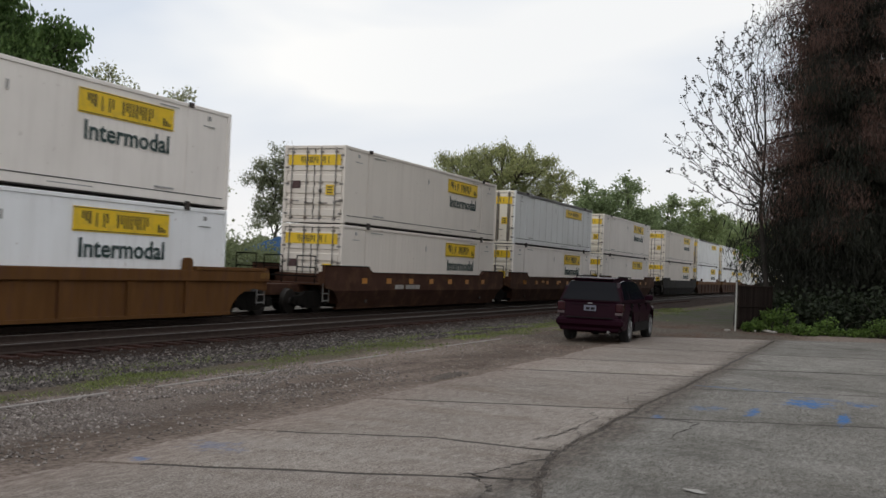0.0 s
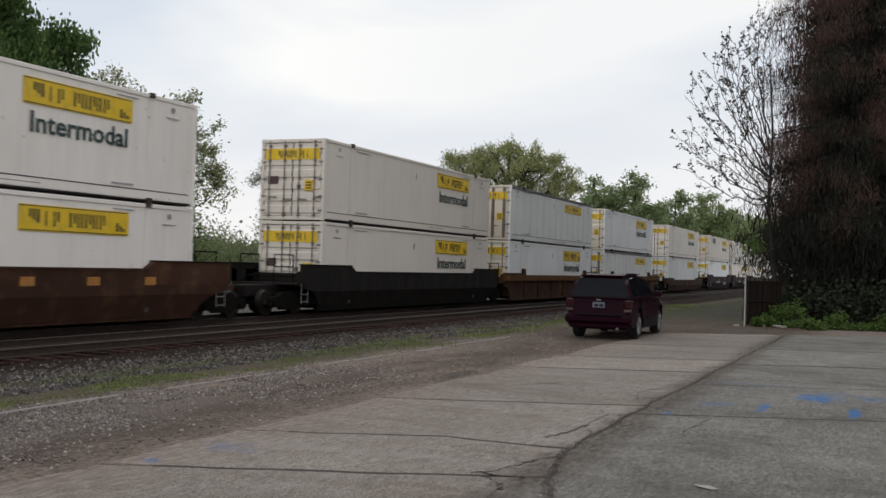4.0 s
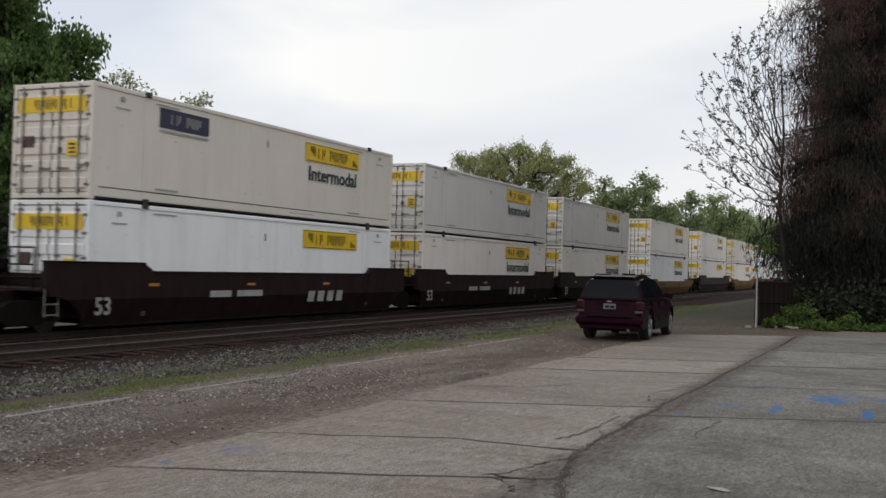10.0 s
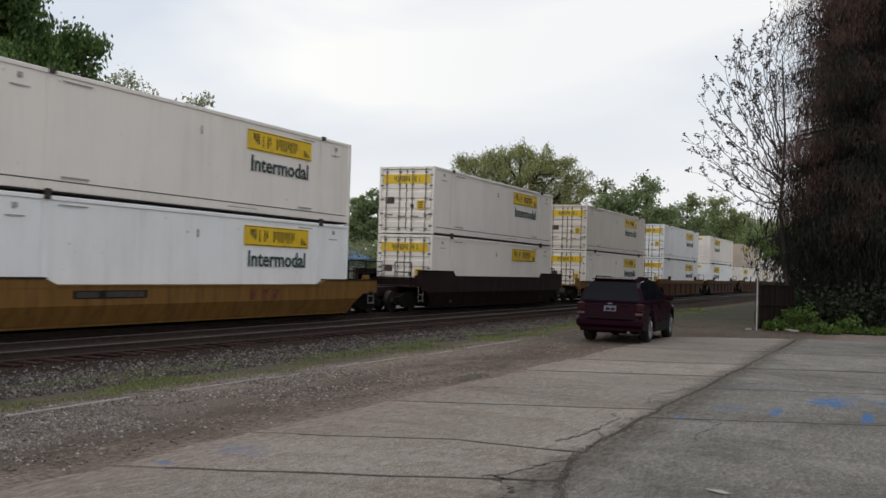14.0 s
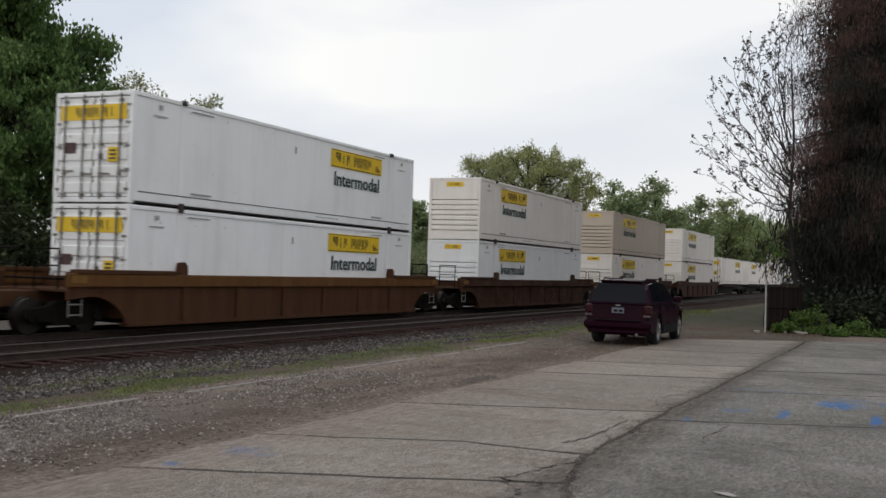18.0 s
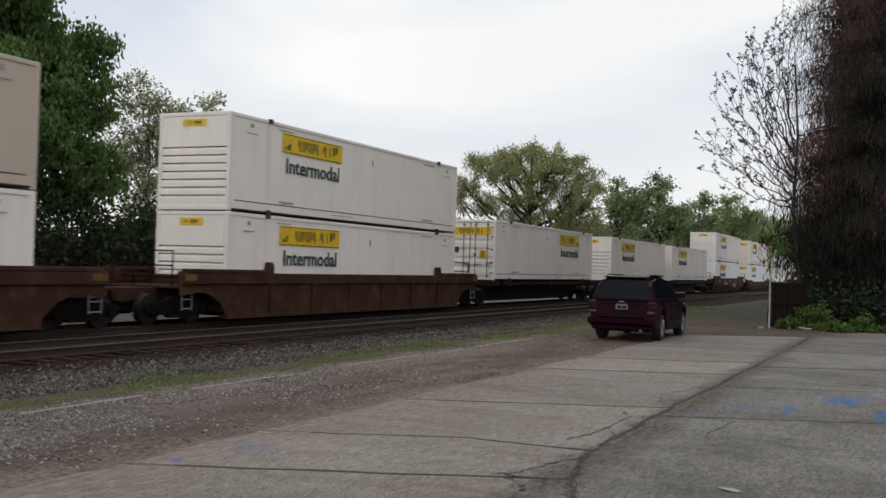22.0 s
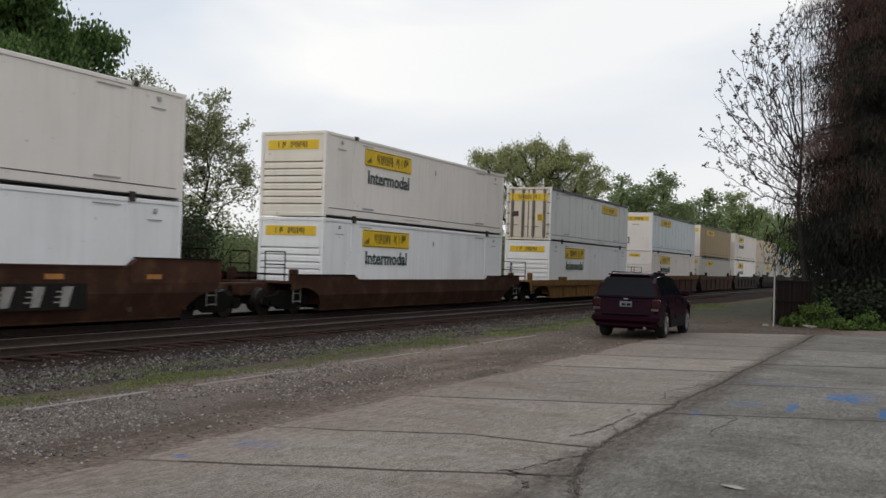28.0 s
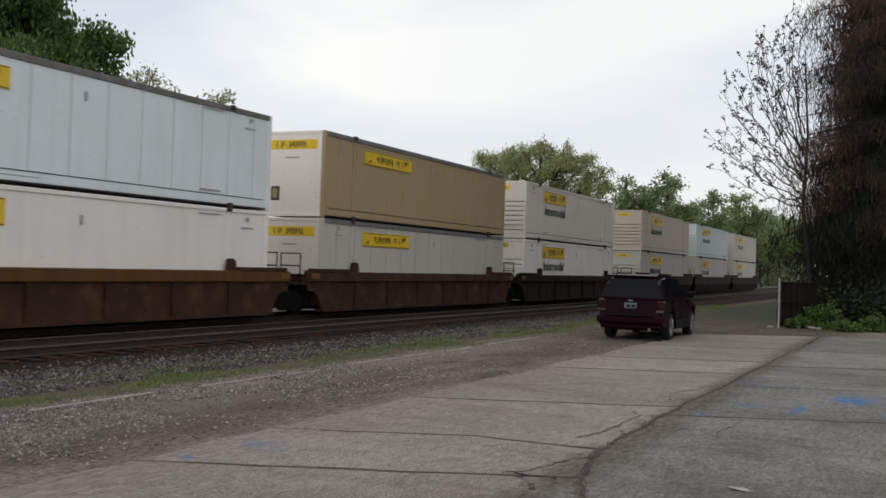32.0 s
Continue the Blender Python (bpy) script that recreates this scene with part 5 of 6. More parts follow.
# ---- trees ----
def grow(rnd, height, spread, levels, fork, lean=0.0, droop=0.0, ratio=0.72, rise=0.0):
    """Limbs of a tree as (from, to, radius, radius, level); scaled to the height and half-width wanted."""
    limbs, tips = [], []

    def limb(p, d, length, r, level):
        steps = 3
        for k in range(steps):
            d = (d + Vector((rnd.gauss(0, 0.12), rnd.gauss(0, 0.12), rnd.gauss(0, 0.08) + (0.06 if level < 2 else 0) - droop * level * 0.12 + rise))).normalized()
            q = p + d * (length / steps)
            r1 = r * 0.84
            limbs.append((p, q, r, r1, level))
            if level >= 1 and k >= 1 and level < levels and rnd.random() < 0.75:
                side(q, d, length * rnd.uniform(0.5, 0.8), r1 * 0.6, level + 1)
            p, r = q, r1
            if level >= levels - 1:
                tips.append((p, d))
        if level < levels:
            for _ in range(fork):
                side(p, d, length * rnd.uniform(ratio - 0.1, ratio + 0.1), r * 0.72, level + 1)

    def side(p, d, length, r, level):
        a = Vector((rnd.gauss(0, 1), rnd.gauss(0, 1), rnd.gauss(0, 0.6)))
        a = (a - d * a.dot(d)).normalized()
        limb(p, (d + a * rnd.uniform(0.45, 0.95)).normalized(), length, r, level)

    limb(Vector((0, 0, 0)), Vector((0, lean, 1)).normalized(), 1.0, 0.06, 0)
    zs = sorted(t[0].z for t in tips)
    rs = sorted(math.hypot(t[0].x, t[0].y) for t in tips)
    kz, kr = height / zs[int(len(zs) * 0.985)], spread / max(0.05, rs[int(len(rs) * 0.93)])
    f = lambda v: Vector((v.x * kr, v.y * kr, v.z * kz))
    kk = (kz + kr) / 2
    return [(f(p), f(q), r0 * kk, r1 * kk, lv) for p, q, r0, r1, lv in limbs], [(f(p), Vector((d.x * kr, d.y * kr, d.z * kz)).normalized()) for p, d in tips]


def tube_mesh(name, limbs, material, parent, least=0.012):
    verts, faces = [], []
    for p, q, r0, r1, lv in limbs:
        sides = 7 if lv == 0 else 5 if lv < 3 else 3
        d = (q - p).normalized()
        a = d.orthogonal().normalized()
        b = d.cross(a)
        base = len(verts)
        for c, r in ((p, r0), (q, r1)):
            r = max(r, least)
            for k in range(sides):
                t = 2 * math.pi * k / sides
                verts.append(c + (a * math.cos(t) + b * math.sin(t)) * r)
        for k in range(sides):
            k2 = (k + 1) % sides
            faces.append((base + k, base + k2, base + sides + k2, base + sides + k))
    return from_lists(name, verts, faces, material, parent)


def leaf_cloud(name, rnd, tips, per_tip, size, scatter, material, parent, hang=0.0, long=1.5, wide=0.42):
    """Small leaf blades, folded along the middle, scattered round the twig ends."""
    r = np.random.RandomState(rnd.randrange(1 << 30))
    n = len(tips) * per_tip
    c = np.repeat(np.array([tuple(p) for p, _ in tips]), per_tip, axis=0) + r.normal(0, 1, (n, 3)) * (scatter, scatter, scatter * 0.8)
    c[:, 2] -= hang * r.random_sample(n)
    s = (size * r.uniform(0.6, 1.35, n))[:, None]
    u = r.normal(0, 1, (n, 3)) * (1, 1, 0.7) - (0, 0, 2.5 if hang else 0)
    u /= np.linalg.norm(u, axis=1)[:, None]
    w = np.cross(u, r.normal(0, 1, (n, 3)))
    w /= np.linalg.norm(w, axis=1)[:, None]
    m = np.cross(u, w)
    quads = np.stack([c - u * s * 0.5 * long, c + w * s * wide + m * s * 0.12, c + u * s * 0.5 * long, c - w * s * wide + m * s * 0.12], 1)
    me = bpy.data.meshes.new(name)
    me.vertices.add(4 * n)
    me.vertices.foreach_set("co", quads.ravel())
    me.loops.add(4 * n)
    me.loops.foreach_set("vertex_index", np.arange(4 * n, dtype=np.int32))
    me.polygons.add(n)
    me.polygons.foreach_set("loop_start", np.arange(0, 4 * n, 4, dtype=np.int32))
    me.update(calc_edges=True)
    me.materials.append(material)
    ob = new(name, me)
    ob.parent = parent
    return ob


def tree(seed, x, y, height, spread, leaf, label, levels=5, fork=2, per_tip=8, size=0.3, scatter=0.45, droop=0.0, hang=0.0, bark=BARK, z=-0.4, lean=0.0, name="tree", long=1.5, ratio=0.72, least=0.012, rise=0.0):
    rnd = random.Random(seed)
    t = thing(name, label, "tree")
    t.matrix_basis = pose(x, y, z)
    limbs, tips = grow(rnd, height, spread, levels, fork, droop=droop, lean=lean, ratio=ratio, rise=rise)
    tube_mesh("trunk", limbs, bark, t, least)
    leaf_cloud("crown", rnd, tips, per_tip, size, scatter, leaf, t, hang, long)
    return t


def shrub_row(name, seed, spots, leaf, label, category="shrub", size=0.22, per=260):
    """Low bushes: a few stems each with leaf sprays, one thing each."""
    rnd = random.Random(seed)
    for x, y, z, w, h in spots:
        t = thing(name, label, category, "bushes")
        t.matrix_basis = pose(x, y, z)
        limbs, tips = [], []
        for _ in range(9):
            a, q = rnd.uniform(0, 6.283), rnd.uniform(0.2, 1)
            p = Vector((0.1 * math.cos(a), 0.1 * math.sin(a), 0))
            e = Vector((w * q * math.cos(a), w * q * math.sin(a), h * rnd.uniform(0.55, 1.0) * (1.15 - 0.5 * q)))
            m = (p + e) / 2 + Vector((0, 0, h * 0.12))
            limbs += [(p, m, 0.05, 0.035, 2), (m, e, 0.035, 0.015, 3)]
            tips += [(p.lerp(m, k), (e - p)) for k in (0.6, 1.0)] + [(m.lerp(e, k), (e - p)) for k in (0.35, 0.7, 1.0)]
        tagged(tube_mesh("stalk", limbs, BARK_DARK, t), kind="stuff")
        leaf_cloud("foliage", rnd, tips, per // len(tips) + 1, size, min(w, h) * 0.28, leaf, t)


def conifer(seed, x, y, height, radius, label, sparse=1.0):
    """Tall old conifer with tiers of sagging boughs, russet needles hanging in curtains, and near-black green inside
    and low down, where shade is put into the colour.
    """
    rnd = random.Random(seed)
    t = thing("conifer_tree", label, "tree")
    t.matrix_basis = pose(x, y, -0.1)
    limbs, brown, green = [], [], []
    p = Vector((0, 0, 0))
    for k in range(10):
        q = Vector((rnd.gauss(0, 0.05), rnd.gauss(0, 0.05), height * (k + 1) / 10))
        limbs.append((p, q, 0.34 * (1 - k / 10.5), 0.34 * (1 - (k + 1) / 10.5), 0))
        p = q
    z = 0.9
    while z < height - 0.3:
        rr = radius * min(1.0, (height - z) / (height * 0.62)) ** 0.8 * (0.58 + 0.42 * min(1, z / 3.6))
        # fewer russet boughs low down, so the dark needles paint the shade there
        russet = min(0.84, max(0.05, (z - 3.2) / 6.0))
        for _ in range(6 if sparse < 1 else 19 if z < 8 else 15 if z < 14.5 else 7):
            a = rnd.uniform(0, 6.283)
            ln = rr * rnd.uniform(0.66, 1.08)
            c = Vector((0, 0, z + rnd.gauss(0, 0.16)))
            d = Vector((math.cos(a), math.sin(a), 0.16))
            r = 0.06
            dead = rnd.random() < russet
            for k in range(5):
                e = c + d * (ln / 5)
                limbs.append((c, e, r, r * 0.8, 3))
                d = (d + Vector((rnd.gauss(0, 0.1), rnd.gauss(0, 0.1), -0.12 + (0.1 if k > 2 else 0)))).normalized()
                c, r = e, r * 0.78
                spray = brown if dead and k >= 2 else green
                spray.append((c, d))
                if k >= 1:
                    for side in (-1, 1):
                        sd = (Vector((-d.y, d.x, 0)) * side + d * 0.6).normalized()
                        spray.append((c + sd * rnd.uniform(0.25, 0.75) - Vector((0, 0, rnd.uniform(0, 0.2))), d))
        z += 0.72
    tube_mesh("trunk", limbs, BARK_DARK, t)
    leaf_cloud("russet_needles", rnd, brown, int(38 * sparse), 0.052 / sparse ** 0.5, 0.19, NEEDLE_BROWN, t, hang=0.55, long=4.6, wide=0.18)
    leaf_cloud("green_needles", rnd, green, int(30 * sparse), 0.085 / sparse ** 0.5, 0.32, NEEDLE_SHADED, t, hang=0.3, long=3.6, wide=0.2)
    return t


def at(direction, distance):
    """A place seen in a direction (x per y) at a distance from the viewer."""
    k = distance / math.hypot(*direction)
    return direction[0] * k, direction[1] * k


def bare_tree(seed, deg, distance, fork_z):
    """Long upswept limbs fanning to the viewer's left, shaped to fit the camera's view, with short twigs and opening
    buds.
    """
    rnd = random.Random(seed)
    t = thing("bare_tree", "bare tree with upswept twigs and dark opening buds", "tree")
    t.matrix_basis = pose(*bearing(deg, distance), -0.05, 0, 0, -deg)
    limbs, buds = [], []
    stem = [Vector((0.5, 0, 0)), Vector((0.25, 0, fork_z * 0.5)), Vector((0, 0, fork_z)), Vector((0.1, 0, fork_z + 3.0)), Vector((-0.1, 0, fork_z + 6.4))]
    for k in range(4):
        limbs.append((stem[k], stem[k + 1], 0.13 - 0.028 * k, 0.102 - 0.028 * k, 0))

    def shoot(p, d, length, r, level, lift):
        steps = 4
        for k in range(steps):
            d = (d + Vector((rnd.gauss(0, 0.10), rnd.gauss(0, 0.10), lift + rnd.gauss(0, 0.05)))).normalized()
            q = p + d * (length / steps)
            limbs.append((p, q, r, r * 0.85, 4))
            p, r = q, r * 0.85
            if level == 1 and k in (1, 2) and rnd.random() < 0.6:
                a = Vector((rnd.gauss(0, 1), rnd.gauss(0, 1), rnd.gauss(0.3, 0.6))).normalized()
                shoot(p, (d + a * 0.7).normalized(), length * rnd.uniform(0.3, 0.5), r * 0.7, 2, lift)
            if k >= 2 or rnd.random() < 0.35:
                buds.append((p, d))

    n = 18
    for k in range(n):
        u = k / (n - 1)
        a = radians(92 * u + rnd.uniform(-4, 4))
        tip = Vector((-3.3 * math.cos(a) * rnd.uniform(0.85, 1.03) - 0.2, rnd.gauss(0, 0.9), 6.6 + 5.6 * math.sin(a) * rnd.uniform(0.88, 1.02)))
        start = Vector((0, 0, fork_z + 3.6 * u * rnd.uniform(0.5, 1)))
        bend = start.lerp(tip, 0.5) + Vector((-0.35 * math.sin(a) - 0.1, 0, -0.25 * math.cos(a) - 0.15))
        p, r = start, 0.034
        for m in range(1, 13):
            f = m / 12
            q = start * (1 - f) ** 2 + bend * 2 * f * (1 - f) + tip * f * f + Vector((rnd.gauss(0, 0.05), rnd.gauss(0, 0.05), rnd.gauss(0, 0.05)))
            limbs.append((p, q, r, r * 0.9, 2))
            d = (q - p).normalized()
            p, r = q, r * 0.9
            if m >= 4:
                for _ in range(1 if rnd.random() < 0.75 else 2):
                    w = Vector((rnd.gauss(0, 1), rnd.gauss(0, 1), rnd.gauss(0.25, 0.7)))
                    w = (w - d * w.dot(d)).normalized()
                    shoot(p, (d + w * rnd.uniform(0.5, 1.0)).normalized(), rnd.uniform(0.35, 1.0), r * 0.55, 1, 0.07)
        buds.append((p, d))
    tube_mesh("trunk", limbs, BARK_DARK, t, 0.008)
    leaf_cloud("crown", rnd, buds, 2, 0.086, 0.04, LEAF_BUDTIP, t, long=1.3)


def lobed_tree(seed, deg, distance, lobes, leaf, label, name="tree", clusters=14, twigs=5, per=5, size=0.2, scatter=0.18, spray=0.7, stout=0.05, bark=BARK, rise=0.3, hang=0.0, long=1.5, z=-0.4, even=1.0):
    """A tree whose limbs lead to separate boughs (x, y, z, half-width, half-height), each of leafy sprays with gaps between."""
    rnd = random.Random(seed)
    t = thing(name, label, "tree")
    t.matrix_basis = pose(*bearing(deg, distance), z, 0, 0, -deg)
    limbs, tips = [], []

    def bough(p, q, r0, r1, level, sag, steps=4):
        m = p.lerp(q, 0.5) + Vector((0, 0, -sag * (q - p).length))
        a, ra = p, r0
        for k in range(1, steps + 1):
            f = k / steps
            b = p * (1 - f) ** 2 + m * 2 * f * (1 - f) + q * f * f
            if k < steps:
                b += Vector((rnd.gauss(0, 1), rnd.gauss(0, 1), rnd.gauss(0, 1))) * 0.03 * (q - p).length
            rb = r0 + (r1 - r0) * f
            limbs.append((a, b, ra, rb, level))
            a, ra = b, rb

    top = max(l[2] for l in lobes)
    low = min(l[2] - l[4] for l in lobes)
    thick = stout * top / 2
    lead = Vector((0, 0, top * 0.8))
    bough(Vector((0, 0, 0)), lead, thick, thick * 0.3, 0, 0.0, 6)
    for x, y, zc, rx, rz in lobes:
        c = Vector((x, y, zc))
        f = min(0.95, max(0.25, (zc - 0.9 * math.hypot(x, y) - 0.8 * rz) / (top * 0.8)))
        bough(lead * f, c, thick * 0.42, thick * 0.14, 1, 0.06, 5)
        for _ in range(max(3, int(clusters * (rx * rx * rz) ** 0.5 / 2.2))):
            v = Vector((rnd.gauss(0, 1), rnd.gauss(0, 1), rnd.gauss(0, 1))).normalized() * rnd.random() ** (0.36 * even)
            e = c + Vector((v.x * rx, v.y * rx, v.z * rz))
            bough(c.lerp(lead * f, rnd.uniform(0, 0.35)), e, thick * 0.12, thick * 0.05, 3, 0.05, 3)
            for _ in range(twigs):
                w = (v + Vector((rnd.gauss(0, 0.7), rnd.gauss(0, 0.7), rnd.gauss(rise, 0.6)))).normalized() * spray * rnd.uniform(0.5, 1.25)
                limbs.append((e, e + w, thick * 0.04, 0.006, 4))
                tips += [(e + w * k, w) for k in (0.35, 0.7, 1.0)]
    tube_mesh("trunk", limbs, bark, t, 0.010)
    leaf_cloud("crown", rnd, tips, per, size, scatter, leaf, t, hang, long)
    return t


def boughs(rnd, height, width, n=7):
    """Boughs for a plain rounded crown."""
    out = [(0, 0, height - 0.22 * width - 0.5, 0.45 * width, 0.28 * width)]
    for k in range(n):
        a = k * 2.4 + rnd.uniform(-0.4, 0.4)
        q = rnd.uniform(0.45, 0.8)
        out.append((width * q * math.cos(a), width * q * math.sin(a), height * rnd.uniform(0.45, 0.9 - 0.18 * q), width * rnd.uniform(0.32, 0.46), height * rnd.uniform(0.10, 0.15)))
    return out


def bearing(deg, distance):
    """A place at a bearing, in degrees from +y towards +x."""
    return distance * math.sin(radians(deg)), distance * math.cos(radians(deg))


def build_trees():
    lobed_tree(11, 42.6, 48, [(-0.6, 0, 12.7, 2.4, 2.2), (-2.6, 0, 11.0, 2.8, 2.6), (1.9, -0.5, 10.5, 2.0, 1.3), (2.3, 0, 8.3, 1.6, 1.6), (-0.5, -1.5, 8.0, 2.8, 2.4), (2.2, 0.5, 5.6, 2.2, 1.6), (-2.0, -0.5, 5.0, 2.8, 2.4), (-1.4, 0, 14.9, 2.0, 1.4), (0.5, 1.0, 10.5, 2.4, 2.0)],
               LEAF_DARK, "large dense dark green maple tree behind the line", "maple_tree", clusters=42, twigs=6, per=9, size=0.14, scatter=0.18, spray=0.8, hang=0.12)
    lobed_tree(12, 38.2, 52, boughs(random.Random(3), 17.0, 5.4, 9), LEAF_DARK, "dark green leafy tree beside the maple", "maple_tree", clusters=20, twigs=5, per=4, size=0.24, scatter=0.25, spray=0.8)
    lobed_tree(60, 49.2, 64, [(-0.6, 0, 11.6, 1.1, 1.1), (0.5, 0, 10.8, 1.2, 1.1), (-1.0, 0, 9.6, 1.5, 1.3), (0.9, 0, 9.0, 1.3, 1.4), (-0.4, 0, 7.6, 1.9, 1.5), (0.5, 0, 5.4, 1.9, 1.5), (-1.8, 0.5, 8.4, 1.0, 1.2)], LEAF_BUD, "slender tree with olive spring buds and open twigs", "budding_tree", clusters=20, twigs=6, per=5, size=0.135, scatter=0.22, spray=0.95, stout=0.028, rise=0.7)
    lobed_tree(61, 51.9, 64, [(0.2, 0, 10.9, 0.8, 1.0), (-0.7, 0, 10.1, 1.0, 1.1), (1.0, 0, 9.7, 1.2, 1.1), (-0.9, 0, 8.7, 1.2, 1.3), (0.4, 0, 8.2, 1.7, 1.4), (1.9, 0, 7.6, 1.1, 1.0), (2.5, 0, 6.5, 0.9, 0.8), (0.3, 0, 5.6, 1.9, 1.5)], LEAF_BUD, "slender tree with olive spring buds and open twigs", "budding_tree", clusters=20, twigs=6, per=5, size=0.135, scatter=0.22, spray=0.95, stout=0.028, rise=0.7)
    lobed_tree(15, 57.7, 115, [(-0.1, 0, 13.0, 0.8, 1.3), (-1.4, 0, 12.2, 0.8, 1.2), (1.2, 0, 12.2, 0.8, 1.3), (0.2, 0, 10.6, 1.5, 1.4), (-1.9, 0, 10.2, 1.1, 1.1), (2.0, 0, 9.9, 1.1, 1.2), (3.1, 0, 8.6, 1.2, 0.9), (0.6, 0, 8.2, 1.9, 1.5), (2.6, 0, 7.0, 1.7, 1.3), (-0.8, 0, 6.8, 1.7, 1.4)], LEAF_GREY, "grey-green tree of many upswept stems coming into leaf", "young_tree", clusters=19, twigs=6, per=9, size=0.15, scatter=0.24, spray=1.2, stout=0.035, rise=1.2)
    lobed_tree(16, 62.5, 150, [(-3.4, 0, 10.0, 1.8, 1.4), (-1.2, 0, 11.4, 1.5, 1.6), (0.9, 0, 10.6, 1.4, 1.4), (3.5, 0, 10.3, 2.0, 1.4), (5.2, 0, 9.6, 1.1, 1.0), (0, 0, 7.8, 4.0, 1.8), (3.5, 0, 7.5, 2.6, 1.6), (-3.5, 0, 7.5, 2.4, 1.6)], LEAF_GREEN, "low round green tree in the distance", "round_tree", clusters=22, twigs=5, per=6, size=0.3, scatter=0.3, spray=0.7)
    lobed_tree(17, 70.2, 117, [(-7.6, 0, 11.7, 1.5, 1.0), (-5.6, 0, 13.8, 2.0, 1.2), (-3.6, 0, 14.6, 1.6, 1.0), (-1.6, 0, 15.0, 1.5, 1.1), (0.2, 1, 15.5, 1.8, 0.9), (2.6, 0, 15.0, 2.0, 1.1), (4.8, 0, 13.9, 1.9, 1.1), (6.6, 0, 12.5, 1.5, 1.0), (7.6, 0, 11.2, 0.9, 0.8), (-3.2, -3, 13.0, 2.0, 1.2), (2.2, -3, 13.2, 2.3, 1.2), (0, 3.5, 13.4, 2.6, 1.3), (-7.9, 0, 9.6, 1.0, 0.8),
                              (4.6, -2, 11.0, 2.2, 1.4), (0.8, -1, 11.0, 2.2, 1.6), (6.3, 1, 9.4, 1.8, 1.6), (-5.2, 2, 9.8, 1.8, 1.1), (-2.6, -1, 10.2, 1.6, 1.2), (2.8, 0, 8.6, 2.6, 1.6), (-1.0, 1, 8.0, 2.6, 1.4), (5.5, 0, 7.0, 2.4, 1.6)],
               LEAF_WILLOW, "broad willow tree with drooping yellow-green foliage", "willow_tree", clusters=24, twigs=6, per=5, size=0.13, scatter=0.26, spray=0.8, stout=0.06, hang=0.5, long=2.0, rise=0.15)
    rnd = random.Random(31)
    for k, (deg, dist, h, w, leaf) in enumerate(((75.0, 150, 16.4, 1.8, LEAF_GREEN), (77.2, 152, 16.0, 4.3, LEAF_GREEN), (79.4, 165, 14.6, 3.2, LEAF_GREEN), (81.0, 175, 15.0, 4.4, LEAF_PALE), (83.0, 190, 11.6, 5.5, LEAF_PALE),
                                                 (84.6, 200, 10.6, 6.0, LEAF_GREEN), (73.6, 165, 10.0, 5.0, LEAF_GREEN), (66.5, 170, 9.6, 5.0, LEAF_GREEN), (82.6, 232, 15.5, 7.0, LEAF_GREEN), (83.7, 262, 17.0, 7.0, LEAF_PALE), (84.7, 305, 19.0, 8.0, LEAF_GREEN), (85.3, 350, 18, 8.0, LEAF_GREEN), (64.5, 165, 8.5, 5.0, LEAF_GREEN), (76.0, 165, 10.5, 5.0, LEAF_GREEN), (78.6, 170, 10.5, 5.0, LEAF_GREEN), (80.2, 185, 11.0, 5.0, LEAF_GREEN))):
        x, y = bearing(deg, dist)
        if y < 27:
            deg = 90 - math.degrees(math.atan2(27, x))
        lobed_tree(30 + k, deg, dist, boughs(rnd, h, w, 9), leaf, "distant spring-green tree, paled to look hazy" if leaf is LEAF_GREEN else "distant tree in pale spring leaf", "distant_tree", clusters=15, twigs=5, per=4, size=0.30, scatter=0.36, spray=1.1, rise=0.6)
    # undergrowth between and below the trees behind the line
    rnd = random.Random(8)
    spots = []
    for k in range(34):
        f = k / 33
        dist = 42 + 78 * f + rnd.uniform(-3, 3)
        x, y = bearing(40 + 34 * f, dist)
        spots.append((x, max(y, 27), -0.5, 2.4 + 1.4 * f, rnd.uniform(3.0, 4.6) + 0.6 * f))
    shrub_row("hedge_bush", 21, spots[9:], LEAF_OLIVE, "wild green undergrowth behind the tracks", size=0.16, per=2200)
    spots = [(*bearing(38.5 + 0.8 * k + rnd.uniform(-0.2, 0.2), 43 + 4.5 * (k % 3) + 0.5 * k), -0.5, rnd.uniform(1.8, 2.4), rnd.uniform(4.4, 6.2) - 0.06 * k) for k in range(17)]
    shrub_row("hedge_bush", 26, spots, LEAF_THICKET_SHADED, "dense thicket, maple shade put into its leaf colour", size=0.15, per=3200)
    spots = [(*bearing(d, r), -0.5, w, h) for d, r, w, h in ((50.6, 62, 2.2, 6.2), (52.6, 62, 2.4, 5.4), (48.8, 60, 2.2, 7.2))]
    shrub_row("hedge_bush", 22, spots, LEAF_PALE, "pale green leafy bush behind the tracks", size=0.13, per=2400)
    spots = [(*bearing(d, r), -0.5, w, h) for d, r, w, h in ((66.6, 118, 3.0, 6.0), (68.4, 116, 3.2, 6.4), (70.6, 114, 3.4, 7.4), (72.2, 116, 3.2, 8.2), (73.6, 119, 3.0, 8.4), (75.2, 128, 3.4, 7.6), (77.4, 130, 3.6, 7.2), (79.6, 138, 3.8, 6.6))]
    shrub_row("hedge_bush", 25, spots, LEAF_OLIVE, "tall olive-green thicket below the willow", size=0.26, per=2600)
    far_belt(rnd)
    # beside the lot
    conifer(41, 45.5, 0.9, 26.0, 4.35, "tall dying conifer with russet drooping needles and dark boughs")
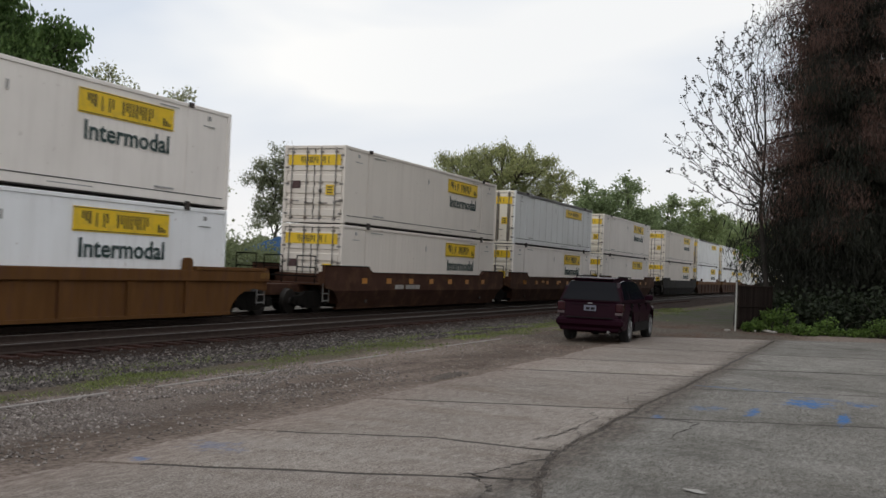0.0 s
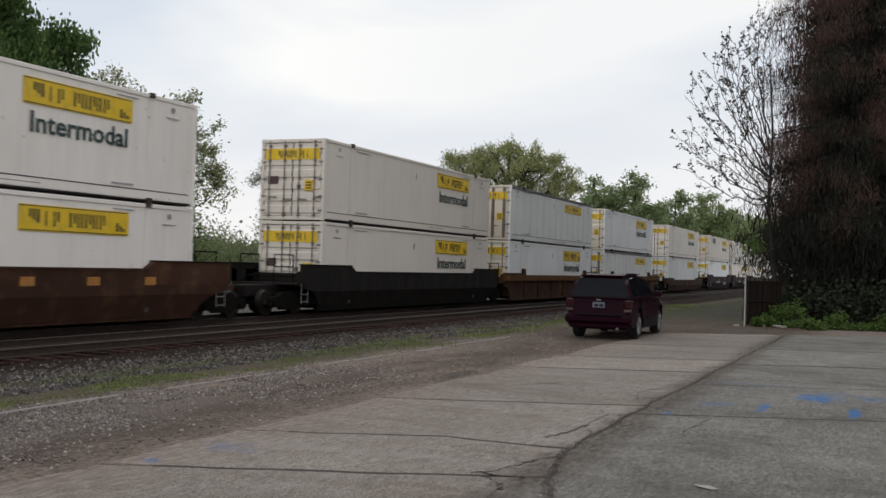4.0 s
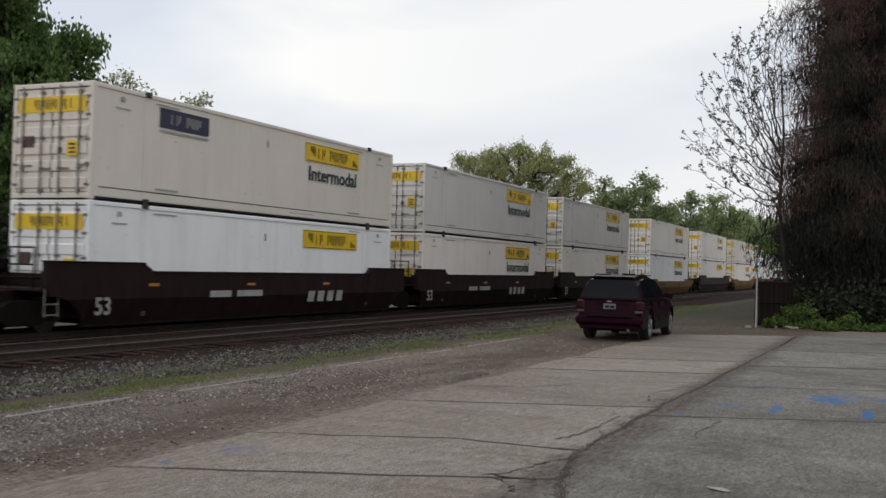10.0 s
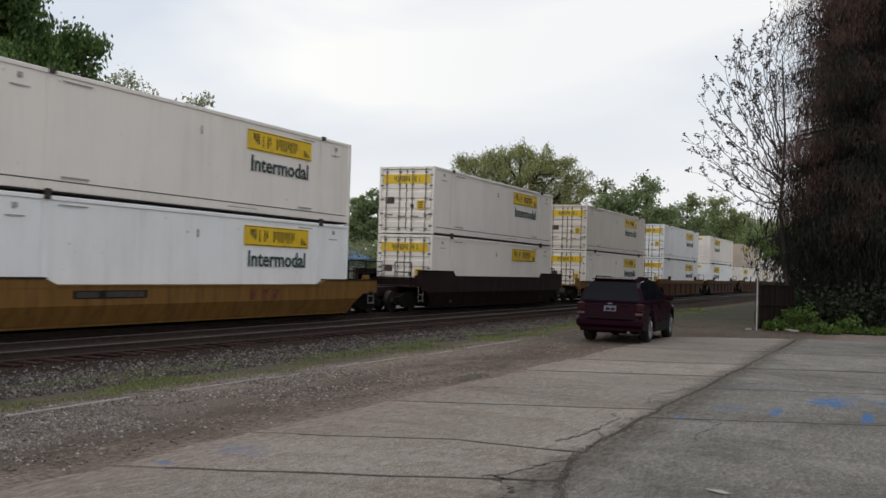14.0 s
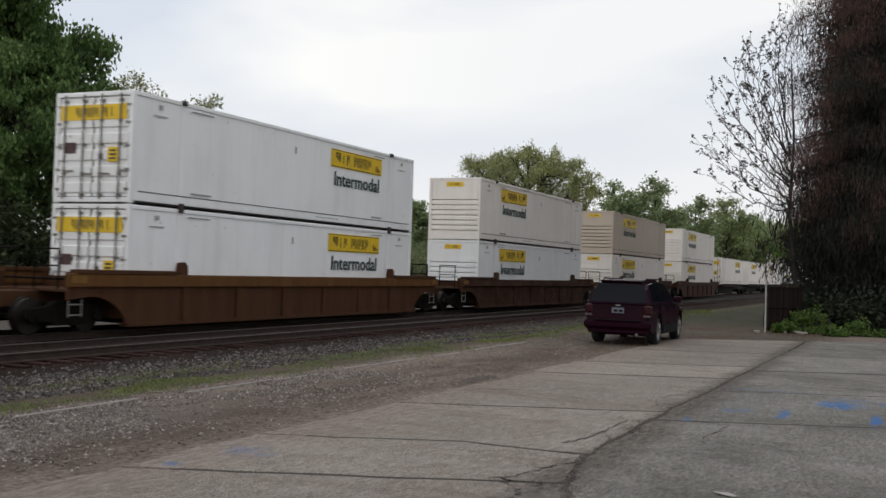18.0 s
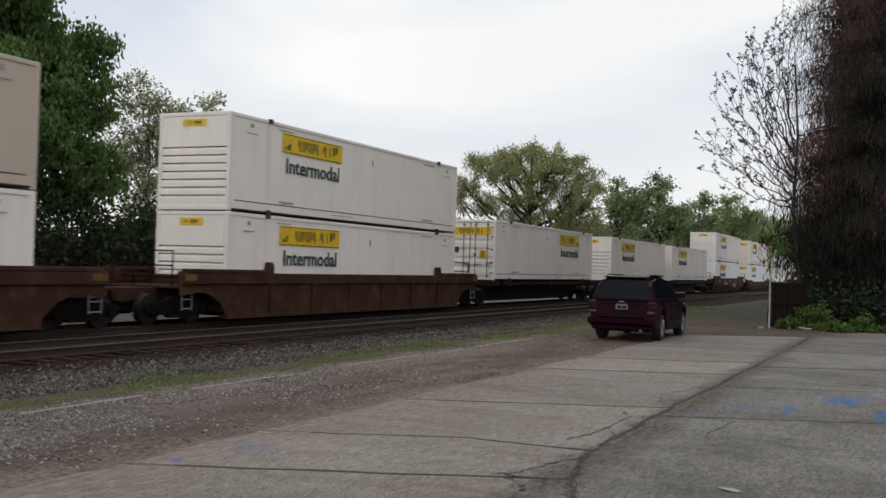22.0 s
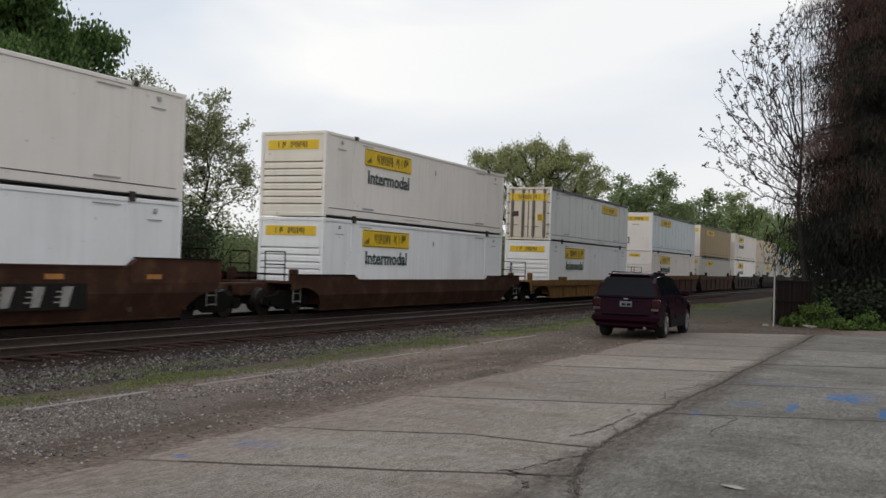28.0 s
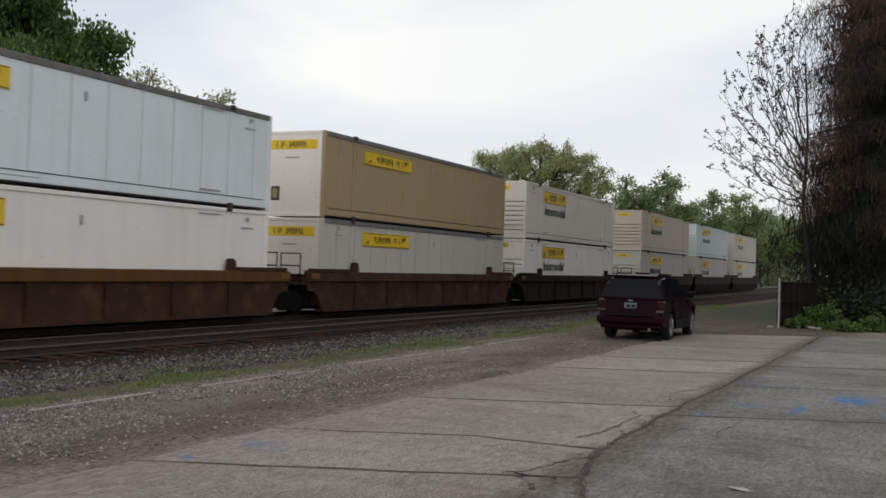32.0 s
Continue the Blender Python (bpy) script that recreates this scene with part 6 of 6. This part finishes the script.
    conifer(42, 49.0, -4.5, 25.0, 4.6, "tall dying conifer with russet drooping needles and dark boughs")
    # more conifers added, mostly hidden behind these two, to shade the far train
    for k, (cx, cy) in enumerate(((53.0, 1.2), (60.5, 2.0), (68.5, 2.2), (77.0, 2.8), (86.0, 3.2), (96.0, 3.6), (107.0, 4.0))):
        conifer(46 + k, cx, cy, 22.0 + (k % 3), 4.4, "tall conifer added mostly out of sight to shade the far train", 0.22)
    bare_tree(43, 84.25, 44.0, 4.6)
    lobed_tree(45, 83.1, 41.0, [(0.1, 0, 2.75, 0.22, 0.16), (0.45, 0, 2.6, 0.22, 0.15)], LEAF_WEED, "young green sapling in front of the conifers", "sapling", clusters=9, twigs=4, per=3, size=0.08, scatter=0.1, spray=0.3, stout=0.02, bark=BARK_DARK, z=-0.05)
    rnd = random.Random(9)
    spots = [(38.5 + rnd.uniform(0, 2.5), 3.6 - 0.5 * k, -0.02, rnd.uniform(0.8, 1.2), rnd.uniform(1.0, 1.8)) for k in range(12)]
    shrub_row("shade_bush", 24, spots, LEAF_SHADE_TONED, "green bush, conifer shade put into its dark leaf colour", size=0.12, per=700)
    spots = [(35.9 + rnd.uniform(0.0, 2.6), 3.3 - 0.36 * k, -0.02, rnd.uniform(0.4, 0.8), rnd.uniform(0.1, 0.34) + (0.45 if k % 5 == 0 else 0)) for k in range(26)] + [(37.3, 3.35, -0.02, 0.3, 0.8), (36.9, 3.7, -0.02, 0.25, 0.45), (37.6, 2.9, -0.02, 0.35, 1.05), (36.6, 3.95, -0.02, 0.25, 0.35)]
    shrub_row("weed_clump", 23, spots, LEAF_WEED, "bright green leafy weeds at the edge of the lot", category="weeds", size=0.065, per=800)


def far_belt(rnd):
    """Distant woods to the horizon, one continuous mass."""
    verts, faces = [], []
    for _ in range(14000):
        ang = radians(rnd.uniform(15, 110))
        dist = rnd.uniform(230, 300)
        top = 8 + 3 * noise.noise(Vector((ang * 14, 1.7, 0))) + 2.5 * noise.noise(Vector((ang * 60, 3.7, 0)))
        c = Vector((dist * math.sin(ang), dist * math.cos(ang), rnd.uniform(0, max(3, top))))
        if abs(c.y - 17.5) < 7:
            continue
        s = rnd.uniform(0.7, 1.7)
        u = Vector((rnd.gauss(0, 1), rnd.gauss(0, 1), rnd.gauss(0, 0.8))).normalized()
        w = u.orthogonal().normalized()
        base = len(verts)
        verts += [c - u * s, c + w * s * 0.8, c + u * s, c - w * s * 0.8]
        faces.append((base, base + 1, base + 2, base + 3))
    ob = from_lists("far_woods", verts, faces, LEAF_OLIVE)
    tagged(ob, "olive-green woods along the horizon, haze put into their colour", "woods", kind="stuff")


build_trees()


# ---- the parked car ----

def car_materials():
    m, nt, bsdf = nodes_of("maroon_car_paint")
    flake = noise_tex(nt, 3.0, 4, 0.6)
    col = mix(nt, ramp(nt, flake, [(0.45, (0, 0, 0)), (0.75, (0.4, 0.4, 0.4))]), (0.0145, 0.0016, 0.0070), (0.008, 0.0014, 0.0045))
    nt.links.new(col, bsdf.inputs["Base Color"])
    bsdf.inputs["Roughness"].default_value, bsdf.inputs["Metallic"].default_value, bsdf.inputs["Coat Weight"].default_value = 0.42, 0.0, 0.0
    bsdf.inputs["Specular IOR Level"].default_value = 0.07
    bump(nt, bsdf, noise_tex(nt, 120, 2), 0.02, 0.002)
    g, nt, bsdf = nodes_of("tinted_glass")
    bsdf.inputs["Base Color"].default_value = (0.005, 0.006, 0.010, 1)
    bsdf.inputs["Specular IOR Level"].default_value = 0.07
    nt.links.new(ramp(nt, noise_tex(nt, 5, 3), [(0.3, (0.06, 0.06, 0.06)), (0.8, (0.16, 0.16, 0.16))]), bsdf.inputs["Roughness"])
    return (m, g, surface("car_plastic", (0.009, 0.0075, 0.008), rough=0.7, spec=0.15), surface("tyre_rubber", (0.018, 0.018, 0.018), rough=0.9),
            surface("alloy_rim", (0.35, 0.35, 0.36), rough=0.35, metal=0.8), surface("tail_lamp_red", (0.036, 0.005, 0.009), rough=0.2, spec=0.3), surface("lamp_clear", (0.12, 0.085, 0.095), rough=0.2), surface("plate_white", (0.17, 0.18, 0.24), rough=0.5))


def build_suv(x, y, turn):
    paint, glass, plastic, tyre, rim, red, clear, plate = car_materials()
    suv = thing("parked_suv", "dark maroon sport utility car parked on the gravel, seen from behind", "car")
    L, WB, W = 4.72, 2.87, 0.87
    r0, r1, wr = 0.98, 0.98 + WB, 0.355

    def arch(cx, rad, n=7):
        return [(cx + rad * math.cos(math.pi * (1 - k / (n - 1))), 0.36 + rad * math.sin(math.pi * (1 - k / (n - 1)))) for k in range(n)]

    # outline of the lower body, tail at x=0
    low = [(0.03, 0.42), (0.25, 0.33)] + arch(r0, 0.43) + [(r0 + 0.7, 0.28), (r1 - 0.7, 0.28)] + arch(r1, 0.43) + [(L - 0.12, 0.34), (L, 0.52), (L - 0.05, 0.8), (L - 0.3, 0.96), (3.35, 1.06), (3.1, 1.07), (0.12, 1.08), (0.04, 0.95), (0.0, 0.6)]
    bm = add_prism(bmesh.new(), low, -W, W)
    for v in bm.verts:
        s = 1 if v.co.y > 0 else -1
        tuck = 0.05 * max(0, (v.co.z - 0.75) / 0.33) + 0.05 * max(0, (0.45 - v.co.z) / 0.2) + 0.10 * max(0, (v.co.x - (L - 0.7)) / 0.7) ** 2 + 0.05 * max(0, (0.4 - v.co.x) / 0.4) ** 2
        v.co.y -= s * tuck
    bmesh.ops.bevel(bm, geom=[e for e in bm.edges if min(v.co.z for v in e.verts) > 0.45 and abs(e.verts[0].co.y - e.verts[1].co.y) < 0.3 and abs(e.verts[0].co.y) > 0.5], offset=0.075, segments=4, affect="EDGES")
    body = part("body", bm, paint, suv)
    top = [(0.06, 1.06), (0.17, 1.35), (0.30, 1.58), (0.48, 1.65), (1.2, 1.685), (2.2, 1.675), (2.62, 1.61), (3.38, 1.06)]
    bm = add_prism(bmesh.new(), top, -W + 0.06, W - 0.06)
    for v in bm.verts:
        s = 1 if v.co.y > 0 else -1
        v.co.y -= s * 0.23 * max(0, (v.co.z - 1.06) / 0.67) ** 1.2
    bmesh.ops.bevel(bm, geom=[e for e in bm.edges if e.verts[0].co.z > 1.5 and e.verts[1].co.z > 1.5 and abs(e.verts[0].co.y - e.verts[1].co.y) < 0.2], offset=0.12, segments=4, affect="EDGES")
    part("cabin", bm, paint, suv)

    def sidey(z):
        return W - 0.06 - 0.23 * max(0, (z - 1.06) / 0.67) ** 1.2

    for s in (-1, 1):
        for pts in ([(0.38, 1.12), (0.52, 1.56), (1.05, 1.60), (1.05, 1.12)], [(1.12, 1.12), (1.12, 1.60), (1.98, 1.60), (2.02, 1.12)], [(2.08, 1.12), (2.05, 1.60), (2.52, 1.55), (3.08, 1.12)]):
            bm = bmesh.new()
            vs = [bm.verts.new((px, s * (sidey(pz) + 0.006), pz)) for px, pz in pts]
            ws = [bm.verts.new((px, s * (sidey(pz) - 0.02), pz)) for px, pz in pts]
            bm.faces.new(vs), bm.faces.new(ws[::-1])
            for k in range(4):
                bm.faces.new((vs[k], ws[k], ws[(k + 1) % 4], vs[(k + 1) % 4]))
            bmesh.ops.recalc_face_normals(bm, faces=bm.faces[:])
            part("side_window", bm, glass, suv, "dark tinted side window")
        part("cladding", add_prism(bmesh.new(), [(r0 + 0.45, 0.28), (r1 - 0.45, 0.28), (r1 - 0.5, 0.52), (r0 + 0.5, 0.52)], s * (W + 0.012), s * (W - 0.08)), plastic, suv)
        part("tail_lamp", add_box(bmesh.new(), -0.012, 0.22, s * (W - 0.22), s * (W - 0.012), 0.80, 1.03, 0.03), red, suv, "red tail lamp")
        part("reversing_lamp", box(-0.018, 0.05, s * (W - 0.21), s * (W - 0.03), 0.735, 0.795), clear, suv)
        part("roof_rail", add_tube(add_tube(bmesh.new(), (0.72, s * 0.55, 1.70), (2.3, s * 0.55, 1.69), 0.016), (0.72, s * 0.55, 1.70), (0.62, s * 0.55, 1.63), 0.016), plastic, suv)
        bm = add_box(bmesh.new(), 2.85, 3.02, s * (W - 0.02), s * (W + 0.2), 1.08, 1.24, 0.03)
        part("mirror", bm, paint, suv)
        for hx in (1.2, 2.2):
            part("door_handle", add_box(bmesh.new(), hx, hx + 0.2, s * (W - 0.05), s * (W + 0.012), 0.93, 0.97, 0.008), paint, suv)
        for gx in (1.08, 2.04, 3.05):
            part("door_gap", box(gx, gx + 0.012, s * (W - 0.05), s * (W + 0.003), 0.5, 1.02), plastic, suv)
        part("headlamp", add_box(bmesh.new(), L - 0.36, L - 0.07, s * 0.45, s * 0.80, 0.72, 0.9, 0.03), clear, suv)
    bm = bmesh.new()
    q = [(0.070, 1.09, 0.75), (0.275, 1.555, 0.585)]
    vs = [bm.verts.new(p) for p in ((q[0][0], -q[0][2], q[0][1]), (q[0][0], q[0][2], q[0][1]), (q[1][0], q[1][2], q[1][1]), (q[1][0], -q[1][2], q[1][1]))]
    bm.faces.new(vs)
    r = bmesh.ops.extrude_face_region(bm, geom=bm.faces[:])
    bmesh.ops.translate(bm, vec=(-0.014, 0, 0.006), verts=[v for v in r["geom"] if isinstance(v, bmesh.types.BMVert)])
    bmesh.ops.recalc_face_normals(bm, faces=bm.faces[:])
    part("rear_window", bm, glass, suv, "dark tinted rear window")
    part("rear_bumper", add_box(bmesh.new(), -0.10, 0.3, -W + 0.0, W - 0.0, 0.42, 0.64, 0.06), paint, suv)
    part("bumper_step", box(-0.105, 0.1, -0.6, 0.6, 0.63, 0.655), plastic, suv)
    part("bumper_skirt", add_box(bmesh.new(), -0.02, 0.3, -W + 0.1, W - 0.1, 0.30, 0.43, 0.03), paint, suv)
    pl = part("number_plate", box(-0.022, 0.02, -0.16, 0.15, 0.82, 0.96), plate, suv, "white number plate with dark bars")
    part("plate_bars", add_box(add_box(bmesh.new(), -0.026, -0.02, -0.13, -0.03, 0.85, 0.91), -0.026, -0.02, 0.0, 0.1, 0.85, 0.91), plastic, pl)
    part("badge", add_box(bmesh.new(), -0.012, 0.02, -0.06, 0.06, 1.0, 1.03, 0.005), rim, suv, "chrome badge")
    part("tailgate_trim", box(-0.006, 0.03, -0.5, 0.5, 0.985, 0.997), plastic, suv)
    part("rear_wiper", add_tube(bmesh.new(), (0.11, 0.02, 1.13), (0.17, 0.42, 1.2), 0.012, sides=5), plastic, suv)
    part("exhaust_pipe", add_tube(bmesh.new(), (-0.04, -0.5, 0.3), (0.4, -0.5, 0.32), 0.035), rim, suv)
    part("spoiler", add_box(bmesh.new(), 0.24, 0.62, -0.54, 0.54, 1.615, 1.65, 0.012), paint, suv)
    part("underbody", box(0.5, L - 0.5, -W + 0.2, W - 0.2, 0.24, 0.4), plastic, suv)
    bm = bmesh.new()
    add_tube(bm, (0, -0.115, 0), (0, 0.115, 0), wr, sides=28)
    bmesh.ops.bevel(bm, geom=[e for e in bm.edges if abs(e.verts[0].co.y - e.verts[1].co.y) < 1e-4], offset=0.035, segments=2, affect="EDGES")
    wheel = part("wheel", bm, tyre, suv, "black tyre on an alloy rim")
    bm = bmesh.new()
    add_tube(bm, (0, -0.118, 0), (0, -0.09, 0), 0.235, sides=24)
    add_tube(bm, (0, -0.130, 0), (0, -0.11, 0), 0.06, sides=10)
    for k in range(6):
        a = k * math.pi / 3
        add_tube(bm, (0.05 * math.cos(a), -0.122, 0.05 * math.sin(a)), (0.21 * math.cos(a), -0.12, 0.21 * math.sin(a)), 0.022, sides=6)
    part("rim", bm, rim, wheel)
    spots = [(cx, s) for cx in (r0, r1) for s in (-1, 1)]
    for k, (cx, s) in enumerate(spots):
        m = pose(cx, s * 0.735, wr, 0, 0, 0 if s < 0 else 180)
        if k == 0:
            wheel.matrix_basis = m
        else:
            w2 = again(wheel)
            w2.matrix_basis = m
            r2 = wheel.children[0].copy()
            scene.collection.objects.link(r2)
            r2.parent = w2
    suv.matrix_basis = pose(x, y, -0.015, 0, 0, turn)


build_suv(25.55, 6.66, 1.0)


# ---- fence, building and small things ----
GALV = surface("galvanised_post", (0.52, 0.52, 0.50), rough=0.55, metal=0.0, dirt=(0.25, 0.2, 0.16))
SLAT = surface("dark_fence_slat", (0.022, 0.0165, 0.0145), rough=0.95, vary=0.3, spec=0.05)
CONC_BLOCK = surface("broken_concrete", (0.36, 0.34, 0.31), rough=0.9, dirt=(0.25, 0.2, 0.16))
BLUE_ROOF = surface("blue_metal_roof", (0.05, 0.16, 0.42), rough=0.5, dirt=(0.1, 0.2, 0.35))
WALL_PALE = surface("pale_siding", (0.42, 0.44, 0.46), rough=0.8)


def build_fence():
    f = thing("slatted_fence", "fence of slats toned for the shade behind, pale steel end post", "fence")
    x0, y0 = 36.4, 4.36
    f.matrix_basis = pose(x0, y0, -0.02, 0, 0, -38)
    part("end_post", add_tube(add_tube(bmesh.new(), (0, 0, 0), (0, 0, 1.66), 0.024, sides=10), (0, 0, 1.66), (0, 0, 1.70), 0.03, 0.02, 10), GALV, f, "pale galvanised steel post")
    post = part("post", add_tube(bmesh.new(), (0, 0, 0), (0, 0, 1.6), 0.03, sides=8), SLAT, f)
    post.matrix_basis = pose(1.7, 0, 0)
    for z in (0.15, 0.85, 1.56):
        part("rail", add_tube(bmesh.new(), (0, 0, z), (1.75, 0, z), 0.02, sides=6), SLAT, f)
    # solid slats stand in for see-through mesh, the shade behind put into their colour
    slat = part("slat", box(0, 0.085, -0.012, 0.012, 0.06, 1.55), SLAT, f)
    slat.matrix_basis = pose(0.12, 0.03, 0)
    for k in range(1, 17):
        again(slat, 0.12 + 0.098 * k, 0.03, 0)


def rubble(name, x, y, w, d, h, seed, label):
    rnd = random.Random(seed)
    bm = bmesh.new()
    bmesh.ops.create_icosphere(bm, subdivisions=2, radius=1)
    for v in bm.verts:
        k = 1 + 0.25 * noise.noise(v.co * 1.7 + Vector((seed, 0, 0)))
        v.co = Vector((max(-0.8, min(0.8, v.co.x)) * w * k, max(-0.8, min(0.8, v.co.y)) * d * k, max(-0.6, min(0.7, v.co.z)) * h * k))
    ob = mesh_ob(name, bm, CONC_BLOCK)
    ob.matrix_basis = pose(x, y, h * 0.4, 0, 0, rnd.uniform(0, 90))
    tagged(ob, label, "rubble")


def build_small():
    for k, (x, y, w) in enumerate(((35.9, 4.55, 0.13), (36.6, 3.75, 0.12), (36.9, 3.35, 0.3), (36.5, 3.1, 0.16))):
        rubble("concrete_lump", x, y, w, w * 0.6, 0.06, k + 2, "pale broken concrete lump beside the fence post")
    # a shed with a blue roof seen between the cars
    x, y = at((0.868, 0.497), 84)
    hut = thing("blue_roofed_building", "low pale building with a blue metal roof behind the tracks", "building")
    hut.matrix_basis = pose(x, y, -0.4, 0, 0, 8)
    part("wall", add_box(bmesh.new(), -1.0, 7, 0, 6, 0, 2.6), WALL_PALE, hut)
    part("roof", add_prism(bmesh.new(), [(-1.4, 2.6), (7.4, 2.6), (7.4, 2.75), (-1.4, 2.75)], -0.5, 6.5), BLUE_ROOF, hut)
    bm = bmesh.new()
    vs = [bm.verts.new(p) for p in ((-1.4, -0.5, 2.76), (7.4, -0.5, 2.76), (7.4, 3, 4.1), (-1.4, 3, 4.1), (-1.4, 6.5, 2.76), (7.4, 6.5, 2.76))]
    bm.faces.new(vs[:4]), bm.faces.new((vs[3], vs[2], vs[5], vs[4])), bm.faces.new((vs[0], vs[3], vs[4])), bm.faces.new((vs[1], vs[5], vs[2]))
    part("roof_slope", bm, BLUE_ROOF, hut)
    for k in range(4):
        w = part("window", box(-0.5 + 2.0 * k, 0.6 + 2.0 * k, -0.03, 0.02, 1.0, 2.0), INK, hut)
    # litter and the dark patch of broken surface
    bm = bmesh.new()
    vs = [bm.verts.new(p) for p in ((0, 0, 0.006), (0.03, 0.07, 0.022), (0.05, 0.14, 0.008), (0.02, 0.2, 0.02), (-0.03, 0.12, 0.014), (-0.04, 0.04, 0.008))]
    bm.faces.new(vs)
    r = bmesh.ops.extrude_face_region(bm, geom=bm.faces[:])
    bmesh.ops.translate(bm, vec=(0, 0, 0.004), verts=[v for v in r["geom"] if isinstance(v, bmesh.types.BMVert)])
    ob = mesh_ob("paper_scrap", bm, WHITE_MARK)
    ob.matrix_basis = pose(8.55, 1.2, 0.0)
    tagged(ob, "crumpled white paper scrap on the concrete", "litter")


SEAM_STONE = surface("dark_grit", (0.17, 0.145, 0.128), dark=0.5, scale=6, rough=0.95)


def scatter_stones(name, seed, n, place, size, material, label, lift=0.0):
    rnd = random.Random(seed)
    verts, faces = [], []
    for _ in range(n):
        x, y = place(rnd)
        z = ground_z(x, y) + lift
        s = size * rnd.uniform(0.5, 1.5)
        b = len(verts)
        a = rnd.uniform(0, 6.28)
        for k in range(4):
            t = a + k * 1.57 + rnd.uniform(-0.4, 0.4)
            verts.append((x + s * math.cos(t) * rnd.uniform(0.7, 1.2), y + s * math.sin(t) * rnd.uniform(0.7, 1.2), z + s * rnd.uniform(-0.1, 0.35)))
        verts.append((x + rnd.uniform(-0.4, 0.4) * s, y + rnd.uniform(-0.4, 0.4) * s, z + s * rnd.uniform(0.6, 1.0)))
        verts.append((x, y, z - s * 0.5))
        for k in range(4):
            faces.append((b + k, b + (k + 1) % 4, b + 4))
            faces.append((b + (k + 1) % 4, b + k, b + 5))
    tagged(from_lists(name, verts, faces, material), label, "gravel", kind="stuff")


def build_stuff():
    def along(r, near=8.0, far=60.0):
        return near + (far - near) * r.random() ** 1.9

    def heaped(r):
        """Gravel lies in drifts with worn tracks between."""
        while True:
            x, y = 6.0 + 9.5 * r.random() ** 1.3, r.gauss(8.05, 0.6)
            if noise.noise(Vector((x * 0.55, y * 1.5, 9))) + r.uniform(-0.3, 0.3) > -0.08:
                return x, y

    scatter_stones("ballast_stones", 51, 20000, lambda r: (along(r, 9), min(15.2, max(10.4, r.gauss(11.9, 1.0)))), 0.028, BALLAST_STONE, "loose dark ballast stones beside the track")
    scatter_stones("verge_stones", 57, 5500, lambda r: (along(r, 8, 34), r.uniform(10.2, 11.7)), 0.026, BALLAST_STONE, "small stones spilt into the grass verge")
    scatter_stones("gravel_stones", 52, 9500, heaped, 0.0175, GRAVEL_STONE, "pale crushed gravel at the edge of the lot")
    scatter_stones("soil_pebbles", 53, 2500, lambda r: (along(r, 6.5, 34), r.uniform(6.25, 9.3)), 0.018, GRAVEL_STONE, "scattered pebbles on bare soil")
    scatter_stones("crumbled_concrete", 55, 1500, lambda r: (lambda x: (x, 2.75 + joint_drift(x) + r.gauss(0, 0.028) + 0.06 * noise.noise(Vector((x * 0.9, 2.75, 0)))))(7.2 + 14 * r.random() ** 1.7), 0.009, SEAM_STONE, "crumbled concrete grit along the long joint", lift=0.075)
    scatter_stones("broken_asphalt", 56, 260, lambda r: (15.45 + r.gauss(0, 0.3), 6.35 + r.gauss(0, 0.06)), 0.03, SEAM_STONE, "dark broken asphalt at the edge of the lot")
    scatter_stones("yard_stones", 58, 420, lambda r: (r.uniform(28.5, 39), r.uniform(4.2, 9.0)), 0.022, SEAM_STONE, "scattered stones and clods on the brown yard")
    rnd = random.Random(54)
    verts, faces = [], []
    for _ in range(52000):
        x = along(rnd, 8, 62) if rnd.random() < 0.85 else rnd.uniform(24, 60)
        y = rnd.gauss(10.35, 0.7)
        if noise.noise(Vector((x * 0.45, y * 1.1, 2))) + rnd.uniform(-0.28, 0.28) < 0.08:
            continue
        z = ground_z(x, y)
        h = rnd.uniform(0.015, 0.06)
        a = rnd.uniform(0, 6.28)
        b = len(verts)
        w = 0.005 + 0.0003 * x
        verts += [(x - w * math.cos(a), y - w * math.sin(a), z), (x + w * math.cos(a), y + w * math.sin(a), z), (x + rnd.gauss(0, 0.04), y + rnd.gauss(0, 0.04), z + h)]
        faces.append((b, b + 1, b + 2))
    tagged(from_lists("grass_strip", verts, faces, GRASS), "thin patchy grass along the ballast", "grass", kind="stuff")


build_fence()
build_small()
build_stuff()

# ---- the train runs ----
RUN = [(0, 0.0), (4, 64.12), (8, 128.71), (12, 193.67), (16, 259.05), (20, 324.74), (24, 390.65), (28, 456.80), (32, 522.87)]


def motions():
    for ob, u, y, z, turned in MOVERS:
        if turned:
            walk(ob, [(t, pose(u - s + CL, y, z, 0, 0, 180)) for t, s in RUN])
        else:
            walk(ob, [(t, pose(u - s, y, z)) for t, s in RUN])


motions()
